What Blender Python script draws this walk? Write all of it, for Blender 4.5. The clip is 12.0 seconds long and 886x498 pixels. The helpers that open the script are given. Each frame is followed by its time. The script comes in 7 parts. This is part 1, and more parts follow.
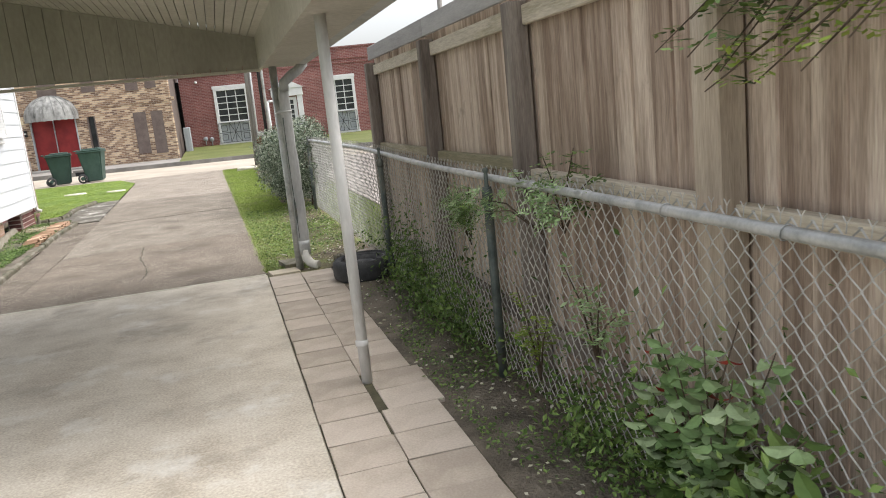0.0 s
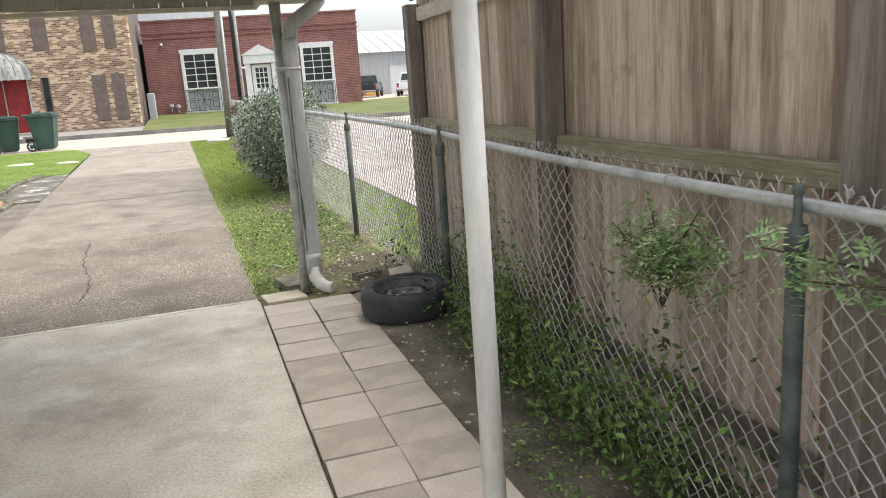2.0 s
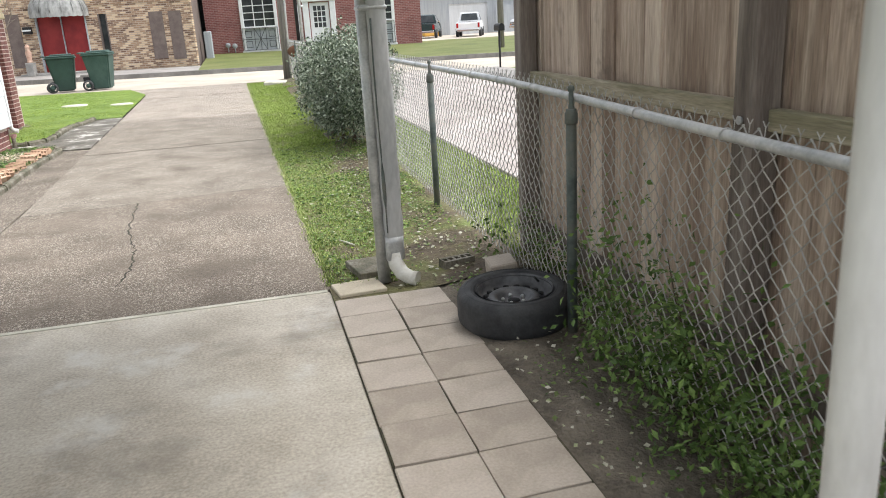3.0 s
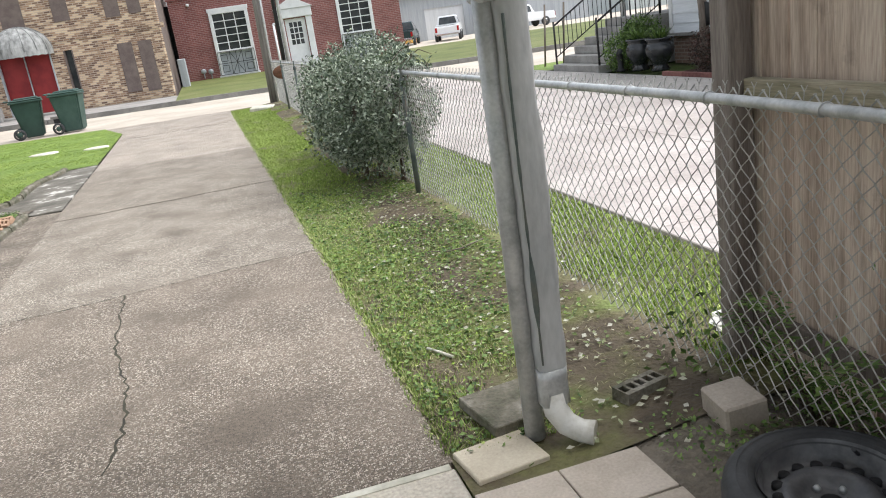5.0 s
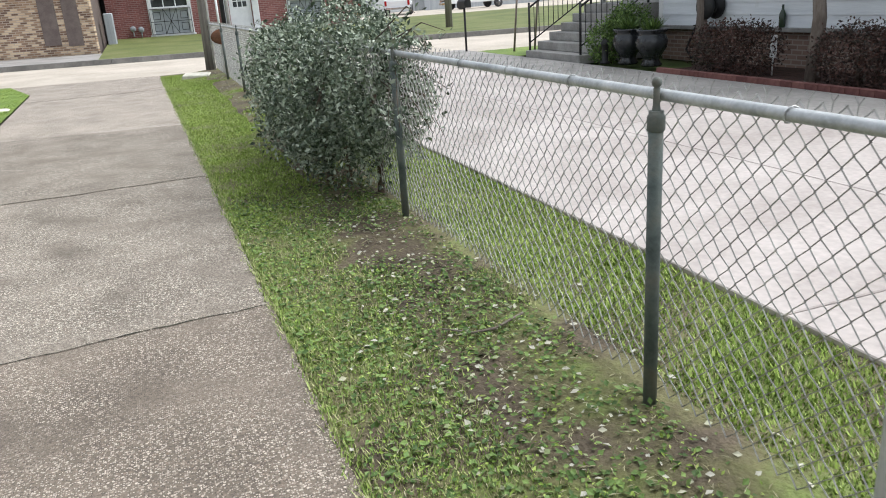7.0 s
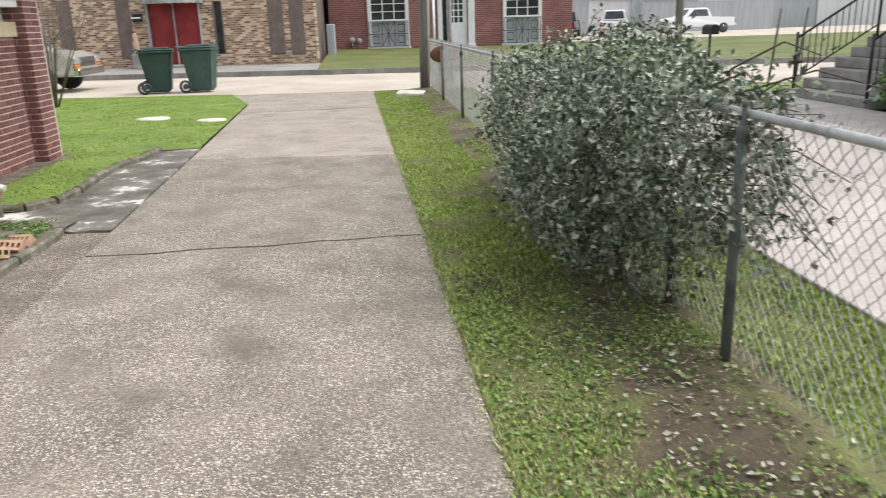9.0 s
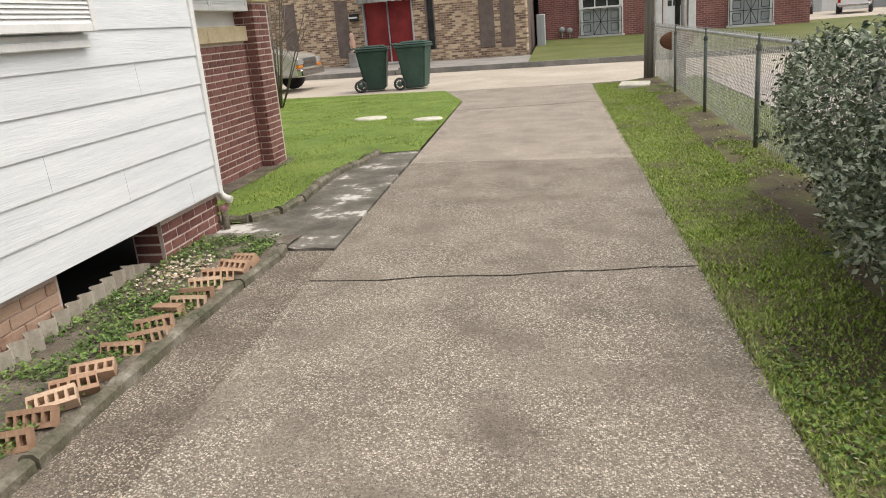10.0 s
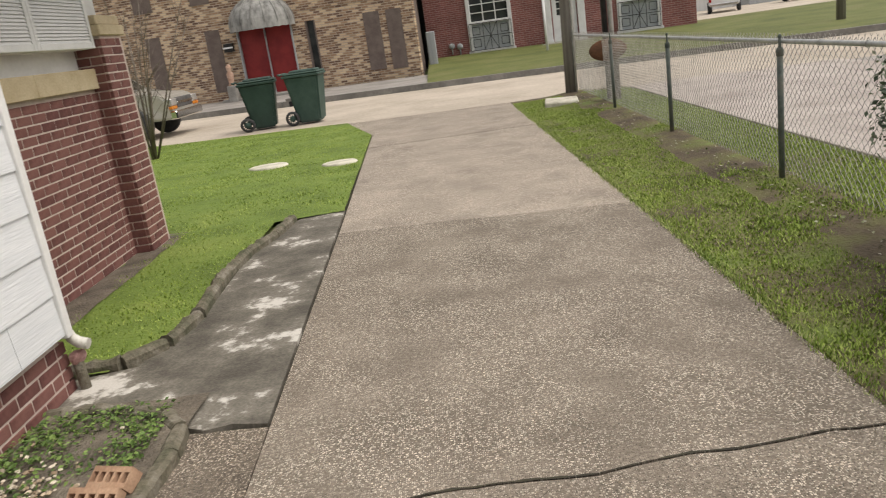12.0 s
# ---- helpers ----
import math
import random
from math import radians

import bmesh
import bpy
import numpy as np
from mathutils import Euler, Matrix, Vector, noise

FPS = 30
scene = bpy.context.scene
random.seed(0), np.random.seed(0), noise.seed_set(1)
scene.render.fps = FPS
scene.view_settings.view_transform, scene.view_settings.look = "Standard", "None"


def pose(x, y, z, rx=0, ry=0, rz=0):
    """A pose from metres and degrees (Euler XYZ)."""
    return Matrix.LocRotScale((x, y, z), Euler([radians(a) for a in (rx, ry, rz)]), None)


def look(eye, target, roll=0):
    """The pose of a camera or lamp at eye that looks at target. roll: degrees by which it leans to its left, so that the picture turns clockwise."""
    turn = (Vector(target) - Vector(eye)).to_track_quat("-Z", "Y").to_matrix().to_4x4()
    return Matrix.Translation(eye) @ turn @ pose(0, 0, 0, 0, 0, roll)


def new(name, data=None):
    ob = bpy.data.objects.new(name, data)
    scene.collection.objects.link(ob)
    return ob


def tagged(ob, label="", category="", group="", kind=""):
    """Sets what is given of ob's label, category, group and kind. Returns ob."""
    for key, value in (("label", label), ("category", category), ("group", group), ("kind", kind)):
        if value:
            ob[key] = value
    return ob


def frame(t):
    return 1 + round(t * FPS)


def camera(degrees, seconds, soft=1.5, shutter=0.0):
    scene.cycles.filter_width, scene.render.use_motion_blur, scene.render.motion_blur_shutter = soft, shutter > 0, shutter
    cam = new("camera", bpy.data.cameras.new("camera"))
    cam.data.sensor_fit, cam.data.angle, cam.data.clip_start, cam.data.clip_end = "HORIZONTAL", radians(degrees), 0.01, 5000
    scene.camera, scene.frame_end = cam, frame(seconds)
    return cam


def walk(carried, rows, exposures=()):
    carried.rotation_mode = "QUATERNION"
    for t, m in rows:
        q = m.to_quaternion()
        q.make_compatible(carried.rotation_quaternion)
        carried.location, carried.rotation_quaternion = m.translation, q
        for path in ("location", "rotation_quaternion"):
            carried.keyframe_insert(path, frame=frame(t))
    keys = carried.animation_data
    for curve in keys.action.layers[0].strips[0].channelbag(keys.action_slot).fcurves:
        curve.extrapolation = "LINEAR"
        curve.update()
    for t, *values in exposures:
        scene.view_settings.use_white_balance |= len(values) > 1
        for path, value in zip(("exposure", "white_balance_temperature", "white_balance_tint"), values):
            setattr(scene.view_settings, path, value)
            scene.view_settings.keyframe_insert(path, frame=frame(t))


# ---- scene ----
cam = camera(60.2, 12.0, 1.0, 0.12)
PATH = [
    (0, (0.166, 0.062, 1.489), (0.685, 1.958, 1.117), -5.8),
    (0.5, (0.194, 0.613, 1.486), (0.734, 2.494, 1.071), -5.3),
    (1, (0.114, 1.21, 1.478), (0.594, 3.11, 1.081), -5.0),
    (1.5, (0.118, 1.759, 1.446), (0.642, 3.645, 1.036), -6.8),
    (2, (0.107, 2.385, 1.446), (0.699, 4.244, 1.007), -3.9),
    (2.5, (0.105, 2.913, 1.464), (0.598, 4.781, 0.947), -7.7),
    (3, (0.104, 3.458, 1.477), (0.551, 5.322, 0.905), -3.3),
    (3.2, (0.054, 3.686, 1.455), (0.466, 5.553, 0.866), -4.2),
    (4.8, (-0.092, 5.192, 1.523), (0.352, 7.058, 0.96), -9.2),
    (5, (-0.088, 5.382, 1.507), (0.386, 7.242, 0.945), -8.3),
    (5.5, (-0.125, 5.901, 1.492), (0.405, 7.745, 0.928), -5.0),
    (6, (-0.112, 6.382, 1.5), (0.495, 8.193, 0.908), -7.0),
    (6.5, (-0.024, 6.827, 1.515), (0.645, 8.606, 0.891), -5.5),
    (6.7, (-0.001, 6.989, 1.485), (0.653, 8.772, 0.858), -4.7),
    (8.3, (0.054, 8.4, 1.511), (0.595, 10.205, 0.842), -4.0),
    (8.5, (0.035, 8.593, 1.515), (0.529, 10.421, 0.871), -3.8),
    (8.8, (0.013, 8.883, 1.523), (0.357, 10.758, 0.92), -3.1),
    (8.9, (-0.007, 8.977, 1.531), (0.263, 10.873, 0.954), -2.2),
    (9, (-0.05, 9.1, 1.535), (0.128, 11.009, 0.966), -1.8),
    (9.5, (-0.277, 9.56, 1.533), (-0.484, 11.468, 0.971), -3.3),
    (10, (-0.431, 10.079, 1.528), (-0.762, 11.969, 0.965), -4.7),
    (10.5, (-0.686, 10.601, 1.528), (-1.044, 12.484, 0.958), -4.5),
    (11, (-0.899, 11.074, 1.557), (-1.252, 12.969, 1.022), -6.6),
    (11.5, (-1.046, 11.615, 1.576), (-1.327, 13.537, 1.103), -4.8),
    (12, (-1.166, 12.185, 1.59), (-1.223, 14.108, 1.044), -8.3),
]
EXPOSURE = [(0, 1.1, 6500, 10), (0.4, 1.34, 6500, 10), (1.0, 1.34, 6500, 10), (2.5, 1.28, 6350, 9), (5, 1.12, 6200, 9), (6.5, 0.9, 6100, 8), (8.5, 0.9, 6000, 7.5), (9.0, 0.88, 6350, 9.5), (9.5, 0.72, 6800, 10), (10.5, 0.46, 6850, 10), (12, 0.36, 7050, 11)]
walk(cam, [(t, look(eye, target, roll)) for t, eye, target, roll in PATH], EXPOSURE)


# ---- world and light: bright overcast ----
world = bpy.data.worlds.new("world")
scene.world = world
world.use_nodes = True
wt = world.node_tree
sky = wt.nodes.new("ShaderNodeTexSky")
sky.sky_type, sky.sun_disc = "NISHITA", False
sky.sun_elevation, sky.sun_rotation = radians(60), radians(102)
sky.air_density, sky.dust_density = 1.0, 4.0
soft_sky = wt.nodes.new("ShaderNodeHueSaturation")
soft_sky.inputs["Saturation"].default_value = 0.22
wt.links.new(sky.outputs[0], soft_sky.inputs["Color"])
wt.links.new(soft_sky.outputs[0], wt.nodes["Background"].inputs[0])
wt.nodes["Background"].inputs[1].default_value = 0.15
sun_data = bpy.data.lights.new("sun", "SUN")
sun_data.energy, sun_data.angle, sun_data.color = 0.8, radians(45), (1.0, 0.96, 0.9)
sun = new("sun", sun_data)
sun.matrix_basis = look((9, -2, 17), (0, 0, 0))


# ---- materials ----
def mat(name, stops, scale=3.0, rough=0.8, metal=0.0, bump=0.25, fine=60.0, stretch=(1, 1, 1), island=0.0, each=0.0,
        grit=0.25, stain=None, stain2=None, spec=0.3, bump_d=0.006, coarse=0.5):
    """A procedural surface: a colour ramp over large noise, fine grain on top, and fine relief."""
    m = bpy.data.materials.new(name)
    m.use_nodes = True
    nt = m.node_tree
    N, L = nt.nodes, nt.links
    b = N["Principled BSDF"]
    b.inputs["Roughness"].default_value, b.inputs["Metallic"].default_value = rough, metal
    b.inputs["Specular IOR Level"].default_value = spec
    tc = N.new("ShaderNodeTexCoord")
    mp = N.new("ShaderNodeMapping")
    mp.inputs["Scale"].default_value = stretch
    L.new(tc.outputs["Object"], mp.inputs[0])
    n1 = N.new("ShaderNodeTexNoise")
    n1.inputs["Scale"].default_value, n1.inputs["Detail"].default_value, n1.inputs["Roughness"].default_value = scale, 8, 0.62
    L.new(mp.outputs[0], n1.inputs["Vector"])
    n2 = N.new("ShaderNodeTexNoise")
    n2.inputs["Scale"].default_value, n2.inputs["Detail"].default_value = fine, 4
    L.new(mp.outputs[0], n2.inputs["Vector"])
    ramp = N.new("ShaderNodeValToRGB")
    el = ramp.color_ramp.elements
    k = len(stops)
    for i, c in enumerate(stops):
        p = 0.5 + coarse * ((i + 0.5) / k - 0.5) if k > 1 else 0.5
        e = el[i] if i < 2 else el.new(p)
        e.position, e.color = p, (*c, 1)
    if k == 1:
        el[1].color = (*stops[0], 1)
    fac = n1.outputs["Fac"]
    src = None
    if island:
        g = N.new("ShaderNodeNewGeometry")
        src, amount = g.outputs["Random Per Island"], island
    elif each:
        g = N.new("ShaderNodeObjectInfo")
        src, amount = g.outputs["Random"], each
    if src is not None:
        mm = N.new("ShaderNodeMath")
        mm.operation = "MULTIPLY_ADD"
        sh = N.new("ShaderNodeMath")
        sh.operation = "SUBTRACT"
        sh.inputs[1].default_value = 0.5
        L.new(src, sh.inputs[0])
        L.new(sh.outputs[0], mm.inputs[0])
        mm.inputs[1].default_value = amount
        L.new(n1.outputs["Fac"], mm.inputs[2])
        fac = mm.outputs[0]
    L.new(fac, ramp.inputs[0])
    mix = N.new("ShaderNodeMix")
    mix.data_type, mix.blend_type = "RGBA", "OVERLAY"
    mix.inputs["Factor"].default_value = grit
    L.new(ramp.outputs[0], mix.inputs["A"])
    L.new(n2.outputs["Fac"], mix.inputs["B"])
    out = mix.outputs["Result"]
    for patch in (stain, stain2):
        if not patch:
            continue
        col, sc, lo, hi = patch
        n3 = N.new("ShaderNodeTexNoise")
        n3.inputs["Scale"].default_value, n3.inputs["Detail"].default_value, n3.inputs["Roughness"].default_value = sc, 10, 0.68
        L.new(tc.outputs["Object"], n3.inputs["Vector"])
        mr = N.new("ShaderNodeMapRange")
        mr.inputs["From Min"].default_value, mr.inputs["From Max"].default_value = lo, hi
        L.new(n3.outputs["Fac"], mr.inputs["Value"])
        m3 = N.new("ShaderNodeMix")
        m3.data_type = "RGBA"
        m3.inputs["B"].default_value = (*col, 1)
        L.new(mr.outputs[0], m3.inputs["Factor"])
        L.new(out, m3.inputs["A"])
        out = m3.outputs["Result"]
    L.new(out, b.inputs["Base Color"])
    if bump:
        bp = N.new("ShaderNodeBump")
        bp.inputs["Strength"].default_value, bp.inputs["Distance"].default_value = bump, bump_d
        L.new(n2.outputs["Fac"], bp.inputs["Height"])
        L.new(bp.outputs[0], b.inputs["Normal"])
    return m


def brick_mat(name, c1, c2, mortar, course=0.075, length=0.21, gap=0.010, tint=None, axis="x", third=None):
    """Far brickwork on an upright wall: rows along local x (or y) and z."""
    m = mat(name, [c1, c2], scale=1.5, rough=0.9, bump=0.0)
    nt = m.node_tree
    N, L = nt.nodes, nt.links
    b = N["Principled BSDF"]
    tc = [n for n in N if n.type == "TEX_COORD"][0]
    sp = N.new("ShaderNodeSeparateXYZ")
    L.new(tc.outputs["Object"], sp.inputs[0])
    cb = N.new("ShaderNodeCombineXYZ")
    L.new(sp.outputs["X" if axis == "x" else "Y"], cb.inputs[0])
    L.new(sp.outputs["Z"], cb.inputs[1])
    bt = N.new("ShaderNodeTexBrick")
    bt.inputs["Scale"].default_value = 1.0
    bt.inputs["Mortar Size"].default_value = gap
    bt.inputs["Brick Width"].default_value, bt.inputs["Row Height"].default_value = length, course
    bt.inputs["Color1"].default_value, bt.inputs["Color2"].default_value, bt.inputs["Mortar"].default_value = (*c1, 1), (*c2, 1), (*mortar, 1)
    bt.inputs["Bias"].default_value = 0.0
    L.new(cb.outputs[0], bt.inputs["Vector"])
    out = bt.outputs["Color"]
    # blotches that follow groups of bricks
    sx, sz = cb.inputs[0].links[0].from_socket, cb.inputs[1].links[0].from_socket

    def step(op, a, b=None):
        q = N.new("ShaderNodeMath")
        q.operation = op
        for k, w in enumerate((a, b)):
            if w is None:
                continue
            if isinstance(w, (int, float)):
                q.inputs[k].default_value = w
            else:
                L.new(w, q.inputs[k])
        return q.outputs[0]

    rownum = step("FLOOR", step("DIVIDE", sz, course))
    even = step("SUBTRACT", 1.0, step("FLOORED_MODULO", rownum, 2.0))
    num = step("FLOOR", step("DIVIDE", step("ADD", sx, step("MULTIPLY", even, length / 2)), length))
    fl = N.new("ShaderNodeCombineXYZ")
    L.new(num, fl.inputs[0])
    L.new(rownum, fl.inputs[1])
    wn = N.new("ShaderNodeTexWhiteNoise")
    L.new(fl.outputs[0], wn.inputs["Vector"])
    if third:
        mr = N.new("ShaderNodeMapRange")
        mr.inputs["From Min"].default_value, mr.inputs["From Max"].default_value = 0.62, 0.72
        L.new(wn.outputs["Value"], mr.inputs["Value"])
        mx = N.new("ShaderNodeMix")
        mx.data_type = "RGBA"
        inv = N.new("ShaderNodeMath")
        inv.operation = "MULTIPLY_ADD"
        inv.inputs[1].default_value, inv.inputs[2].default_value = -1, 1
        L.new(bt.outputs["Fac"], inv.inputs[0])
        mu = N.new("ShaderNodeMath")
        mu.operation = "MULTIPLY"
        L.new(inv.outputs[0], mu.inputs[0])
        L.new(mr.outputs[0], mu.inputs[1])
        L.new(mu.outputs[0], mx.inputs["Factor"])
        L.new(out, mx.inputs["A"])
        mx.inputs["B"].default_value = (*third, 1)
        out = mx.outputs["Result"]
    n3 = N.new("ShaderNodeTexNoise")
    n3.inputs["Scale"].default_value, n3.inputs["Detail"].default_value = 0.9, 6
    L.new(tc.outputs["Object"], n3.inputs["Vector"])
    ov = N.new("ShaderNodeMix")
    ov.data_type, ov.blend_type = "RGBA", "OVERLAY"
    ov.inputs["Factor"].default_value = 0.45
    L.new(out, ov.inputs["A"])
    L.new(n3.outputs["Fac"], ov.inputs["B"])
    L.new(ov.outputs["Result"], b.inputs["Base Color"])
    bp = N.new("ShaderNodeBump")
    bp.inputs["Strength"].default_value, bp.inputs["Distance"].default_value, bp.invert = 0.6, 0.008, True
    L.new(bt.outputs["Fac"], bp.inputs["Height"])
    L.new(bp.outputs[0], b.inputs["Normal"])
    return m


def pebble_mat(name, base, dark, pebble):
    """Washed aggregate concrete: small light pebbles set in worn cement, with broad dark stains."""
    m = mat(name, [dark, base], scale=1.7, rough=0.85, bump=0.0, coarse=1.0, grit=0.6, fine=45, stain=((0.15, 0.125, 0.1), 1.3, 0.5, 0.95))
    nt = m.node_tree
    N, L = nt.nodes, nt.links
    b = N["Principled BSDF"]
    tc = [n for n in N if n.type == "TEX_COORD"][0]
    src = b.inputs["Base Color"].links[0].from_socket
    v = N.new("ShaderNodeTexVoronoi")
    v.voronoi_dimensions = "2D"
    v.inputs["Scale"].default_value = 128
    L.new(tc.outputs["Object"], v.inputs["Vector"])
    near = N.new("ShaderNodeMapRange")
    near.inputs["From Min"].default_value, near.inputs["From Max"].default_value = 0.44, 0.36
    L.new(v.outputs["Distance"], near.inputs["Value"])
    sepc = N.new("ShaderNodeSeparateColor")
    L.new(v.outputs["Color"], sepc.inputs[0])
    pick = N.new("ShaderNodeMapRange")
    pick.inputs["From Min"].default_value, pick.inputs["From Max"].default_value = 0.58, 0.85
    L.new(sepc.outputs[0], pick.inputs["Value"])
    worn = N.new("ShaderNodeTexNoise")
    worn.inputs["Scale"].default_value, worn.inputs["Detail"].default_value = 2.3, 6
    L.new(tc.outputs["Object"], worn.inputs["Vector"])
    wm = N.new("ShaderNodeMapRange")
    wm.inputs["From Min"].default_value, wm.inputs["From Max"].default_value = 0.28, 0.55
    L.new(worn.outputs["Fac"], wm.inputs["Value"])
    mu = N.new("ShaderNodeMath")
    mu.operation = "MULTIPLY"
    L.new(near.outputs[0], mu.inputs[0])
    L.new(pick.outputs[0], mu.inputs[1])
    mu2 = N.new("ShaderNodeMath")
    mu2.operation = "MULTIPLY"
    L.new(mu.outputs[0], mu2.inputs[0])
    L.new(wm.outputs[0], mu2.inputs[1])
    mx = N.new("ShaderNodeMix")
    mx.data_type = "RGBA"
    L.new(mu2.outputs[0], mx.inputs["Factor"])
    L.new(src, mx.inputs["A"])
    mx.inputs["B"].default_value = (*pebble, 1)
    v2 = N.new("ShaderNodeTexVoronoi")
    v2.voronoi_dimensions = "2D"
    v2.inputs["Scale"].default_value = 64
    L.new(tc.outputs["Object"], v2.inputs["Vector"])
    n2 = N.new("ShaderNodeMapRange")
    n2.inputs["From Min"].default_value, n2.inputs["From Max"].default_value = 0.36, 0.3
    L.new(v2.outputs["Distance"], n2.inputs["Value"])
    s2 = N.new("ShaderNodeSeparateColor")
    L.new(v2.outputs["Color"], s2.inputs[0])
    p2 = N.new("ShaderNodeMapRange")
    p2.inputs["From Min"].default_value, p2.inputs["From Max"].default_value = 0.62, 0.7
    L.new(s2.outputs[1], p2.inputs["Value"])
    m2 = N.new("ShaderNodeMath")
    m2.operation = "MULTIPLY"
    L.new(n2.outputs[0], m2.inputs[0])
    L.new(p2.outputs[0], m2.inputs[1])
    m4 = N.new("ShaderNodeMath")
    m4.operation = "MULTIPLY"
    L.new(m2.outputs[0], m4.inputs[0])
    L.new(wm.outputs[0], m4.inputs[1])
    tone = N.new("ShaderNodeMix")
    tone.data_type = "RGBA"
    tone.inputs["A"].default_value = (pebble[0] * 1.12, pebble[1] * 1.12, pebble[2] * 1.12, 1)
    tone.inputs["B"].default_value = (pebble[0] * 0.4, pebble[1] * 0.34, pebble[2] * 0.3, 1)
    L.new(s2.outputs[2], tone.inputs["Factor"])
    mx2 = N.new("ShaderNodeMix")
    mx2.data_type = "RGBA"
    L.new(m4.outputs[0], mx2.inputs["Factor"])
    L.new(mx.outputs["Result"], mx2.inputs["A"])
    L.new(tone.outputs["Result"], mx2.inputs["B"])
    pit = N.new("ShaderNodeTexNoise")
    pit.inputs["Scale"].default_value, pit.inputs["Detail"].default_value, pit.inputs["Roughness"].default_value = 120, 3, 0.65
    L.new(tc.outputs["Object"], pit.inputs["Vector"])
    pm = N.new("ShaderNodeMapRange")
    pm.inputs["From Min"].default_value, pm.inputs["From Max"].default_value, pm.inputs["To Max"].default_value = 0.46, 0.36, 0.85
    L.new(pit.outputs["Fac"], pm.inputs["Value"])
    mx3 = N.new("ShaderNodeMix")
    mx3.data_type = "RGBA"
    mx3.inputs["B"].default_value = (dark[0] * 0.45, dark[1] * 0.45, dark[2] * 0.45, 1)
    L.new(pm.outputs[0], mx3.inputs["Factor"])
    L.new(mx2.outputs["Result"], mx3.inputs["A"])
    L.new(mx3.outputs["Result"], b.inputs["Base Color"])
    bp = N.new("ShaderNodeBump")
    bp.inputs["Strength"].default_value, bp.inputs["Distance"].default_value = 0.9, 0.008
    L.new(near.outputs[0], bp.inputs["Height"])
    L.new(bp.outputs[0], b.inputs["Normal"])
    return m


M = {}
M["ground"] = mat("ground", [(0.05, 0.075, 0.022), (0.085, 0.12, 0.03), (0.12, 0.11, 0.06)], scale=0.8, fine=25, bump=0.5, bump_d=0.02)
M["verge"] = mat("verge_soil", [(0.075, 0.058, 0.04), (0.12, 0.094, 0.062), (0.15, 0.145, 0.062), (0.16, 0.21, 0.055)], scale=1.3, fine=45, bump=0.8, bump_d=0.02, coarse=0.4)
M["soil"] = mat("dark_soil", [(0.09, 0.078, 0.06), (0.155, 0.132, 0.105), (0.22, 0.19, 0.15)], scale=4, fine=60, bump=0.9, bump_d=0.02)
M["slab"] = mat("worn_concrete", [(0.43, 0.38, 0.31), (0.53, 0.48, 0.4), (0.61, 0.56, 0.48)], scale=2.4, fine=70, rough=0.75, bump=0.4, coarse=0.5, grit=0.55,
                stain=((0.7, 0.685, 0.64), 1.9, 0.55, 0.72), stain2=((0.27, 0.235, 0.195), 1.1, 0.54, 0.74))
M["drive_dark"] = pebble_mat("dark_worn_aggregate", (0.265, 0.218, 0.172), (0.13, 0.106, 0.083), (0.6, 0.53, 0.445))
M["drive"] = pebble_mat("aggregate_concrete", (0.325, 0.278, 0.227), (0.165, 0.139, 0.111), (0.74, 0.67, 0.57))
M["drive_end"] = pebble_mat("smooth_worn_aggregate", (0.5, 0.436, 0.364), (0.31, 0.27, 0.223), (0.82, 0.71, 0.61))
M["strip"] = pebble_mat("dark_aggregate", (0.22, 0.185, 0.148), (0.11, 0.09, 0.07), (0.66, 0.58, 0.48))
M["road"] = mat("road_concrete", [(0.37, 0.32, 0.262), (0.45, 0.395, 0.33), (0.52, 0.46, 0.39)], scale=0.5, fine=12, rough=0.85, bump=0.15)
M["drive2"] = mat("pinkish_concrete", [(0.34, 0.295, 0.27), (0.42, 0.372, 0.345), (0.49, 0.44, 0.41)], scale=0.9, fine=20, rough=0.8, bump=0.2)
M["walkway"] = mat("grey_walk", [(0.24, 0.225, 0.21), (0.33, 0.31, 0.29)], scale=1.0, fine=20)
M["patch"] = mat("smooth_cement", [(0.09, 0.082, 0.068), (0.15, 0.138, 0.115), (0.24, 0.222, 0.19)], scale=2.6, fine=60, rough=0.75, grit=0.6, bump=0.6,
                 stain=((0.58, 0.56, 0.52), 2.6, 0.56, 0.62), coarse=0.4)
M["kerb"] = mat("mossy_kerb", [(0.07, 0.075, 0.045), (0.15, 0.135, 0.1), (0.26, 0.24, 0.2)], scale=5, fine=50, bump=0.9, bump_d=0.012, grit=0.5)
M["kerb_far"] = mat("kerb_concrete", [(0.16, 0.155, 0.145), (0.27, 0.26, 0.24)], scale=1.5, fine=15)
M["paver"] = mat("concrete_paver", [(0.38, 0.325, 0.27), (0.46, 0.4, 0.335), (0.52, 0.455, 0.39)], scale=3.5, fine=90, each=0.3, bump=0.35, stain=((0.22, 0.2, 0.16), 5, 0.64, 0.8))
M["paver_tan"] = mat("buff_paver", [(0.52, 0.45, 0.34), (0.62, 0.55, 0.43)], scale=3.5, fine=90, bump=0.3)
M["crack"] = mat("crack_dirt", [(0.03, 0.027, 0.02), (0.06, 0.055, 0.035)], scale=6)
M["moss_joint"] = mat("joint_dirt", [(0.06, 0.055, 0.035), (0.11, 0.1, 0.06)], scale=9, fine=80)
M["joint_light"] = mat("weathered_lip", [(0.45, 0.43, 0.35), (0.66, 0.63, 0.54)], scale=6)
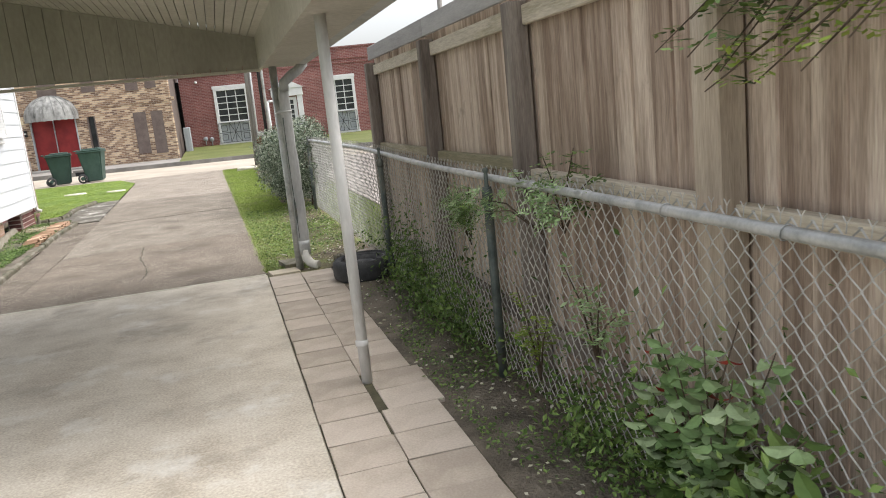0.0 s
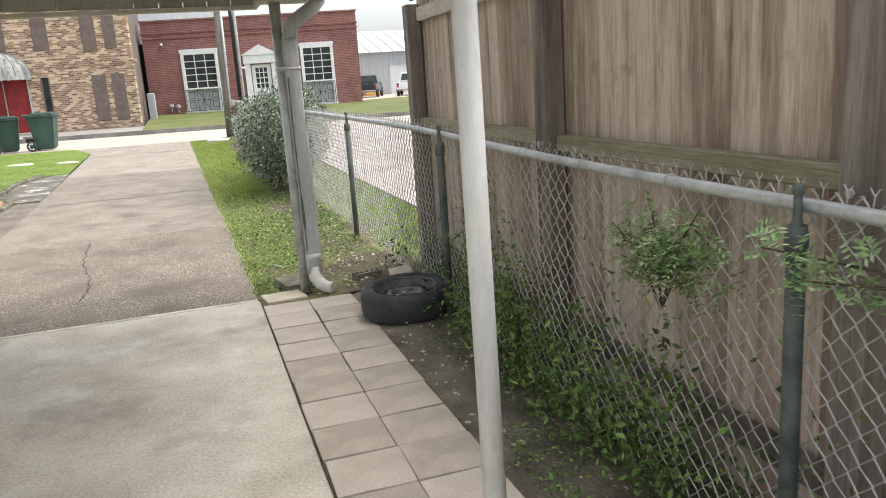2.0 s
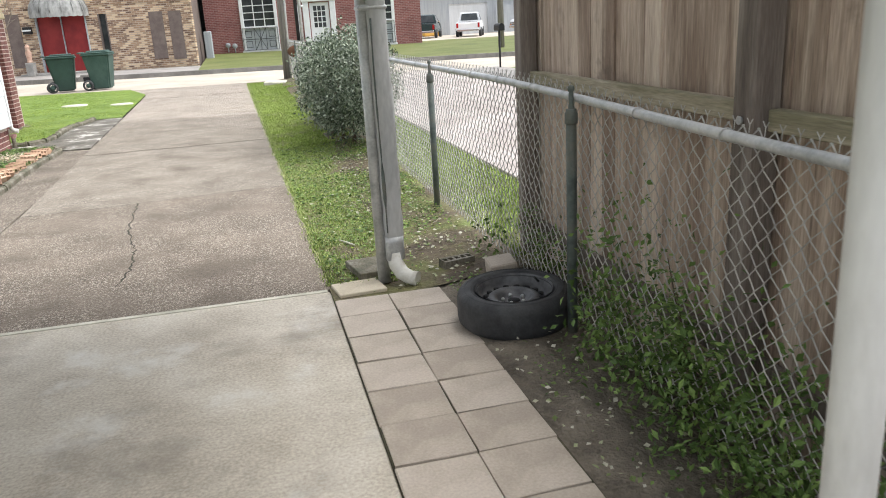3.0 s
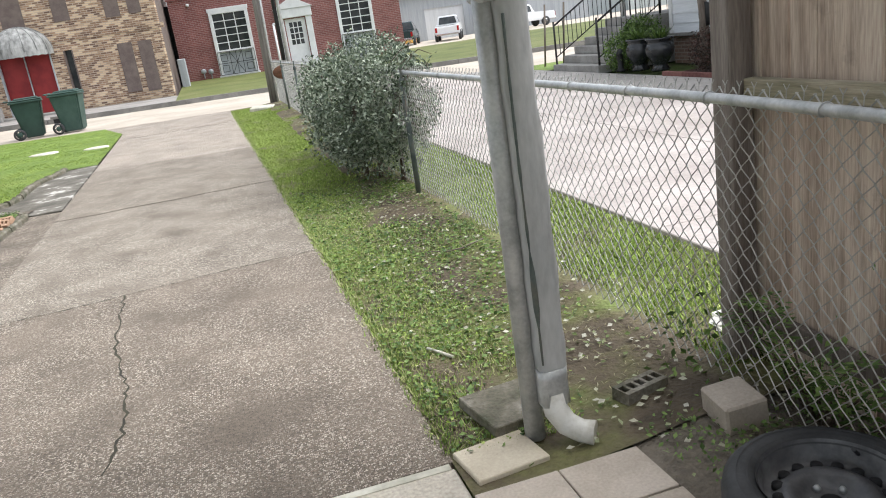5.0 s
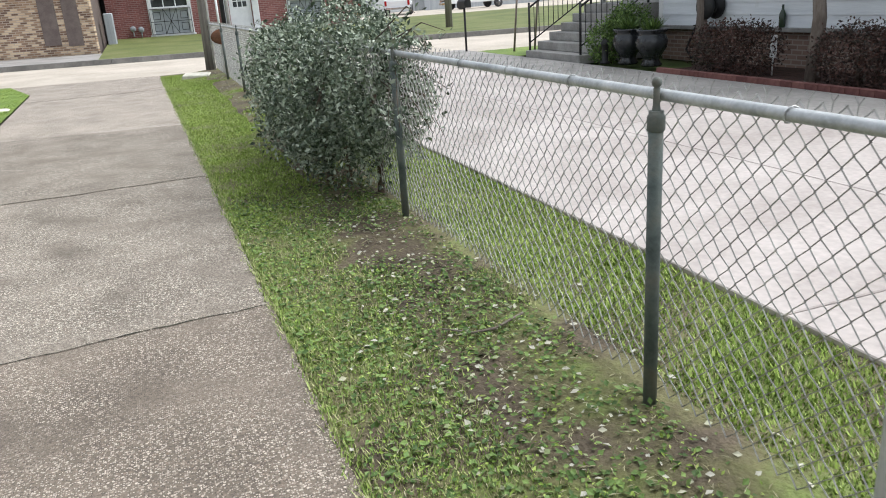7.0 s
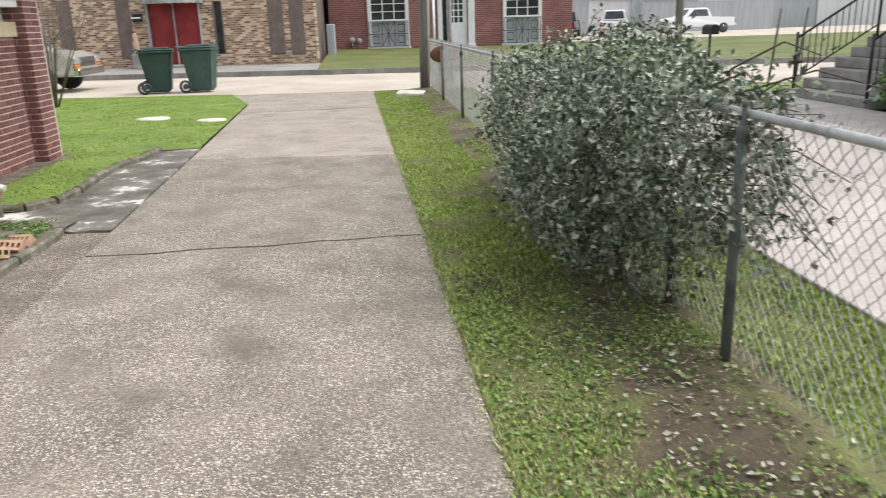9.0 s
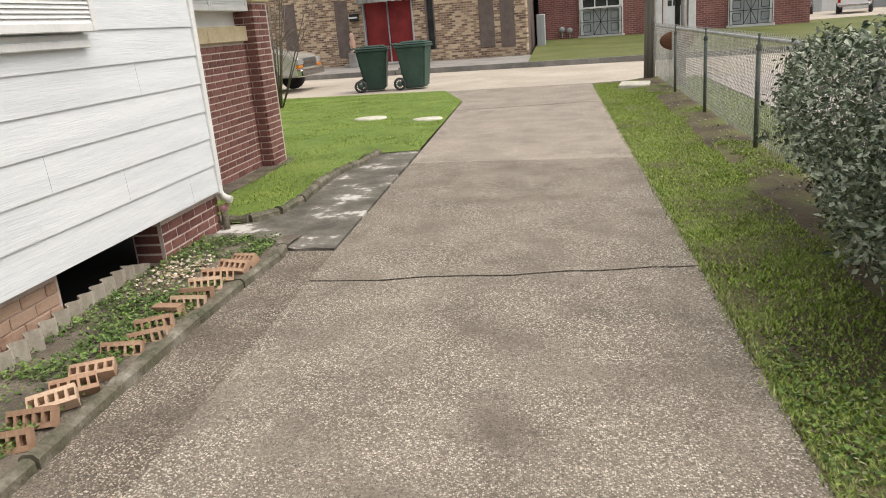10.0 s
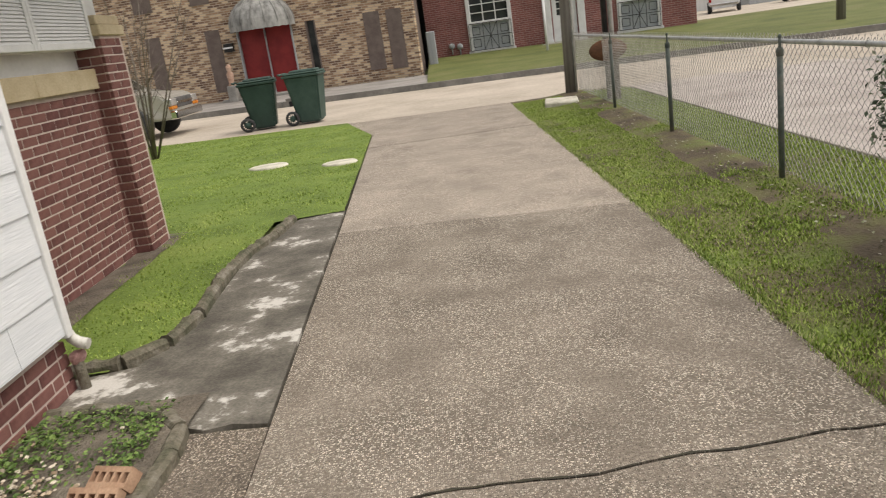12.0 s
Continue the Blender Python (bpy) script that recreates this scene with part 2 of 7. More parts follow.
M["fence_wood"] = mat("weathered_board", [(0.26, 0.19, 0.145), (0.42, 0.33, 0.262), (0.6, 0.5, 0.41)], scale=5, fine=55, stretch=(3, 3, 0.22), each=0.3, grit=0.55, bump=0.5, stain=((0.13, 0.1, 0.08), 2.4, 0.6, 0.78))
M["post_wood"] = mat("dark_post_wood", [(0.11, 0.09, 0.075), (0.18, 0.15, 0.13), (0.27, 0.235, 0.205)], scale=5, fine=60, stretch=(3, 3, 0.25), each=0.3, grit=0.5, bump=0.5)
M["post_new"] = mat("pale_post_wood", [(0.31, 0.255, 0.195), (0.42, 0.35, 0.275), (0.5, 0.43, 0.35)], scale=4, fine=60, stretch=(3, 3, 0.25), grit=0.4, bump=0.4)
M["rail_wood"] = mat("mossy_rail", [(0.25, 0.23, 0.15), (0.4, 0.355, 0.265), (0.54, 0.485, 0.395)], scale=5, fine=60, stretch=(3, 0.25, 3), each=0.3, grit=0.5, bump=0.5)
M["cap_wood"] = mat("grey_cap_board", [(0.3, 0.29, 0.28), (0.4, 0.39, 0.375)], scale=4, fine=60, stretch=(3, 0.25, 3), each=0.3)
M["galv"] = mat("galvanised_steel", [(0.36, 0.37, 0.37), (0.5, 0.51, 0.51), (0.58, 0.58, 0.57)], scale=9, fine=80, rough=0.5, metal=0.55, bump=0.1)
M["wire"] = mat("fence_wire", [(0.36, 0.35, 0.33), (0.54, 0.53, 0.5)], scale=6, fine=40, rough=0.55, metal=0.35, bump=0)
M["post_steel"] = mat("painted_green_post", [(0.06, 0.075, 0.07), (0.11, 0.13, 0.12), (0.15, 0.145, 0.12)], scale=6, fine=70, rough=0.6, metal=0.2)
M["rust"] = mat("rusty_steel", [(0.1, 0.05, 0.03), (0.19, 0.09, 0.05)], scale=8, fine=60)
M["white_metal"] = mat("white_painted_pole", [(0.52, 0.515, 0.5), (0.66, 0.655, 0.64), (0.72, 0.715, 0.7)], scale=5, fine=60, stretch=(1, 1, 0.3), rough=0.5, stain=((0.25, 0.2, 0.15), 9, 0.66, 0.74))
M["grey_paint"] = mat("grey_downspout_paint", [(0.33, 0.335, 0.33), (0.45, 0.455, 0.45), (0.5, 0.5, 0.49)], scale=4, fine=50, stretch=(1, 1, 0.3), rough=0.55)
M["pvc"] = mat("dirty_white_elbow", [(0.5, 0.48, 0.42), (0.7, 0.69, 0.65)], scale=9, rough=0.5)
M["fascia"] = mat("beige_metal_fascia", [(0.3, 0.28, 0.24), (0.37, 0.345, 0.3)], scale=2, fine=30, stretch=(1, 1, 0.4), rough=0.55)
M["soffit"] = mat("cream_soffit", [(0.46, 0.43, 0.37), (0.53, 0.5, 0.44)], scale=2, fine=30, rough=0.6)
M["roof"] = mat("grey_roof", [(0.25, 0.25, 0.25), (0.32, 0.32, 0.31)], scale=2)
M["siding"] = mat("white_lap_siding", [(0.66, 0.685, 0.71), (0.75, 0.77, 0.79)], scale=1.6, fine=11, stretch=(1, 0.55, 9), rough=0.5, bump=0.6, bump_d=0.005, grit=0.2, stain=((0.55, 0.55, 0.53), 2.2, 0.62, 0.85))
M["white"] = mat("white_paint", [(0.7, 0.7, 0.69), (0.78, 0.78, 0.77)], scale=3, fine=40, rough=0.5, bump=0.08)
M["white_far"] = mat("white_far_trim", [(0.68, 0.69, 0.7), (0.76, 0.77, 0.78)], scale=3, rough=0.6, bump=0)
M["brick"] = mat("red_brick", [(0.13, 0.054, 0.05), (0.175, 0.077, 0.068), (0.215, 0.1, 0.087)], scale=9, fine=90, each=0.4, rough=0.9, bump=0.5)
M["brick_buff"] = mat("pale_brick", [(0.3, 0.18, 0.13), (0.4, 0.26, 0.19), (0.45, 0.31, 0.23)], scale=9, fine=90, each=0.5, rough=0.9, bump=0.5)
M["mortar"] = mat("mortar", [(0.46, 0.37, 0.33), (0.56, 0.47, 0.42)], scale=8, fine=90)
M["sill"] = mat("buff_stone_sill", [(0.46, 0.37, 0.23), (0.56, 0.47, 0.32)], scale=4, fine=60)
# near-black colour that stands in for shade inside openings
M["shade_black"] = mat("painted_shade_black", [(0.012, 0.012, 0.014), (0.02, 0.02, 0.02)], scale=3, bump=0)
M["orange_brick"] = mat("cored_brick", [(0.33, 0.205, 0.135), (0.45, 0.295, 0.2), (0.56, 0.4, 0.285)], scale=7, fine=90, each=0.45, rough=0.9, bump=0.5, stain=((0.16, 0.13, 0.09), 9, 0.58, 0.75))
M["fibre"] = mat("corrugated_edging", [(0.33, 0.29, 0.24), (0.43, 0.39, 0.33)], scale=6, fine=60)
M["stone"] = mat("river_pebbles", [(0.28, 0.21, 0.14), (0.46, 0.37, 0.27), (0.6, 0.53, 0.43)], scale=6, island=0.8, rough=0.6)
M["rubber"] = mat("tyre_rubber", [(0.032, 0.033, 0.035), (0.058, 0.059, 0.061)], scale=10, fine=90, rough=0.65)
M["black_steel"] = mat("black_steel", [(0.06, 0.06, 0.064), (0.13, 0.13, 0.133)], scale=10, rough=0.45, metal=0.3, spec=0.5)
M["bin"] = mat("dark_green_plastic", [(0.018, 0.042, 0.034), (0.028, 0.06, 0.048)], scale=3, rough=0.5, spec=0.4)
M["bin2"] = mat("faded_green_plastic", [(0.035, 0.07, 0.058), (0.055, 0.095, 0.08)], scale=3, rough=0.55)
M["red_brick_far"] = brick_mat("red_brick_far", (0.19, 0.07, 0.066), (0.27, 0.108, 0.1), (0.33, 0.235, 0.22), course=0.085, length=0.25)
M["tan_brick_far"] = brick_mat("tan_brick_far", (0.36, 0.235, 0.15), (0.13, 0.075, 0.055), (0.42, 0.35, 0.28), course=0.082, length=0.24, gap=0.012, third=(0.58, 0.44, 0.3))
M["base_brick_far"] = brick_mat("brown_base_brick", (0.2, 0.13, 0.1), (0.27, 0.18, 0.14), (0.33, 0.28, 0.24), axis="y")
M["board"] = mat("brown_boarding", [(0.13, 0.1, 0.09), (0.175, 0.14, 0.125)], scale=3, fine=30)
M["red_door"] = mat("red_door_paint", [(0.2, 0.02, 0.022), (0.27, 0.03, 0.03)], scale=2, rough=0.5)
M["awning"] = mat("weathered_awning", [(0.12, 0.12, 0.115), (0.3, 0.3, 0.29), (0.42, 0.42, 0.4)], scale=4, fine=25, stretch=(1, 1, 0.3), rough=0.7)
M["panel_grey"] = mat("blue_grey_panel", [(0.36, 0.39, 0.42), (0.45, 0.48, 0.5)], scale=3, rough=0.6)
M["iron"] = mat("black_iron", [(0.015, 0.015, 0.016), (0.03, 0.03, 0.03)], scale=8, rough=0.5)
M["glass_dark"] = mat("window_glass", [(0.02, 0.024, 0.026), (0.05, 0.055, 0.055)], scale=1.5, rough=0.06, bump=0, spec=0.6)
M["pole_wood"] = mat("utility_pole_wood", [(0.14, 0.13, 0.12), (0.22, 0.205, 0.19), (0.29, 0.275, 0.26)], scale=4, fine=60, stretch=(3, 3, 0.15))
M["white_car"] = mat("white_car_paint", [(0.66, 0.67, 0.68), (0.7, 0.71, 0.72)], scale=1, rough=0.25, bump=0, spec=0.5)
M["silver_car"] = mat("silver_beige_paint", [(0.42, 0.4, 0.36), (0.46, 0.44, 0.4)], scale=1, rough=0.28, metal=0.4, bump=0, spec=0.5)
M["green_car"] = mat("dark_green_paint", [(0.015, 0.03, 0.03), (0.02, 0.04, 0.04)], scale=1, rough=0.25, bump=0, spec=0.5)
M["chrome"] = mat("chrome", [(0.6, 0.6, 0.6), (0.65, 0.65, 0.65)], scale=2, rough=0.15, metal=1.0, bump=0)
M["lens"] = mat("clear_lamp_lens", [(0.4, 0.4, 0.39), (0.5, 0.5, 0.49)], scale=2, rough=0.12, metal=0.4, bump=0)
M["lamp_red"] = mat("red_lens", [(0.3, 0.01, 0.01), (0.35, 0.02, 0.02)], scale=2, rough=0.2, bump=0)
M["lamp_amber"] = mat("amber_lens", [(0.5, 0.16, 0.02), (0.55, 0.2, 0.03)], scale=2, rough=0.2, bump=0)
M["shed_grey"] = mat("grey_metal_cladding", [(0.3, 0.32, 0.34), (0.38, 0.4, 0.42)], scale=1, stretch=(4, 4, 0.3))
M["shed_pale"] = mat("pale_cladding", [(0.5, 0.51, 0.52), (0.58, 0.59, 0.6)], scale=1, stretch=(4, 4, 0.3))
M["roof_pale"] = mat("pale_metal_roof", [(0.42, 0.46, 0.47), (0.5, 0.54, 0.55)], scale=1)
M["yellow"] = mat("orange_yellow_paint", [(0.55, 0.3, 0.06), (0.6, 0.36, 0.1)], scale=2)
M["glaze"] = mat("black_glazed_pot", [(0.012, 0.014, 0.016), (0.03, 0.032, 0.035)], scale=5, rough=0.25, spec=0.6)
M["step_conc"] = mat("grey_step_concrete", [(0.24, 0.23, 0.215), (0.34, 0.33, 0.31)], scale=3, fine=40)
M["mulch"] = mat("red_mulch", [(0.04, 0.022, 0.017), (0.08, 0.042, 0.032)], scale=9, fine=60, bump=1.0, bump_d=0.03)
M["bark"] = mat("grey_bark", [(0.13, 0.105, 0.085), (0.22, 0.185, 0.155)], scale=8, fine=70, stretch=(2, 2, 0.5))
M["twig"] = mat("brown_twig", [(0.07, 0.05, 0.035), (0.13, 0.1, 0.075)], scale=8)
M["grass"] = mat("grass_blades", [(0.11, 0.165, 0.035), (0.21, 0.31, 0.058), (0.34, 0.43, 0.12), (0.46, 0.46, 0.23)], scale=0.7, island=0.9, rough=0.7, bump=0, coarse=0.9)
M["lawn"] = mat("lawn_blades", [(0.14, 0.215, 0.034), (0.25, 0.35, 0.058), (0.38, 0.46, 0.13)], scale=0.5, island=0.8, rough=0.7, bump=0, coarse=0.9)
M["lawn_ground"] = mat("lawn_ground", [(0.1, 0.15, 0.03), (0.15, 0.22, 0.045), (0.2, 0.26, 0.06)], scale=1.2, fine=40, bump=0.6, bump_d=0.02)
M["bush_leaf"] = mat("grey_green_leaf", [(0.032, 0.053, 0.026), (0.085, 0.122, 0.068), (0.17, 0.21, 0.135), (0.32, 0.36, 0.27)], scale=1.2, island=1.0, rough=0.4, bump=0, coarse=0.9, spec=0.5)
M["leaf"] = mat("weed_leaf", [(0.055, 0.1, 0.022), (0.11, 0.185, 0.045), (0.19, 0.28, 0.075)], scale=2, island=0.9, rough=0.55, bump=0, coarse=0.9)
M["leaf_lime"] = mat("yellow_green_leaf", [(0.16, 0.24, 0.03), (0.28, 0.36, 0.06)], scale=2, island=0.8, rough=0.5, bump=0, coarse=0.9)
M["leaf_pale"] = mat("pale_green_leaf", [(0.17, 0.27, 0.1), (0.27, 0.4, 0.17), (0.4, 0.5, 0.28)], scale=2, island=0.9, rough=0.5, bump=0, coarse=0.9)
M["leaf_red"] = mat("red_leaf", [(0.18, 0.02, 0.015), (0.32, 0.05, 0.03)], scale=2, island=0.9, rough=0.5, bump=0)
M["litter"] = mat("fallen_leaves", [(0.12, 0.16, 0.05), (0.3, 0.34, 0.18), (0.45, 0.44, 0.32), (0.5, 0.48, 0.4)], scale=3, island=1.0, rough=0.7, bump=0, coarse=0.9)
M["hedge_leaf"] = mat("dark_red_hedge_leaf", [(0.025, 0.02, 0.014), (0.055, 0.03, 0.022), (0.09, 0.045, 0.035)], scale=2, island=0.9, rough=0.5, bump=0, coarse=0.9)
M["straw"] = mat("dry_clippings", [(0.3, 0.27, 0.15), (0.45, 0.42, 0.26), (0.55, 0.52, 0.36)], scale=3, island=0.9, rough=0.8, bump=0, coarse=0.9)
M["far_lawn"] = mat("far_lawn_ground", [(0.085, 0.1, 0.03), (0.12, 0.14, 0.04), (0.16, 0.16, 0.065)], scale=0.6, fine=12, bump=0.4, bump_d=0.03)
M["cable"] = mat("black_cable", [(0.02, 0.02, 0.02), (0.03, 0.03, 0.03)], scale=3, bump=0)


# ---- mesh helpers ----
def box(bm, x0, x1, y0, y1, z0, z1, bevel=0.0):
    vs = [bm.verts.new((x, y, z)) for x in (x0, x1) for y in (y0, y1) for z in (z0, z1)]
    fs = [bm.faces.new([vs[i] for i in q]) for q in ((0, 1, 3, 2), (4, 6, 7, 5), (0, 4, 5, 1), (2, 3, 7, 6), (0, 2, 6, 4), (1, 5, 7, 3))]
    if bevel:
        es = list({e for f in fs for e in f.edges})
        bmesh.ops.bevel(bm, geom=es, offset=bevel, segments=1, affect="EDGES")
    return bm


def tube(bm, pts, r, n=10, caps=True):
    """A round bar along points; r is one radius or one for each point."""
    pts = [Vector(p) for p in pts]
    rs = r if isinstance(r, (list, tuple)) else [r] * len(pts)
    rings = []
    side = None
    for i, p in enumerate(pts):
        d = (pts[min(i + 1, len(pts) - 1)] - pts[max(i - 1, 0)]).normalized()
        if side is None:
            side = d.orthogonal().normalized()
        side = (side - d * side.dot(d)).normalized()
        up = d.cross(side)
        rings.append([bm.verts.new(p + rs[i] * (math.cos(2 * math.pi * k / n) * side + math.sin(2 * math.pi * k / n) * up)) for k in range(n)])
    for a, b in zip(rings, rings[1:]):
        for k in range(n):
            f = bm.faces.new((a[k], a[(k + 1) % n], b[(k + 1) % n], b[k]))
            f.smooth = True
    if caps:
        bm.faces.new(rings[0][::-1])
        bm.faces.new(rings[-1])
    return bm


def lathe(bm, profile, n=24, axis="z", at=(0, 0, 0), caps=True):
    rings = []
    for r, h in profile:
        ring = []
        for k in range(n):
            a = 2 * math.pi * k / n
            c, s = r * math.cos(a), r * math.sin(a)
            v = {"z": (c, s, h), "x": (h, c, s), "y": (s, h, c)}[axis]
            ring.append(bm.verts.new((v[0] + at[0], v[1] + at[1], v[2] + at[2])))
        rings.append(ring)
    for a, b in zip(rings, rings[1:]):
        for k in range(n):
            f = bm.faces.new((a[k], a[(k + 1) % n], b[(k + 1) % n], b[k]))
            f.smooth = True
    if caps and profile[0][0] > 2e-3:
        bm.faces.new(rings[0][::-1])
    if caps and profile[-1][0] > 2e-3:
        bm.faces.new(rings[-1])
    return bm


def prism(bm, outline, z0, z1):
    """An upright slab over a plan outline (anticlockwise)."""
    lo = [bm.verts.new((x, y, z0)) for x, y in outline]
    hi = [bm.verts.new((x, y, z1)) for x, y in outline]
    bm.faces.new(hi)
    bm.faces.new(lo[::-1])
    for i in range(len(lo)):
        j = (i + 1) % len(lo)
        bm.faces.new((lo[i], lo[j], hi[j], hi[i]))
    return bm


def mesh_of(bm, name, material):
    bmesh.ops.recalc_face_normals(bm, faces=bm.faces)
    me = bpy.data.meshes.new(name)
    bm.to_mesh(me)
    bm.free()
    me.materials.append(material)
    return me


def part(name, bm, material, parent, label=""):
    ob = new(name, mesh_of(bm, name, material))
    if parent is not None:
        ob.parent = parent
    if label:
        ob["label"] = label
    return ob


def thing(name, label, category, group="", at=None, kind=""):
    ob = new(name)
    if at is not None:
        ob.matrix_basis = at
    return tagged(ob, label, category, group, kind)


def single(name, bm, material, label, category, kind="", group=""):
    return tagged(part(name, bm, material, None), label, category, group, kind)


def soup(name, verts, faces, material, parent=None, label="", category="", kind="stuff"):
    me = bpy.data.meshes.new(name)
    me.from_pydata([tuple(v) for v in verts], [], faces)
    me.materials.append(material)
    ob = new(name, me)
    if parent is not None:
        ob.parent = parent
    return tagged(ob, label, category, "", kind)


def B():
    return bmesh.new()


rnd = random.Random(7)


def smooth(t):
    t = min(1.0, max(0.0, t))
    return t * t * (3 - 2 * t)


def rise(y):
    """The ground along the wire fence climbs a little past the carport."""
    return 0.055 * smooth((y - 4.5) / 3.5)


def lift(x, y):
    return rise(y) * smooth((x - 0.75) / 0.7) * (1 - 0.7 * smooth((x - 1.55) / 0.6))


# ---- ground, paving, road ----
STREET = math.atan2(-0.2, 1.0)


def near_edge(x):
    return 27.5 - 0.2 * x


def far_kerb(x):
    return 35.0 - 0.2 * (x + 1)


bm = B()
box(bm, -1500, 1500, -1500, 1500, -0.6, -0.03)
single("ground", bm, M["ground"], "grassy earth ground reaching the horizon", "ground", "structure")

bm = B()
prism(bm, [(-60, near_edge(-60)), (60, near_edge(60)), (60, far_kerb(60)), (-60, far_kerb(-60))], -0.2, -0.008)
single("road", bm, M["road"], "pale worn concrete street", "road", "structure")

# far pavement and kerb
bm = B()
prism(bm, [(-60, far_kerb(-60) + 0.16), (9.4, far_kerb(9.4) + 0.16), (9.4, far_kerb(9.4) + 1.5), (-1.6, far_kerb(-1.6) + 1.5), (-1.6, 40.0), (-60, 52.5)], -0.1, 0.15)
single("pavement", bm, M["walkway"], "grey concrete pavement across the street", "pavement", "structure")
kerb_far = tagged(new("kerb"), "long grey concrete street kerb with stained face", "kerb", "", "structure")
for i in range(24):
    x0, x1 = -60 + i * 4.9, -60 + (i + 1) * 4.9 - 0.02
    bm = B()
    prism(bm, [(x0, far_kerb(x0)), (x1, far_kerb(x1)), (x1, far_kerb(x1) + 0.16), (x0, far_kerb(x0) + 0.16)], -0.1, 0.16)
    part("kerb_stone", bm, M["kerb_far"], kerb_far)
bm = B()
vs = [bm.verts.new(p) for p in ((-1.6, far_kerb(-1.6) + 0.17, 0.16), (60, far_kerb(60) + 0.17, 0.16), (60, 46, 0.45), (-1.6, 46.8, 0.45))]
bm.faces.new(vs)
vs2 = [bm.verts.new((v.co.x, v.co.y, -0.2)) for v in vs]
bm.faces.new(vs2[::-1])
for i in range(4):
    bm.faces.new((vs[i], vs2[i], vs2[(i + 1) % 4], vs[(i + 1) % 4]))
single("far_lawn", bm, M["far_lawn"], "narrow green lawn before the red brick building", "lawn", "structure")

# carport slab and pebbled driveway
bm = B()
box(bm, -3.2, 0.435, -7.0, 7.715, -0.15, 0.0, 0.008)
single("carport_slab", bm, M["slab"], "stained grey concrete carport slab", "floor", "structure")
bm = B()
box(bm, -3.2, 0.42, 7.705, 7.742, -0.15, 0.004)
single("slab_joint", bm, M["joint_light"], "pale weathered expansion joint in the concrete", "joint", "structure")


def drive_r(y):
    return 0.44 - 0.0145 * (y - 7.7)


def drive_l(y):
    return -2.03 - 0.0345 * (y - 12)


# slabs of the driveway, parted by irregular cracks
def crack_line(y, seed, amp=0.05, n=28, tilt=0.0):
    r = random.Random(seed)
    pts, off = [], 0.0
    for i in range(n + 1):
        u = i / n
        x = drive_l(y) * (1 - u) + drive_r(y) * u
        pts.append((x, y + off + tilt * (x - 0.26)))
        off += r.uniform(-1, 1) * amp * 0.35
        off *= 0.9
    return pts


driveway = tagged(new("driveway"), "pebbled aggregate concrete driveway with cracks and tyre wear", "driveway", "", "structure")
cuts = [7.745, 11.06, 14.66, 18.45, 24.1]
lines = [[(-3.2, 7.745), (drive_r(7.7), 7.745)]] + [crack_line(y, 3 + i, 0.05 if i < 2 else 0.03, 28, (0.1, 0.03, -0.12, 0.02)[i]) for i, y in enumerate(cuts[1:])]
lines.append([(-3.25, 28.1), (-2.9, 27.0), (-2.5, 25.62), (0.14, 27.6)])
for i in range(len(cuts)):
    lo, hi = lines[i], lines[i + 1]
    if i == 0:
        lo = [(-2.0, 7.745), (drive_r(7.7), 7.745)]
    g = 0.008 if i < 2 else 0.006
    if i == len(cuts) - 1:
        outline = [(x, y + g) for x, y in lo] + [(0.145, 27.6), (0.145, 27.9), (-3.25, 28.25), (-2.95, 27.2), (-2.5, 25.62)]
    else:
        outline = [(x, y + g) for x, y in lo] + [(x, y - g) for x, y in reversed(hi)]
    bm = B()
    prism(bm, outline, -0.12, 0.0 - 0.003 * (i % 2))
    part("slab", bm, M[("drive_dark", "drive", "drive", "drive_end", "drive_end")[i]], driveway)
bm = B()
box(bm, -2.4, 0.42, 8, 27, -0.14, -0.02)
part("joint_filling", bm, M["crack"], driveway)

# a wandering crack along the slab
bm = B()
r = random.Random(5)
TURNS = [(-1.01, 10.93), (-0.985, 10.5), (-0.95, 9.85), (-0.86, 9.4), (-0.81, 9.1), (-0.79, 8.68), (-0.83, 8.3)]
left, right = [], []
for (xa, ya), (xb, yb) in zip(TURNS, TURNS[1:]):
    for i in range(8):
        px, py = xa + (xb - xa) * i / 8 + r.uniform(-.014, .014), ya + (yb - ya) * i / 8
        w = 0.003 + 0.005 * r.random()
        left.append(bm.verts.new((px - w, py, 0.0015)))
        right.append(bm.verts.new((px + w, py, 0.0015)))
for i in range(len(left) - 1):
    bm.faces.new((left[i], right[i], right[i + 1], left[i + 1]))
part("long_crack", bm, M["crack"], driveway)
for k in (1, 2):
    bm = B()
    left, right = [], []
    for i in range(len(lines[k]) - 1):
        (xa, ya), (xb, yb) = lines[k][i], lines[k][i + 1]
        for u in (0.0, 0.5):
            w = (0.003 + 0.009 * r.random() ** 2) * (1.0 if k == 1 else 0.7)
            left.append(bm.verts.new((xa + (xb - xa) * u, ya + (yb - ya) * u - w + r.uniform(-.006, .006), 0.0016)))
            right.append(bm.verts.new((xa + (xb - xa) * u, ya + (yb - ya) * u + w, 0.0016)))
    for i in range(len(left) - 1):
        bm.faces.new((left[i], left[i + 1], right[i + 1], right[i]))
    part("crack_dirt", bm, M["crack"], driveway)

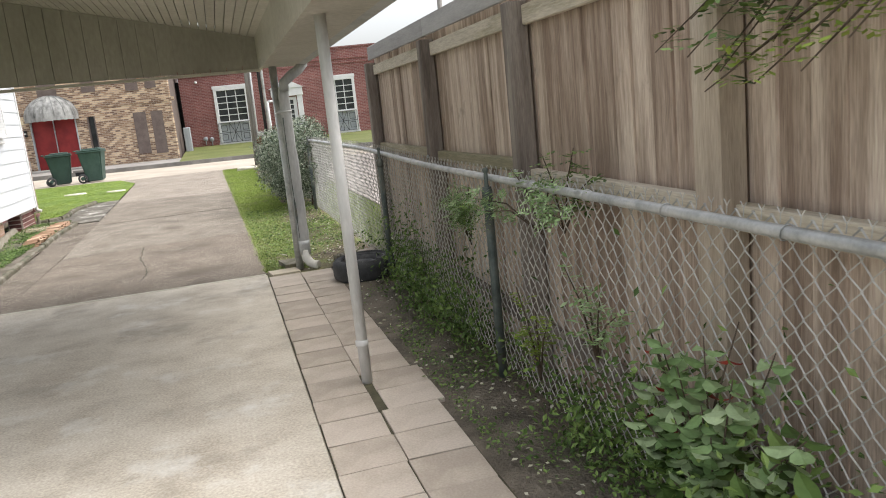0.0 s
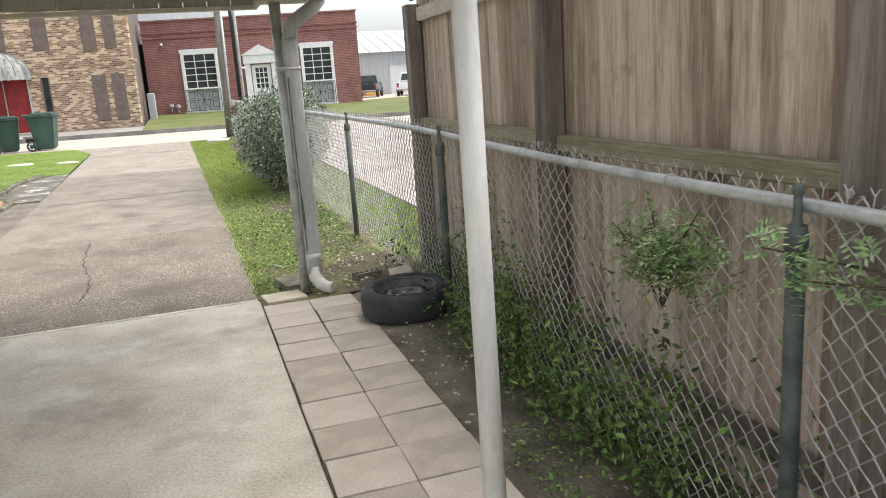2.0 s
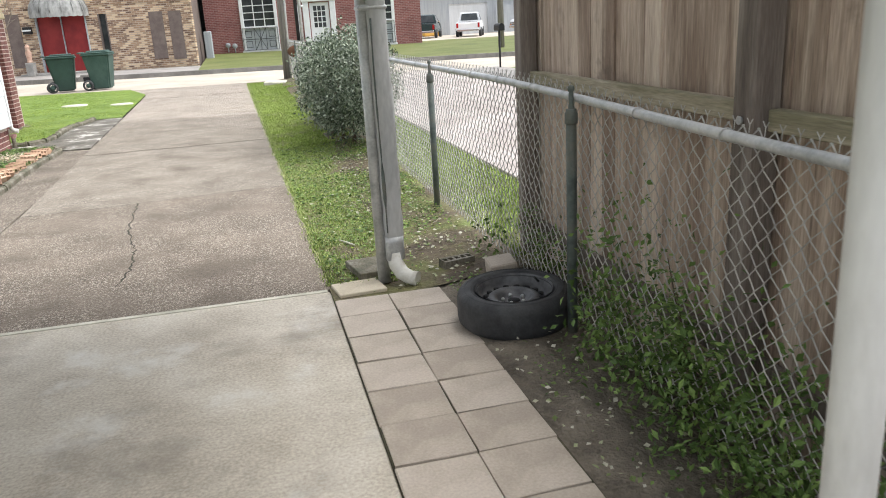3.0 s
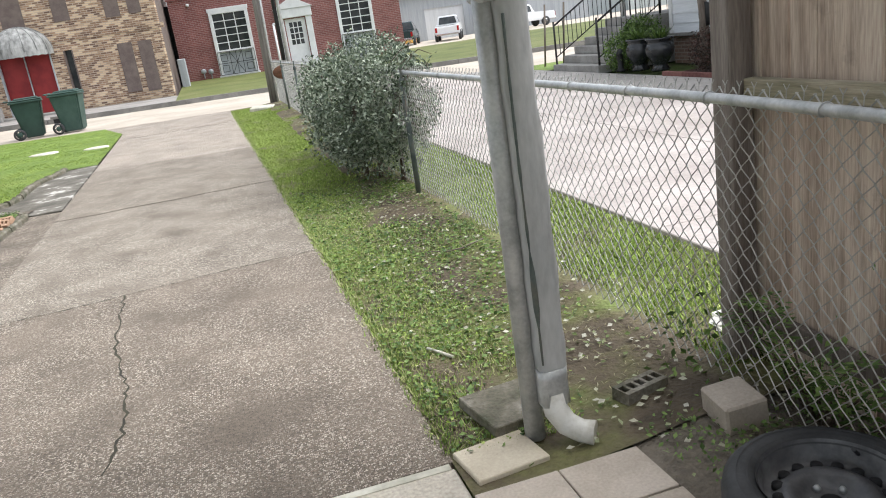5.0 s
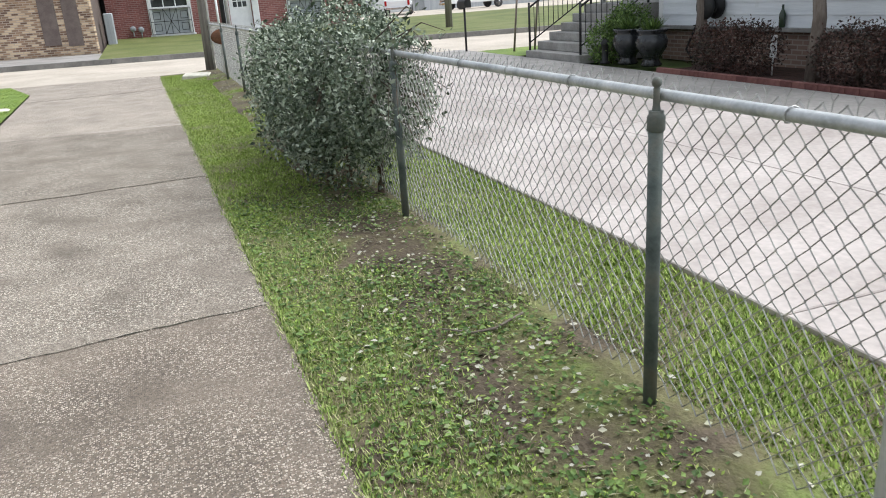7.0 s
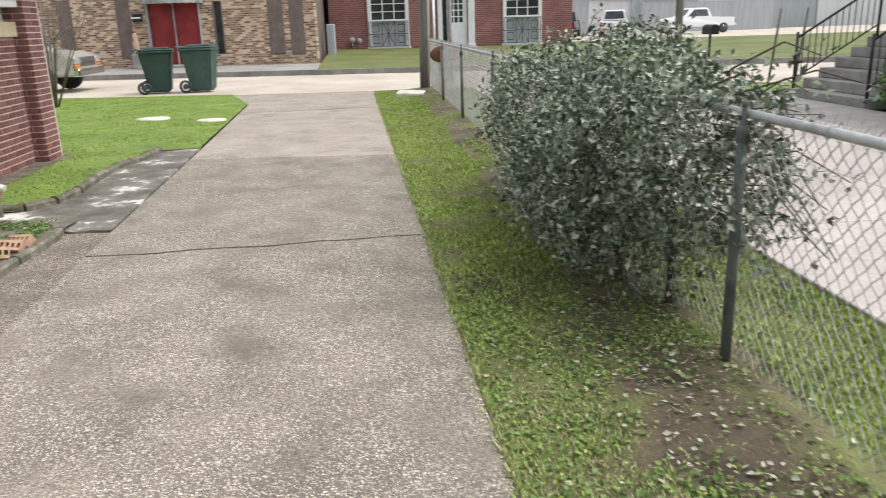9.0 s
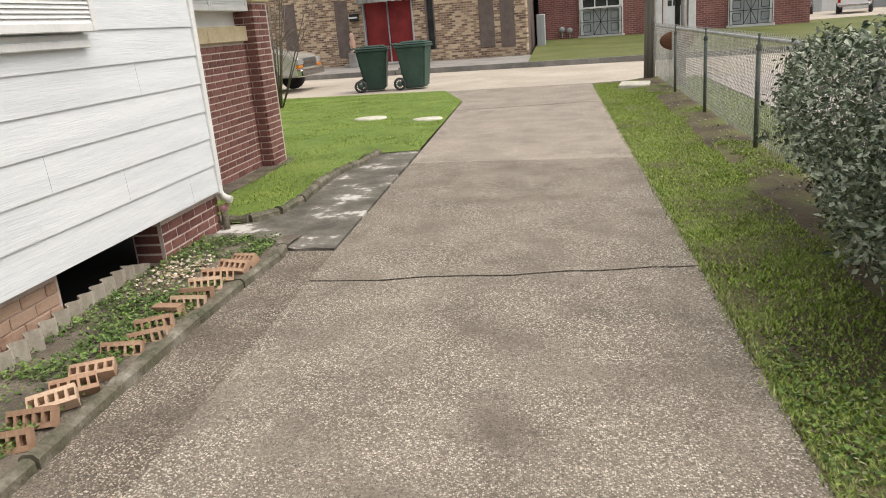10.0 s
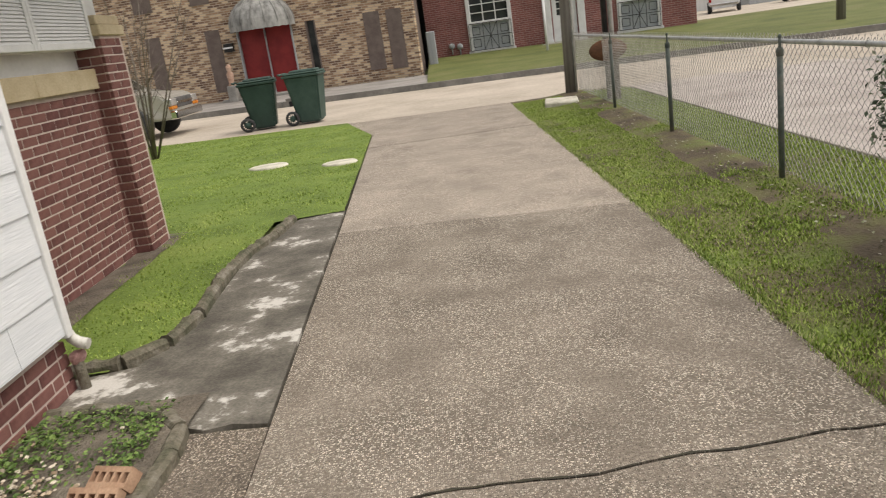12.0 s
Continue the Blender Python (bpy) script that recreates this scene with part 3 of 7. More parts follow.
# dark side strip, kerb, cement patch
bm = B()
prism(bm, [(-2.42, 7.75), (-2.012, 7.75), (drive_l(12) - 0.012, 12), (drive_l(15.3) - 0.012, 15.3), (-2.53, 15.33), (-2.54, 13.5), (-2.48, 11)], -0.1, -0.012)
single("side_strip", bm, M["strip"], "dark pebbled concrete strip beside the driveway", "paving", "structure")
bm = B()
edge = [(-2.55, 15.36), (-2.45, 15.31), (-2.33, 15.34), (drive_l(15.36) - 0.012, 15.3), (drive_l(19.7) - 0.012, 19.7), (-2.55, 19.72), (-2.74, 19.55), (-2.97, 18.3), (-2.93, 16.9), (-3.1, 16.2), (-3.5, 16.1), (-3.5, 15.8), (-3.1, 15.7)]
prism(bm, edge, -0.1, 0.006)
single("cement_patch", bm, M["patch"], "dark smooth cement walk with flaking white patches", "paving", "structure")


def kerb_run(name, pts, w, h, label):
    """A low rounded garden kerb in cast lengths along a bent line."""
    k = thing(name, label, "kerb", kind="structure")
    r = random.Random(len(pts))
    for (x0, y0), (x1, y1) in zip(pts, pts[1:]):
        d = Vector((x1 - x0, y1 - y0, 0))
        L = d.length
        d.normalize()
        s = Vector((-d.y, d.x, 0)) * w / 2
        n = max(2, int(L / 0.05))
        bm = B()
        prof = [(-1, -0.08), (-0.95, h * 0.65), (-0.5, h), (0.45, h * 0.97), (0.95, h * 0.6), (1.05, -0.08)]
        rings = []
        for i in range(n + 1):
            p = Vector((x0, y0, 0)) + d * (0.01 + (L - 0.012) * i / n)
            j = 0.82 + 0.3 * r.random()
            rings.append([bm.verts.new(p + s * a * j + Vector((0, 0, b * j if b > 0 else b))) for a, b in prof])
        for a, b in zip(rings, rings[1:]):
            for q in range(5):
                bm.faces.new((a[q], a[q + 1], b[q + 1], b[q]))
        bm.faces.new(rings[0])
        bm.faces.new(rings[-1][::-1])
        part("kerb_length", bm, M["kerb"], k)
    return k


kerb_run("garden_kerb", [(-2.42, 8.2), (-2.45, 9.3), (-2.47, 10.4), (-2.51, 11.4), (-2.54, 12.4), (-2.57, 13.1), (-2.58, 13.9), (-2.57, 14.5), (-2.54, 15.1), (-2.57, 15.34), (-2.68, 15.48), (-2.85, 15.57), (-3.1, 15.64), (-3.36, 15.67)], 0.085, 0.05, "weathered concrete kerb edging a planting bed")
kerb_run("lawn_kerb", [(-3.5, 16.2), (-3.2, 16.22), (-3.02, 16.45), (-2.96, 16.9), (-3.02, 17.7), (-2.98, 18.4), (-2.86, 18.9), (-2.8, 19.5)], 0.095, 0.075, "curved mossy concrete kerb along a lawn")

# neighbour's driveway and walk
drive2 = tagged(new("neighbour_driveway"), "broad pinkish concrete driveway with joints", "driveway", "", "structure")
for iy in range(7):
    for ix in range(2):
        x0, x1 = 2.44 + ix * 1.93, 2.44 + (ix + 1) * 1.93 - 0.012
        y0 = -4 + iy * 4.55
        y1 = y0 + 4.538
        bm = B()
        if iy == 6:
            y1 = near_edge(x0) + 0.3
        box(bm, x0, x1, y0, y1, -0.1, 0.045, 0.006)
        part("slab", bm, M["drive2"], drive2)
bm = B()
prism(bm, [(6.31, -4), (7.0, -4), (7.7, 15.5), (7.75, 26.6), (6.31, 26.6)], -0.1, 0.035)
single("side_walk", bm, M["walkway"], "grey concrete walk beside the white house", "paving", "structure")


# uneven soil sheets
def sheet(name, x0, x1, y0, y1, step, z, amp, material, label, category, shape=None):
    nx, ny = int((x1 - x0) / step), int((y1 - y0) / step)
    vs, fs, idx = [], [], {}
    for j in range(ny + 1):
        for i in range(nx + 1):
            x, y = x0 + (x1 - x0) * i / nx, y0 + (y1 - y0) * j / ny
            h = amp * (noise.noise((x * 2.3, y * 2.3, 1.7)) + 0.5 * noise.noise((x * 7, y * 7, 4.1)))
            vs.append((x, y, z + h + (lift(x, y) if x > 0.5 and x < 2.5 else 0.0)))
            idx[i, j] = len(vs) - 1
    for j in range(ny):
        for i in range(nx):
            cx, cy = x0 + (x1 - x0) * (i + 0.5) / nx, y0 + (y1 - y0) * (j + 0.5) / ny
            if shape is None or shape(cx, cy):
                fs.append((idx[i, j], idx[i + 1, j], idx[i + 1, j + 1], idx[i, j + 1]))
    ob = soup(name, vs, fs, material, None, label, category, "structure")
    for p in ob.data.polygons:
        p.use_smooth = True
    return ob


def fitted(name, left, right, y0, y1, nx, ny, z, amp, material, label, category):
    """An uneven sheet between two edge lines given as x over y."""
    vs, fs = [], []
    for j in range(ny + 1):
        y = y0 + (y1 - y0) * j / ny
        for i in range(nx + 1):
            x = left(y) + (right(y) - left(y)) * i / nx
            h = amp * (noise.noise((x * 2.3, y * 2.3, 1.7)) + 0.5 * noise.noise((x * 7, y * 7, 4.1)))
            vs.append((x, y, z + h + (lift(x, y) if -0.2 < x < 2.5 else 0.0)))
    for j in range(ny):
        for i in range(nx):
            a = j * (nx + 1) + i
            fs.append((a, a + 1, a + nx + 2, a + nx + 1))
    ob = soup(name, vs, fs, material, None, label, category, "structure")
    for p in ob.data.polygons:
        p.use_smooth = True
    return ob


fitted("verge", lambda y: drive_r(y) - 0.004, lambda y: 2.445, 7.515, 27.9, 28, 240, 0.0, 0.01, M["verge"], "patchy grass verge with bare soil under the wire fence", "verge")
sheet("soil_strip", 1.04, 2.44, -4, 7.76, 0.08, -0.015, 0.02, M["soil"], "damp dark soil strip with clippings beside the pavers", "soil")
sheet("planting_bed", -3.4, -2.45, 8.0, 15.7, 0.08, 0.02, 0.018, M["soil"], "weedy planting bed along the house", "bed", lambda x, y: x < -2.52 or y < 12)


def lawn_edge(y):
    if y < 19.6:
        return -2.98 if y > 16.5 else -3.25
    if y > 25.6:
        return -2.52 - (y - 25.6) * 0.28
    return drive_l(y) - 0.01


fitted("lawn", lambda y: -16.0, lawn_edge, 16.15, 28.15, 70, 90, 0.02, 0.012, M["lawn_ground"], "mown green front lawn", "lawn")
fitted("lawn_tip", lambda y: -16.0, lambda y: -(y - 27.5) / 0.2 + 0.1, 28.15, 30.6, 60, 24, 0.02, 0.012, M["lawn_ground"], "mown green lawn edge along the street", "lawn")
sheet("soil_margin", -4.2, -3.88, 15.9, 19.6, 0.06, 0.026, 0.02, M["soil"], "bare grey soil along the porch wall", "soil")
sheet("corner_lawn", 7.78, 10.5, 23.3, near_edge(9), 0.15, 0.03, 0.01, M["lawn_ground"], "small green lawn by the letter box", "lawn")


# ---- carport ----
ROOF_R, GABLE_Y = 0.64, 7.9
carport = thing("carport_roof", "beige metal carport roof with ribbed gable panel and gutter", "carport", kind="structure")
SL = 0.215
for i in range(26):
    x1 = ROOF_R - i * 0.152
    x0 = x1 - 0.146
    bm = B()
    za, zb = 2.31 + (ROOF_R - x0) * SL, 2.31 + (ROOF_R - x1) * SL
    if x0 < -1.5:
        za = 2.31 + (ROOF_R + 1.5) * SL - max(0, (-1.5 - x0)) * SL
        zb = 2.31 + (ROOF_R + 1.5) * SL - max(0, (-1.5 - x1)) * SL
    zl = 2.0 + (ROOF_R - x0) * 0.008
    f = [bm.verts.new(p) for p in ((x0, GABLE_Y, zl), (x1, GABLE_Y, zl), (x1, GABLE_Y, zb), (x0, GABLE_Y, za))]
    b = [bm.verts.new((v.co.x, v.co.y + 0.03, v.co.z)) for v in f]
    bm.faces.new(f)
    bm.faces.new(b[::-1])
    for k in range(4):
        bm.faces.new((f[k], b[k], b[(k + 1) % 4], f[(k + 1) % 4]))
    part("gable_panel", bm, M["fascia"], carport)
bm = B()
f = [bm.verts.new((x, GABLE_Y + 0.012, z)) for x, z in ((-3.25, 2.04), (ROOF_R, 2.04), (ROOF_R, 2.33), (-1.5, 2.33 + (ROOF_R + 1.5) * SL), (-3.25, 2.33 + (ROOF_R + 1.5 - 1.75) * SL))]
b = [bm.verts.new((v.co.x, v.co.y + 0.04, v.co.z)) for v in f]
bm.faces.new(f)
bm.faces.new(b[::-1])
for k in range(5):
    bm.faces.new((f[k], b[k], b[(k + 1) % 5], f[(k + 1) % 5]))
part("panel_backing", bm, M["fascia"], carport)
bm = B()
box(bm, -3.25, ROOF_R + 0.02, GABLE_Y - 0.02, GABLE_Y + 0.05, 1.975, 2.0)
part("lower_trim", bm, M["soffit"], carport)
# ceiling boards following the slope, one mesh
bm = B()
for i in range(30):
    for sgn in (0, 1):
        w = 0.072
        if sgn == 0:
            x1 = ROOF_R - i * w
            if x1 < -1.45:
                continue
            x0 = x1 - w + 0.006
            za, zb = 2.30 + (ROOF_R - x0) * SL, 2.30 + (ROOF_R - x1) * SL
        else:
            x1 = -1.5 - i * w
            x0 = x1 - w + 0.006
            za, zb = 2.76 + (x0 + 1.5) * SL, 2.76 + (x1 + 1.5) * SL
            if x0 < -3.3:
                continue
        vs = [bm.verts.new(p) for p in ((x0, 3.35, za), (x1, 3.35, zb), (x1, GABLE_Y, zb), (x0, GABLE_Y, za))]
        up = [bm.verts.new((v.co.x, v.co.y, v.co.z + 0.03)) for v in vs]
        bm.faces.new(vs)
        bm.faces.new(up[::-1])
        for k in range(4):
            bm.faces.new((vs[k], up[k], up[(k + 1) % 4], vs[(k + 1) % 4]))
part("ceiling", bm, M["soffit"], carport)
bm = B()
vs = [bm.verts.new(p) for p in ((-3.5, 3.2, 2.4), (-1.5, 3.2, 2.86), (1.05, 3.2, 2.27), (1.05, 8.0, 2.27), (-1.5, 8.0, 2.86), (-3.5, 8.0, 2.4))]
up = [bm.verts.new((v.co.x, v.co.y, v.co.z + 0.05)) for v in vs]
for q in ((0, 1, 4, 5), (1, 2, 3, 4)):
    bm.faces.new([vs[k] for k in q])
    bm.faces.new([up[k] for k in q][::-1])
for k in range(6):
    bm.faces.new((vs[k], up[k], up[(k + 1) % 6], vs[(k + 1) % 6]))
part("roofing", bm, M["roof"], carport)
bm = B()
box(bm, ROOF_R, ROOF_R + 0.03, 3.35, GABLE_Y + 0.03, 1.985, 2.33)
part("side_fascia", bm, M["soffit"], carport)
for i in range(36):
    y0 = GABLE_Y - i * 0.124
    bm = B()
    box(bm, ROOF_R + 0.03, 1.0, y0 - 0.119, y0, 2.0, 2.012)
    part("soffit_panel", bm, M["soffit"], carport)
bm = B()
box(bm, ROOF_R + 0.02, 1.0, 3.35, GABLE_Y + 0.03, 2.013, 2.05)
part("soffit_backing", bm, M["fascia"], carport)
bm = B()
prof = [(1.0, 2.0), (1.07, 1.99), (1.1, 2.05), (1.12, 2.13), (1.12, 2.15), (1.0, 2.15)]
a = [bm.verts.new((x, 3.35, z)) for x, z in prof]
b = [bm.verts.new((x, GABLE_Y + 0.03, z)) for x, z in prof]
bm.faces.new(a)
bm.faces.new(b[::-1])
for k in range(6):
    bm.faces.new((a[k], b[k], b[(k + 1) % 6], a[(k + 1) % 6]))
part("gutter", bm, M["grey_paint"], carport, "grey metal gutter")

# supports
pole = thing("carport_pole", "slim white painted steel pole with rust spots, set in pavers", "pole")
bm = tube(B(), [(0.765, 4.13, 0.0), (0.757, 4.13, 1.0), (0.752, 4.13, 2.01)], 0.031, 16)
part("shaft", bm, M["white_metal"], pole)
bm = lathe(B(), [(0.034, 0), (0.036, 0.01), (0.036, 0.03), (0.032, 0.035)], 16, at=(0.761, 4.13, 0.22))
part("sleeve", bm, M["white_metal"], pole)

down = thing("carport_column", "grey galvanised support pole with a dented downspout strapped to it", "column")
bm = tube(B(), [(0.766, 7.762, 0.0), (0.764, 7.762, 1.0), (0.761, 7.762, 2.01)], 0.038, 18)
part("pole", bm, M["galv"], down)


def rect_tube(bm, pts, w, d, jitter=0.0, seed=1):
    r = random.Random(seed)
    rings = []
    for p in pts:
        ring = []
        for a, b in ((-1, -0.7), (-0.7, -1), (0.7, -1), (1, -0.7), (1, 0.7), (0.7, 1), (-0.7, 1), (-1, 0.7)):
            ring.append(bm.verts.new((p[0] + a * w / 2 + r.uniform(-1, 1) * jitter, p[1] + b * d / 2 + r.uniform(-1, 1) * jitter, p[2])))
        rings.append(ring)
    for a, b in zip(rings, rings[1:]):
        for k in range(8):
            bm.faces.new((a[k], a[(k + 1) % 8], b[(k + 1) % 8], b[k])).smooth = True
    bm.faces.new(rings[0][::-1])
    bm.faces.new(rings[-1])
    return bm


bm = B()
zs = [0.16 + i * 0.075 for i in range(22)]
rect_tube(bm, [(0.83 + 0.004 * math.sin(z * 3), 7.71, z) for z in zs] + [(0.835, 7.71, 1.8)], 0.104, 0.07, 0.004, 4)
part("downspout", bm, M["grey_paint"], down, "dented grey downspout")
bm = tube(B(), [(0.835, 7.70, 1.76), (0.845, 7.70, 1.84), (0.92, 7.70, 1.9), (1.0, 7.70, 1.95), (1.045, 7.70, 2.0), (1.055, 7.70, 2.06)], 0.048, 12)
part("upper_elbow", bm, M["grey_paint"], down)
bm = tube(B(), [(0.832, 7.71, 0.19), (0.834, 7.70, 0.12), (0.86, 7.675, 0.07), (0.9, 7.645, 0.045), (0.94, 7.615, 0.04)], [0.045, 0.046, 0.044, 0.042, 0.045], 14)
part("foot_elbow", bm, M["pvc"], down, "dirty white plastic foot elbow")
part("sleeve", rect_tube(B(), [(0.832, 7.71, z) for z in (0.15, 0.2, 0.25, 0.29)], 0.104, 0.078, 0.002, 9), M["galv"], down)
bm = B()
box(bm, 0.725, 0.886, 7.67, 7.825, 1.55, 1.58, 0.012)
part("strap", bm, M["galv"], down)
bm = B()
crease = random.Random(3)
run = [(0.79 + 0.003 * math.sin(z * 4), 7.6735, z) for z in [0.32 + i * 0.07 for i in range(18)]]
tube(bm, run, [0.0025 + 0.0035 * crease.random() + (0.006 if 0.5 < z < 0.72 else 0.0) for _, _, z in run], 6)
part("seam", bm, M["post_steel"], down, "dark gaping downspout seam")

# ---- wooden fence ----
FX = 1.765
fence = thing("wooden_fence", "tall weathered brown board fence with rails and cap board", "fence", at=Matrix.Translation((FX, 4, 0)) @ pose(0, 0, 0, 0, 0, -0.45) @ Matrix.Translation((-FX, -4, 0)))
POSTS = [(7.86, "post_wood"), (5.66, "post_wood"), (3.85, "post_wood"), (2.17, "post_new"), (0.2, "post_wood"), (-1.8, "post_wood"), (-3.8, "post_wood")]
for y, mname in POSTS:
    bm = B()
    w = 0.055 if mname == "post_wood" else 0.07
    box(bm, FX - 0.115, FX - 0.012, y - w, y + w, -0.05, 1.96 if mname == "post_wood" else 2.05, 0.006)
    for v in bm.verts:
        v.co.x += 0.006 * noise.noise((v.co.x * 9, y, v.co.z))
    part("post", bm, M[mname], fence)
MID_RAIL = [(1.095, 1.165), (1.08, 1.155), (1.02, 1.105), (1.0, 1.09), (1.0, 1.09), (1.0, 1.09)]
for (ya, _), (yb, _), (m0, m1) in zip(POSTS, POSTS[1:], MID_RAIL):
    for z0, z1, out, mm in ((m0, m1, 0.062, "rail_wood"), (1.845, 1.935, 0.045, "rail_wood"), (0.18, 0.27, 0.045, "post_wood")):
        bm = B()
        box(bm, FX - out, FX - 0.008, yb + 0.06, ya - 0.06, z0 + rnd.uniform(-.004, .004), z1 + rnd.uniform(-.004, .004), 0.004)
        tilt = rnd.uniform(-.006, .006)
        for v in bm.verts:
            v.co.z += tilt * (v.co.y - (ya + yb) / 2)
        part("rail", bm, M[mm], fence)
    bm = B()
    box(bm, FX - 0.075, FX - 0.05, yb, ya - 0.004, 1.985, 2.115, 0.003)
    part("cap_board", bm, M["cap_wood"], fence)
    bolt = lathe(B(), [(0.014, -0.128), (0.014, -0.12), (0.006, -0.118), (0.006, -0.1)], 8, axis="x", at=(FX, yb, (m0 + m1) / 2 - 0.02))
    part("bolt", bolt, M["galv"], fence)
for z0, z1 in ((1.1, 1.17), (0.17, 0.26)):
    bm = B()
    box(bm, FX - 0.01, FX + 0.03, 7.915, 8.0, z0, z1, 0.004)
    part("rail_end", bm, M["rail_wood"], fence)
y = 7.92
while y > -4:
    w = rnd.choice([0.132, 0.138, 0.14, 0.143])
    bm = B()
    dx = rnd.uniform(-0.003, 0.005)
    box(bm, FX + dx, FX + dx + 0.018, y - w, y - rnd.uniform(0.002, 0.007), -0.06, 2.08 + rnd.uniform(-.01, .01), 0.002)
    warp = rnd.uniform(-.004, .004)
    for v in bm.verts:
        v.co.x += warp * v.co.z
    part("board", bm, M["fence_wood"], fence)
    y -= w

# ---- chain-link fence ----
CX, RAIL_Z = 1.50, 1.085
chain = thing("chain_link_fence", "galvanised chain-link fence with green-grey posts and pipe rail", "fence")
CPOSTS = [-1.66, 1.09, 3.84, 6.6, 9.26, 12.08, 15.25, 18.3, 21.3, 24.3, 27.7]
for y in CPOSTS:
    bm = tube(B(), [(CX - 0.03, y, -0.05), (CX - 0.03, y, 1.04 + rise(y))], 0.024, 12)
    p = part("post", bm, M["post_steel"], chain)
    bm = lathe(B(), [(0.026, 0.975), (0.029, 0.98), (0.029, 1.02), (0.024, 1.03), (0.014, 1.04), (0.011, 1.06), (0.011, 1.108), (0.009, 1.112), (0.014, 1.118), (0.016, 1.127), (0.014, 1.136), (0.008, 1.142), (0.001, 1.143)], 12, at=(CX - 0.03, y, rise(y)))
    part("loop_cap", bm, M["post_steel"], p)
prev = CPOSTS[0]
yy = CPOSTS[0]
for a, b in zip(CPOSTS, CPOSTS[1:]):
    bm = tube(B(), [(CX, a + (b - a) * i / 8, RAIL_Z + rise(a + (b - a) * i / 8)) for i in range(9)], 0.0185, 12, caps=False)
    part("top_rail", bm, M["galv"], chain)
    for k in range(1, 5):
        y = a + (b - a) * k / 5
        bm = tube(B(), [(CX + 0.0225 * math.cos(t * 0.7), y + 0.003 * t, RAIL_Z + rise(y) + 0.0225 * math.sin(t * 0.7)) for t in range(10)], 0.0025, 5)
        part("tie_wire", bm, M["galv"], chain)
# woven wire: zigzag strands hooked into each other, with twisted barbs on top
PIT, HZ = 0.073, 0.074
vs, fs = [], []


def strand(pts, r):
    base = len(vs)
    n = len(pts)
    for i, p in enumerate(pts):
        q, o = pts[min(i + 1, n - 1)], pts[max(i - 1, 0)]
        dy, dz = q[1] - o[1], q[2] - o[2]
        L = math.hypot(dy, dz) or 1
        ny, nz = -dz / L, dy / L
        vs.append((p[0] + r, p[1] - ny * r * 0.5, p[2] - nz * r * 0.5))
        vs.append((p[0] - r, p[1] - ny * r * 0.5, p[2] - nz * r * 0.5))
        vs.append((p[0], p[1] + ny * r, p[2] + nz * r))
    for i in range(n - 1):
        a, b = base + 3 * i, base + 3 * i + 3
        for k in range(3):
            fs.append((a + k, a + (k + 1) % 3, b + (k + 1) % 3, b + k))


y = CPOSTS[0]
k = 0
while y < CPOSTS[-1]:
    pts = []
    sag = 0.012 * noise.noise((0, y * 0.9, 0))
    up_z = rise(y)
    z0 = 0.03 + 0.02 * noise.noise((3, y * 1.3, 0))
    nz = int((1.12 - z0) / (HZ / 2))
    for i in range(nz + 1):
        z = z0 + (1.12 - z0) * i / nz
        o = PIT / 2 * 1.06 if (i + k) % 2 else -PIT / 2 * 0.06
        pts.append((CX + 0.024 + sag * math.sin(z * 3) + (0.003 if i % 2 else -0.003), y + o, z + up_z))
    if k % 2 == 0:
        pts.append((pts[-1][0], pts[-1][1] + 0.006, 1.118 + up_z))
    strand(pts, 0.0028)
    if k % 2:
        y += PIT / 2
        k += 1
        continue
    strand([(CX + 0.024, y + 0.006, 1.1 + up_z), (CX + 0.024, y + 0.003, 1.125 + up_z), (CX + 0.024, y - 0.01, 1.143 + up_z)], 0.0017)
    strand([(CX + 0.024, y + 0.003, 1.125 + up_z), (CX + 0.024, y + 0.016, 1.143 + up_z)], 0.0017)
    y += PIT / 2
    k += 1
soup("wire_mesh", vs, fs, M["wire"], chain)


# ---- buildings across the street ----
def wall_holes(bm, x0, x1, z0, z1, y0, y1, holes):
    """A wall in the x-z plane, y0..y1 thick, with rectangular openings (xa, xb, za, zb) right through."""
    xs = sorted({x0, x1, *[h[0] for h in holes], *[h[1] for h in holes]})
    zs = sorted({z0, z1, *[h[2] for h in holes], *[h[3] for h in holes]})
    cells = {}
    for i in range(len(xs) - 1):
        for j in range(len(zs) - 1):
            cx, cz = (xs[i] + xs[i + 1]) / 2, (zs[j] + zs[j + 1]) / 2
            cells[i, j] = not any(h[0] < cx < h[1] and h[2] < cz < h[3] for h in holes)
    V = {}

    def v(i, j, y):
        if (i, j, y) not in V:
            V[i, j, y] = bm.verts.new((xs[i], y, zs[j]))
        return V[i, j, y]

    for (i, j), solid in cells.items():
        if not solid:
            continue
        bm.faces.new((v(i, j, y0), v(i + 1, j, y0), v(i + 1, j + 1, y0), v(i, j + 1, y0)))
        bm.faces.new((v(i, j, y1), v(i, j + 1, y1), v(i + 1, j + 1, y1), v(i + 1, j, y1)))
        for di, dj, q in ((-1, 0, ((i, j), (i, j + 1))), (1, 0, ((i + 1, j), (i + 1, j + 1))), (0, -1, ((i, j), (i + 1, j))), (0, 1, ((i, j + 1), (i + 1, j + 1)))):
            if not cells.get((i + di, j + dj), False):
                (a, b), (c, d) = q
                bm.faces.new((v(a, b, y0), v(c, d, y0), v(c, d, y1), v(a, b, y1)))
    return bm


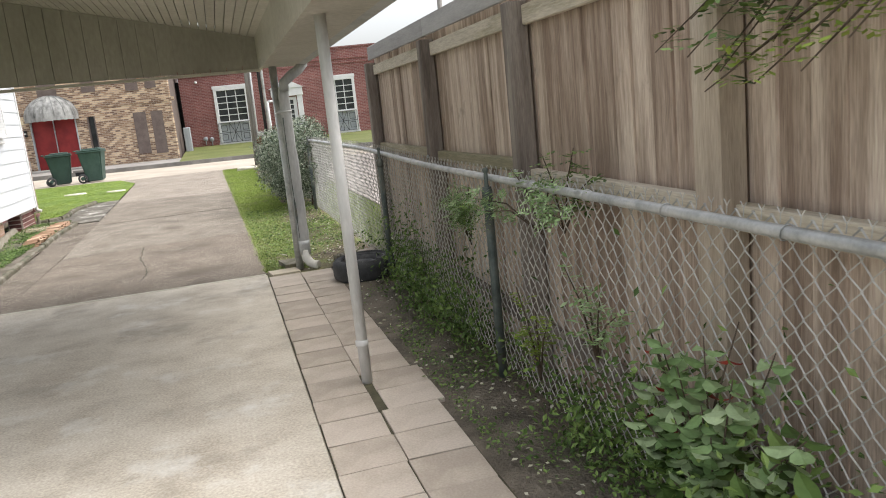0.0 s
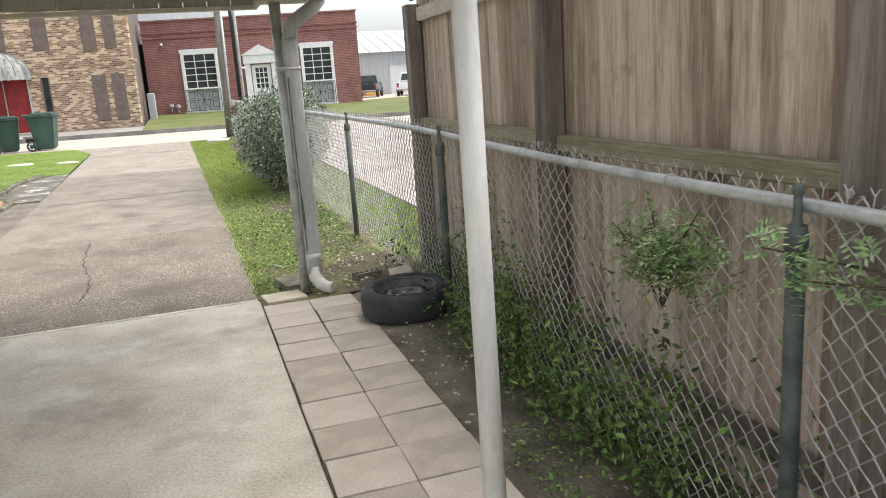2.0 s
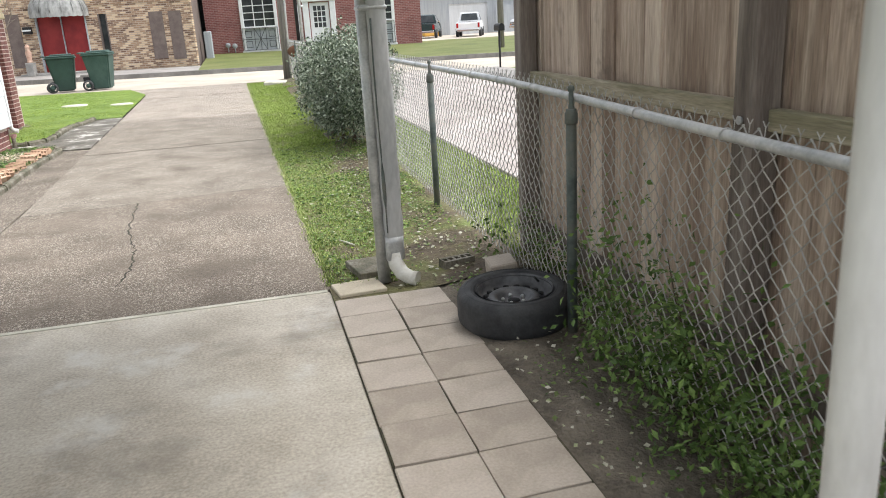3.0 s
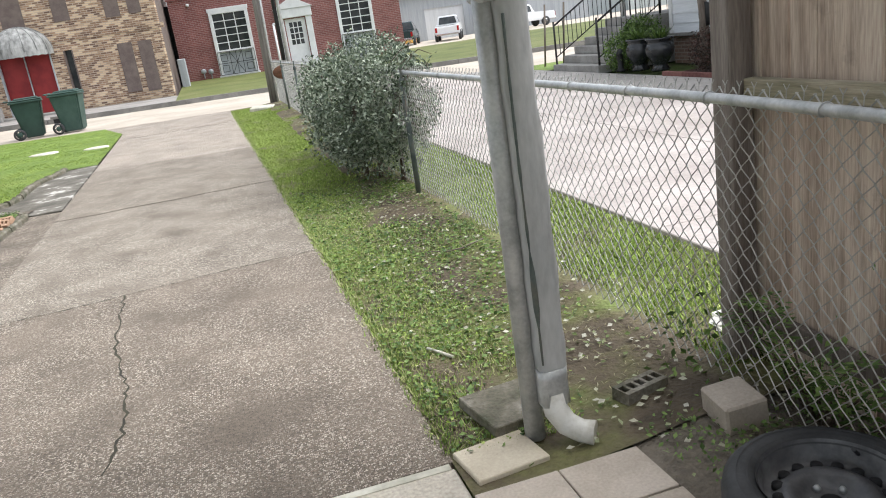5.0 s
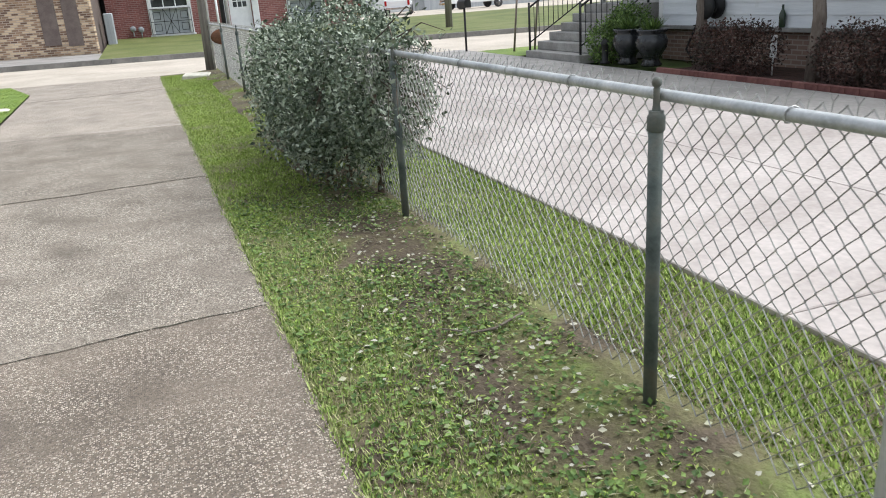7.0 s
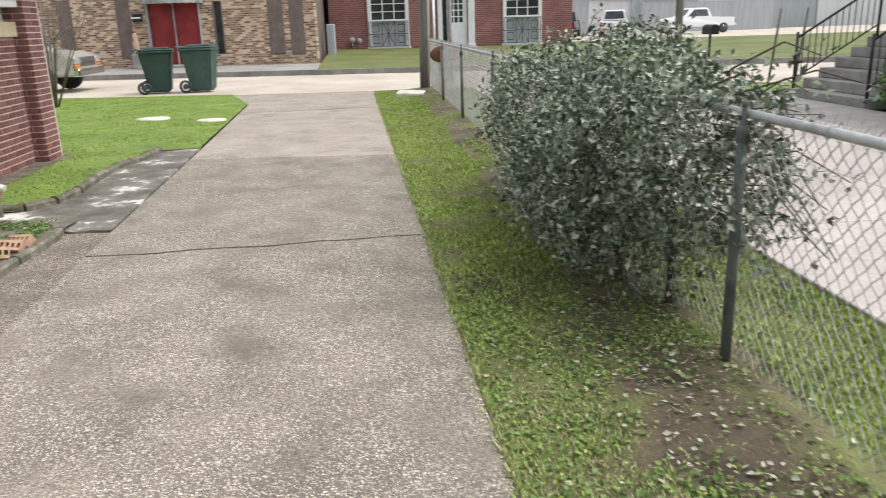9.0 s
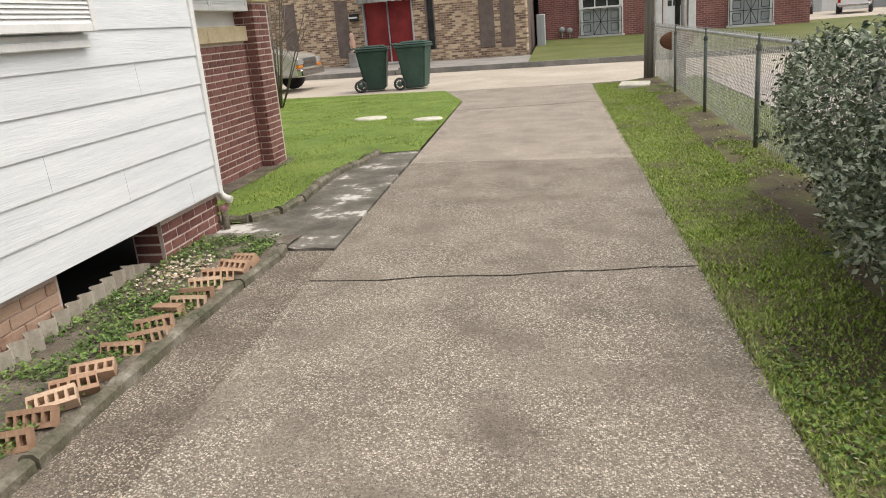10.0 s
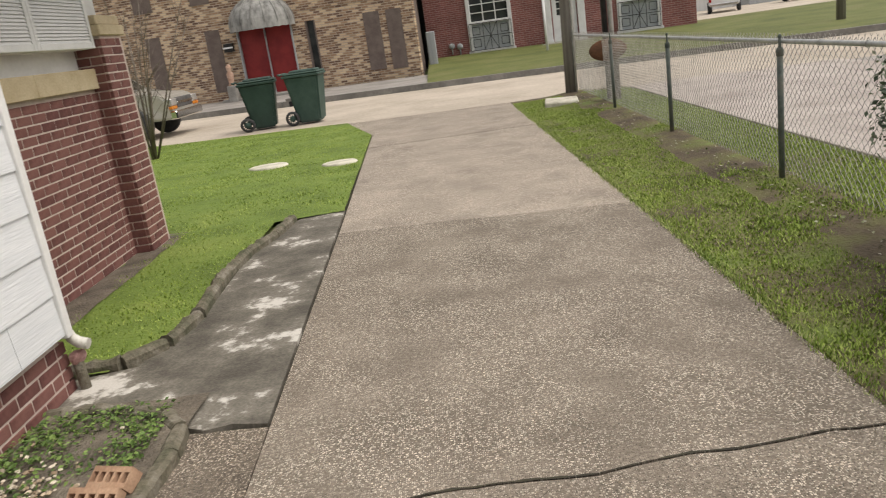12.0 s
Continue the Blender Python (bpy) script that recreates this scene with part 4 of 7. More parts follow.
ANG = -10
red = thing("red_brick_building", "single-storey red brick building with white windows and a pedimented door", "building", at=pose(-1.4, 46.7, 0, 0, 0, ANG))
WINS = [(1.68, 3.6, 0.45, 3.6), (7.95, 9.72, 0.45, 3.58)]
DOOR = (4.95, 6.65, 0.3, 3.25)
bm = wall_holes(B(), -0.15, 11.1, 0.0, 5.3, 0, 0.3, [(a + 0.05, b - 0.05, c + 0.05, d - 0.05) for a, b, c, d in WINS] + [(5.3, 6.3, 0.3, 2.75)])
part("front_wall", bm, M["red_brick_far"], red)
bm = B()
box(bm, -0.15, 0.15, 0.3, 14, 0, 5.3)
part("side_wall", bm, M["red_brick_far"], red)
bm = B()
box(bm, 10.8, 11.1, 0.3, 14, 0, 5.3)
part("side_wall", bm, M["red_brick_far"], red)
bm = B()
box(bm, 0.15, 10.8, 0.3, 14, 4.9, 5.1)
part("roof", bm, M["roof"], red)
bm = B()
box(bm, 0.15, 10.8, 13.7, 14, 0, 5.2)
part("back_wall", bm, M["red_brick_far"], red)
# added panel: its black colour stands in for the narrow alley's shade
bm = B()
box(bm, -0.72, -0.15, 1.04, 1.1, 0.0, 4.2)
part("alley_gate", bm, M["iron"], red, "added dark panel standing in for the alley's shade")
for z in (4.35, 4.6, 5.22):
    bm = B()
    box(bm, -0.2, 11.15, -0.05, 0.0, z, z + 0.09)
    part("brick_band", bm, M["red_brick_far"], red)
# added near-black sheet: interior darkness painted behind the openings
bm = B()
box(bm, 0.15, 10.8, 1.2, 1.3, 0, 4.9)
part("inner_wall", bm, M["shade_black"], red)


def sash_window(parent, x0, x1, z0, z1, panel_top, cols=3, rows=5):
    w = new("window")
    w.parent = parent
    t = 0.16
    for nm, q in (("frame", (x0, x0 + t, z0, z1)), ("frame", (x1 - t, x1, z0, z1)), ("lintel", (x0 - 0.04, x1 + 0.04, z1 - 0.04, z1 + 0.14)), ("sill", (x0 - 0.06, x1 + 0.06, z0 - 0.06, z0 + 0.06)),
                  ("frame", (x0 + t, x1 - t, panel_top - 0.05, panel_top + 0.07)), ("frame", (x0 + t, x1 - t, z1 - 0.14, z1 - 0.04))):
        bm = B()
        box(bm, q[0], q[1], -0.07, 0.12, q[2], q[3], 0.01)
        part(nm, bm, M["white_far"], w)
    bm = B()
    box(bm, x0 + t, x1 - t, 0.08, 0.1, panel_top + 0.07, z1 - 0.14)
    part("pane", bm, M["glass_dark"], w)
    gx0, gx1, gz0, gz1 = x0 + t, x1 - t, panel_top + 0.07, z1 - 0.14
    for i in range(1, cols):
        x = gx0 + (gx1 - gx0) * i / cols
        bm = B()
        box(bm, x - 0.02, x + 0.02, 0.03, 0.08, gz0, gz1)
        part("glazing_bar", bm, M["white_far"], w)
    for j in range(1, rows):
        z = gz0 + (gz1 - gz0) * j / rows
        bm = B()
        box(bm, gx0, gx1, 0.035, 0.079, z - 0.02, z + 0.02)
        part("glazing_bar", bm, M["white_far"], w)
    bm = B()
    box(bm, gx0, gx1, 0.05, 0.09, z0 + 0.06, panel_top - 0.05)
    part("panel", bm, M["panel_grey"], w, "blue-grey panel")
    # ironwork before the panel: frame, rays and squares
    bm = B()
    a, b, c, d = x0 + 0.05, x1 - 0.05, z0 + 0.08, panel_top - 0.02
    y = -0.11

    def bar(p, q):
        tube(bm, [(p[0], y, p[1]), (q[0], y, q[1])], 0.014, 5)

    for p, q in (((a, c), (b, c)), ((b, c), (b, d)), ((b, d), (a, d)), ((a, d), (a, c))):
        bar(p, q)
    mx, mz = (a + b) / 2, (c + d) / 2
    s = (b - a) / 6
    for p, q in (((mx - s, c), (mx + s, d)), ((mx - s, d), (mx + s, c)), ((mx, c), (mx, d)), ((mx - s, c), (mx - s, d)), ((mx + s, c), (mx + s, d)), ((a, mz), (b, mz))):
        bar(p, q)
    for cx in (a + s, b - s):
        for cz in (c + (d - c) * 0.27, c + (d - c) * 0.73):
            h = (d - c) * 0.14
            for p, q in (((cx - h, cz - h), (cx + h, cz - h)), ((cx + h, cz - h), (cx + h, cz + h)), ((cx + h, cz + h), (cx - h, cz + h)), ((cx - h, cz + h), (cx - h, cz - h))):
                bar(p, q)
    part("iron_grille", bm, M["iron"], w, "black iron grille")


for a, b, c, d in WINS:
    sash_window(red, a, b, c, d, 1.66)
door = new("door")
door.parent = red
for x in (DOOR[0], DOOR[1] - 0.3):
    bm = B()
    box(bm, x, x + 0.3, -0.12, 0.05, DOOR[2], 3.05, 0.015)
    box(bm, x - 0.03, x + 0.33, -0.15, 0.05, DOOR[2], DOOR[2] + 0.25, 0.01)
    part("pilaster", bm, M["white_far"], door)
bm = B()
box(bm, DOOR[0] - 0.05, DOOR[1] + 0.05, -0.18, 0.05, 2.8, 3.25, 0.02)
part("entablature", bm, M["white_far"], door)
bm = B()
f = [bm.verts.new(p) for p in ((DOOR[0] - 0.15, -0.22, 3.25), (DOOR[1] + 0.15, -0.22, 3.25), (5.8, -0.22, 3.78))]
b2 = [bm.verts.new((v.co.x, 0.05, v.co.z)) for v in f]
bm.faces.new(f)
bm.faces.new(b2[::-1])
for k in range(3):
    bm.faces.new((f[k], b2[k], b2[(k + 1) % 3], f[(k + 1) % 3]))
part("pediment", bm, M["white_far"], door)
bm = wall_holes(B(), 5.3, 6.3, 0.3, 2.8, 0.04, 0.09, [(5.48 + i * 0.22, 5.66 + i * 0.22, 1.5 + j * 0.28, 1.74 + j * 0.28) for i in range(3) for j in range(4)])
part("door_leaf", bm, M["white_far"], door)
bm = B()
box(bm, 5.4, 6.2, 0.09, 0.1, 1.4, 2.7)
part("pane", bm, M["glass_dark"], door)
bm = B()
box(bm, 4.8, 6.8, -1.0, -0.15, 0.1, 0.42, 0.02)
part("doorstep", bm, M["step_conc"], door)
for x, z in ((0.9, 0.75), (1.25, 0.7)):
    bm = B()
    tube(bm, [(x, -0.1, z - 0.25), (x, -0.1, z)], 0.03, 8)
    lathe(bm, [(0.02, -0.18), (0.12, -0.17), (0.13, -0.06), (0.02, -0.05)], 14, axis="y", at=(x, 0, z + 0.1))
    part("gas_meter", bm, M["shed_grey"], red, "grey gas meter")
bm = lathe(B(), [(0.01, -0.14), (0.07, -0.12), (0.08, -0.02), (0.03, 0.0)], 12, axis="y", at=(0.8, 0, 4.05))
part("wall_lamp", bm, M["white_far"], red)
pipe = thing("white_standpipe", "slim white pipe with a short arm before red brick", "pipe", at=pose(2.9, 41.6, 0.3))
part("upright", tube(B(), [(0, 0, -0.1), (0, 0, 2.2)], 0.05, 10), M["white_far"], pipe)
part("arm", tube(B(), [(-0.02, 0, 2.2), (0.25, 0, 2.2)], 0.05, 10), M["white_far"], pipe)
part("foot", lathe(B(), [(0.25, -0.08), (0.25, -0.02), (0.2, 0.0)], 14), M["white_far"], pipe)

tan = thing("tan_brick_building", "two-storey mottled tan brick building with boarded windows", "building", at=pose(-1.75, 40.3, 0, 0, 0, ANG))
LOW = [(-1.9, -1.35, 0.55, 2.56), (-1.06, -0.55, 0.5, 2.55), (-7.98, -7.45, 0.5, 2.75), (-10.4, -9.85, 0.5, 2.8)]
UP = [(-2.05, -1.5, 3.62, 5.6), (-1.12, -0.65, 3.65, 5.6), (-4.1, -3.5, 3.72, 5.7), (-6.15, -5.3, 3.62, 5.7), (-8.3, -7.6, 3.7, 5.7), (-10.6, -9.9, 3.7, 5.7)]
DOORT = (-6.78, -4.62, 0.22, 2.62)
SLIT = (-4.1, -3.72, 0.6, 2.58)
bm = wall_holes(B(), -22, -0.08, 0.0, 7.4, 0, 0.3, LOW + UP + [DOORT, SLIT])
part("front_wall", bm, M["tan_brick_far"], tan)
bm = B()
prism(bm, [(-0.38, 0.3), (-0.08, 0.3), (-2.15, 12), (-2.45, 12)], 0, 7.4)
part("side_wall", bm, M["board"], tan, "dark brown side wall")
bm = B()
prism(bm, [(-22, 0.3), (-0.38, 0.3), (-2.45, 12), (-22, 12)], 7.0, 7.3)
part("roof", bm, M["roof"], tan)
# added sheet, coloured near-black for the unlit rooms behind the front
bm = B()
box(bm, -22, -0.38, 0.9, 1.0, 0, 7.0)
part("inner_wall", bm, M["shade_black"], tan)
for a, b, c, d in LOW + UP:
    bm = B()
    box(bm, a - 0.02, b + 0.02, -0.03, 0.05, c, d)
    part("window_board", bm, M["board"], tan)
bm = B()
for i in range(70):
    x = -7.2 + i * 0.105
    box(bm, x, x + 0.09, -0.025, 0.0, 2.95, 3.16)
part("soldier_course", bm, M["tan_brick_far"], tan)
bm = B()
box(bm, SLIT[0], SLIT[1], 0.12, 0.16, SLIT[2], SLIT[3])
part("narrow_window", bm, M["glass_dark"], tan)
bm = B()
for q in ((SLIT[0], SLIT[0] + 0.05, SLIT[2], SLIT[3]), (SLIT[1] - 0.05, SLIT[1], SLIT[2], SLIT[3])):
    box(bm, q[0], q[1], -0.02, 0.12, q[2], q[3])
part("window_frame", bm, M["board"], tan)
for i in range(2):
    a = DOORT[0] + 0.06 + i * 1.03
    bm = B()
    box(bm, a, a + 1.0, 0.1, 0.15, DOORT[2], DOORT[3] - 0.05, 0.01)
    part("door", bm, M["red_door"], tan, "plain red double door leaf")
bm = B()
for q in ((DOORT[0], DOORT[0] + 0.06, DOORT[2], DOORT[3]), (DOORT[1] - 0.06, DOORT[1], DOORT[2], DOORT[3]), (DOORT[0], DOORT[1], DOORT[3] - 0.05, DOORT[3]), (-5.705, -5.69, DOORT[2], DOORT[3])):
    box(bm, q[0], q[1], -0.02, 0.1 - (0.0 if q[1] - q[0] > 0.03 else 0.005), q[2], q[3])
part("door_frame", bm, M["panel_grey"], tan)
bm = B()
box(bm, -7.4, -4.3, -1.0, -0.02, 0.0, 0.24, 0.02)
part("doorstep", bm, M["step_conc"], tan)
# domed awning of ribs and cloth
aw = new("awning")
aw.parent = tan
bm = B()
na, nb = 24, 8
cx, cz, rx, ry, rz = -5.68, 2.72, 1.22, 1.0, 0.98
rows_ = []
for j in range(nb + 1):
    e = math.pi / 2 * j / nb
    rows_.append([bm.verts.new((cx + rx * math.cos(e) * math.cos(math.pi * i / na), -ry * math.cos(e) * math.sin(math.pi * i / na) - 0.02, cz + rz * math.sin(e) * (1 + 0.02 * (i % 2)))) for i in range(na + 1)])
for a, b in zip(rows_, rows_[1:]):
    for i in range(na):
        bm.faces.new((a[i], a[i + 1], b[i + 1], b[i]))
part("canopy", bm, M["awning"], aw)
bm = B()
lo = [bm.verts.new((cx + rx * 1.01 * math.cos(math.pi * i / na), -ry * 1.01 * math.sin(math.pi * i / na) - 0.02, cz - 0.2 + 0.03 * (i % 2))) for i in range(na + 1)]
hi = [bm.verts.new((cx + rx * 1.01 * math.cos(math.pi * i / na), -ry * 1.01 * math.sin(math.pi * i / na) - 0.02, cz + 0.02)) for i in range(na + 1)]
for i in range(na):
    bm.faces.new((lo[i], lo[i + 1], hi[i + 1], hi[i]))
part("valance", bm, M["awning"], aw)
for i in range(0, na + 1, 3):
    bm = tube(B(), [(cx + rx * 1.01 * math.cos(math.pi * j / 16) * math.cos(math.pi * i / na), -ry * 1.01 * math.cos(math.pi * j / 16) * math.sin(math.pi * i / na) - 0.02, cz + rz * 1.03 * math.sin(math.pi * j / 16)) for j in range(9)], 0.018, 5)
    part("rib", bm, M["awning"], aw)
bm = B()
box(bm, -7.3, -6.95, -0.2, -0.02, 1.9, 2.2, 0.01)
part("letter_box", bm, M["iron"], tan)
bm = B()
box(bm, -7.32, -6.93, -0.215, -0.2, 2.02, 2.08)
part("number_plate", bm, M["white_far"], tan)

fig = lathe(B(), [(0.12, 0), (0.13, 0.04), (0.09, 0.1), (0.12, 0.3), (0.13, 0.42), (0.07, 0.52), (0.1, 0.6), (0.1, 0.68), (0.05, 0.75), (0.001, 0.77)], 14)
M["terracotta"] = mat("weathered_terracotta", [(0.42, 0.25, 0.18), (0.58, 0.42, 0.33)], scale=6, fine=30)
o = single("porch_ornament", fig, M["terracotta"], "small pale terracotta ornament on a plinth beside the red door", "ornament")
o.matrix_basis = pose(-8.72, 40.55, 0.72)
bm = B()
box(bm, -0.16, 0.16, -0.16, 0.16, 0.0, 0.57, 0.02)
o = single("plinth", bm, M["step_conc"], "grey concrete plinth beside the red door", "plinth")
o.matrix_basis = pose(-8.72, 40.55, 0.15, 0, 0, ANG)
inlet = thing("kerb_inlet", "dark storm drain inlet with a pale concrete lip", "drain", at=pose(-5.5, far_kerb(-5.5) - 0.02, 0, 0, 0, -11.3))
bm = B()
box(bm, -0.5, 0.5, 0.0, 0.3, 0.165, 0.24, 0.01)
part("lip", bm, M["kerb_far"], inlet)
# no real recess: a near-black plate carries the opening's shade
bm = B()
box(bm, -0.4, 0.4, -0.004, 0.01, 0.0, 0.15)
part("opening", bm, M["shade_black"], inlet, "black plate painted as the shaded drain opening")

# pale wall in the gap between the two, and a grey unit
bm = B()
box(bm, -3.2, 3.0, 61, 61.3, 0, 9)
single("gap_building", bm, M["shed_pale"], "pale clad building seen in the gap", "building")
unit = B()
box(unit, -1.55, -1.2, 43.0, 43.8, 0, 1.6, 0.03)
single("utility_cabinet", unit, M["shed_grey"], "grey metal cabinet in the alley between buildings", "cabinet")

# ---- far lot on the right: sheds, hedge line ----
def shed(name, x0, x1, y0, y1, h, rise, mwall, mroof, label):
    s = thing(name, label, "building")
    bm = wall_holes(B(), x0, x1, 0, h, y0, y0 + 0.2, [(x0 + (x1 - x0) * 0.35, x0 + (x1 - x0) * 0.6, 0, h * 0.7)])
    part("front_wall", bm, M[mwall], s)
    for a, b in ((x0, x0 + 0.2), (x1 - 0.2, x1)):
        bm = B()
        box(bm, a, b, y0 + 0.2, y1, 0, h)
        part("side_wall", bm, M[mwall], s)
    bm = B()
    vs = [bm.verts.new(p) for p in ((x0 - 0.3, y0 - 0.4, h), (x1 + 0.3, y0 - 0.4, h), (x1 + 0.3, (y0 + y1) / 2, h + rise), (x0 - 0.3, (y0 + y1) / 2, h + rise), (x1 + 0.3, y1, h), (x0 - 0.3, y1, h))]
    for q in ((0, 1, 2, 3), (3, 2, 4, 5), (0, 3, 5), (1, 4, 2), (0, 5, 4, 1)):
        bm.faces.new([vs[k] for k in q])
    part("roof", bm, M[mroof], s)
    n = 14
    for i in range(n):
        x = x0 - 0.2 + (x1 - x0 + 0.4) * i / (n - 1)
        bm = tube(B(), [(x, y0 - 0.35, h + 0.05), (x, (y0 + y1) / 2, h + rise + 0.03)], 0.04, 5)
        part("roof_seam", bm, M[mroof], s)
    bm = B()
    a, b = x0 + (x1 - x0) * 0.35, x0 + (x1 - x0) * 0.6
    box(bm, a, b, y0 + 0.1, y0 + 0.16, 0, h * 0.7)
    part("roller_door", bm, M["shed_grey" if mwall != "shed_grey" else "shed_pale"], s)
    return s


shed("warehouse", 14.5, 30, 78, 96, 4.2, 2.6, "shed_grey", "roof_pale", "grey clad warehouse with a pale metal roof")
shed("warehouse", 31, 52, 82, 98, 4.6, 1.6, "shed_pale", "roof_pale", "long pale clad warehouse with a metal roof")
bm = B()
box(bm, 8, 62, 54, 79, -0.2, 0.10)
single("car_park", bm, M["road"], "pale concrete yard before the warehouses", "road", "structure")
bm = B()
box(bm, 24, 36, 76, 76.1, 0, 2.6)
single("yard_fence", bm, M["shed_grey"], "tall grey sheet metal yard fence", "fence")
bm = B()
box(bm, 17.0, 18.6, 76.6, 77.5, 0.1, 1.5, 0.1)
single("orange_skip", bm, M["yellow"], "orange container beside the parked trucks", "container")


# ---- vehicles ----
def extrude_profile(bm, prof, w0, w1=None):
    """A body side profile (x, z) given width; the upper points are drawn in a little (tumblehome)."""
    L = [bm.verts.new((x, -(w0 if z < 1.0 else w0 - (z - 1.0) * 0.28), z)) for x, z in prof]
    R = [bm.verts.new((v.co.x, -v.co.y, v.co.z)) for v in L]
    bm.faces.new(L)
    bm.faces.new(R[::-1])
    n = len(prof)
    for k in range(n):
        bm.faces.new((L[k], R[k], R[(k + 1) % n], L[(k + 1) % n]))
    return bm


def vehicle(name, label, category, paint, kind, at):
    v = thing(name, label, category, at=at)
    if kind == "pickup":
        prof = [(-2.75, 0.5), (-2.75, 1.1), (-2.6, 1.16), (-0.75, 1.18), (-0.7, 1.25), (-0.55, 1.85), (-0.3, 1.92), (0.75, 1.9), (1.0, 1.8), (1.6, 1.25), (2.6, 1.14), (2.78, 1.0), (2.8, 0.5)]
    else:
        prof = [(-2.35, 0.45), (-2.4, 1.0), (-2.25, 1.15), (-2.1, 1.7), (-1.8, 1.78), (0.3, 1.76), (0.55, 1.7), (1.15, 1.13), (2.1, 1.02), (2.3, 0.85), (2.33, 0.42)]
    bm = extrude_profile(B(), prof, 0.98 if kind == "pickup" else 0.9)
    bmesh.ops.bevel(bm, geom=list(bm.edges), offset=0.05, segments=2, affect="EDGES")
    part("body", bm, M[paint], v)
    xs = (-1.75, 1.75) if kind == "pickup" else (-1.4, 1.4)
    W = 0.94 if kind == "pickup" else 0.86
    for x in xs:
        for s in (-1, 1):
            wh = new("wheel")
            wh.parent = v
            bm = lathe(B(), [(0.2, -0.11), (0.33, -0.12), (0.38, -0.07), (0.38, 0.07), (0.33, 0.12), (0.2, 0.11)], 20, axis="y", at=(x, s * W, 0.38))
            part("tyre", bm, M["rubber"], wh)
            bm = lathe(B(), [(0.001, -0.1), (0.2, -0.1), (0.22, 0.0), (0.2, 0.1), (0.001, 0.1)], 16, axis="y", at=(x, s * (W + 0.01), 0.38))
            part("rim", bm, M["chrome"], wh)
    # glass
    if kind == "pickup":
        side = [(-0.5, 1.28), (-0.4, 1.78), (0.68, 1.78), (1.25, 1.28)]
        back = ((-0.71, 1.3), (-0.58, 1.82))
        front = ((1.52, 1.34), (1.02, 1.8))
    else:
        side = [(-1.95, 1.18), (-1.85, 1.62), (0.3, 1.62), (0.85, 1.16)]
        back = ((-2.23, 1.2), (-2.12, 1.62))
        front = ((1.08, 1.22), (0.58, 1.67))
    for s in (-1, 1):
        bm = B()
        o = [bm.verts.new((x, s * ((0.98 if kind == "pickup" else 0.9) - (z - 1.0) * 0.28 + 0.006), z)) for x, z in side]
        i_ = [bm.verts.new((a.co.x, a.co.y - s * 0.03, a.co.z)) for a in o]
        bm.faces.new(o)
        bm.faces.new(i_[::-1])
        for k in range(4):
            bm.faces.new((o[k], i_[k], i_[(k + 1) % 4], o[(k + 1) % 4]))
        part("side_glass", bm, M["glass_dark"], v)
    for nm, (p, q), d in (("rear_glass", back, -0.015), ("windscreen", front, 0.02)):
        bm = B()
        f = [bm.verts.new(c) for c in ((p[0] + d, -0.72, p[1]), (p[0] + d, 0.72, p[1]), (q[0] + d, 0.62, q[1]), (q[0] + d, -0.62, q[1]))]
        g = [bm.verts.new((a.co.x - d * 2, a.co.y, a.co.z - 0.01)) for a in f]
        bm.faces.new(f)
        bm.faces.new(g[::-1])
        for k in range(4):
            bm.faces.new((f[k], g[k], g[(k + 1) % 4], f[(k + 1) % 4]))
        part(nm, bm, M["glass_dark"], v)
    xe = 2.8 if kind == "pickup" else 2.33
    xr = -2.75 if kind == "pickup" else -2.38
    bm = B()
    box(bm, xe - 0.1, xe + 0.1, -0.88, 0.88, 0.42, 0.62, 0.03)
    part("front_bumper", bm, M["chrome"], v)
    bm = B()
    box(bm, xr - 0.12, xr + 0.08, -0.88, 0.88, 0.45, 0.62, 0.03)
    part("rear_bumper", bm, M["chrome"], v)
    bm = B()
    box(bm, xe - 0.12, xe + 0.012, -0.5, 0.5, 0.68, 0.92, 0.02)
    part("grille", bm, M["black_steel"], v)
    bm = B()
    box(bm, xe - 0.1, xe + 0.03, -0.5, 0.5, 0.77, 0.83, 0.01)
    part("grille_bar", bm, M["chrome"], v)
    for s in (-1, 1):
        bm = B()
        box(bm, xe - 0.2, xe + 0.014, s * 0.7 - 0.18, s * 0.7 + 0.18, 0.74, 0.92, 0.02)
        part("headlight", bm, M["lens"], v)
        bm = B()
        box(bm, xe - 0.2, xe + 0.016, s * 0.72 - 0.17, s * 0.72 + 0.17, 0.66, 0.735, 0.01)
        part("indicator", bm, M["lamp_amber"], v)
        bm = B()
        box(bm, xr - 0.02, xr + 0.08, s * 0.86 - 0.08, s * 0.86 + 0.08, 0.72, 1.08, 0.01)
        part("tail_light", bm, M["lamp_red"], v)
    if kind == "pickup":
        bm = B()
        box(bm, -2.6, -0.85, -0.78, 0.78, 1.19, 1.2)
        part("bed_opening", bm, M["black_steel"], v)
    return v


vehicle("pickup_truck", "white pickup truck parked in the concrete yard", "truck", "white_car", "pickup", pose(18.9, 67.5, 0.1, 0, 0, 70))
vehicle("pickup_truck", "dark green pickup truck parked in the concrete yard", "truck", "green_car", "pickup", pose(15.9, 70.5, 0.1, 0, 0, 70))
vehicle("pickup_truck", "white crew-cab pickup truck parked sideways in the yard", "truck", "white_car", "pickup", pose(26.2, 69.5, 0.1, 0, 0, 185))
vehicle("estate_car", "silver-beige off-road car parked at the street edge", "car", "silver_car", "suv", pose(-10.0, 31.95, 0, 0, 0, -3))


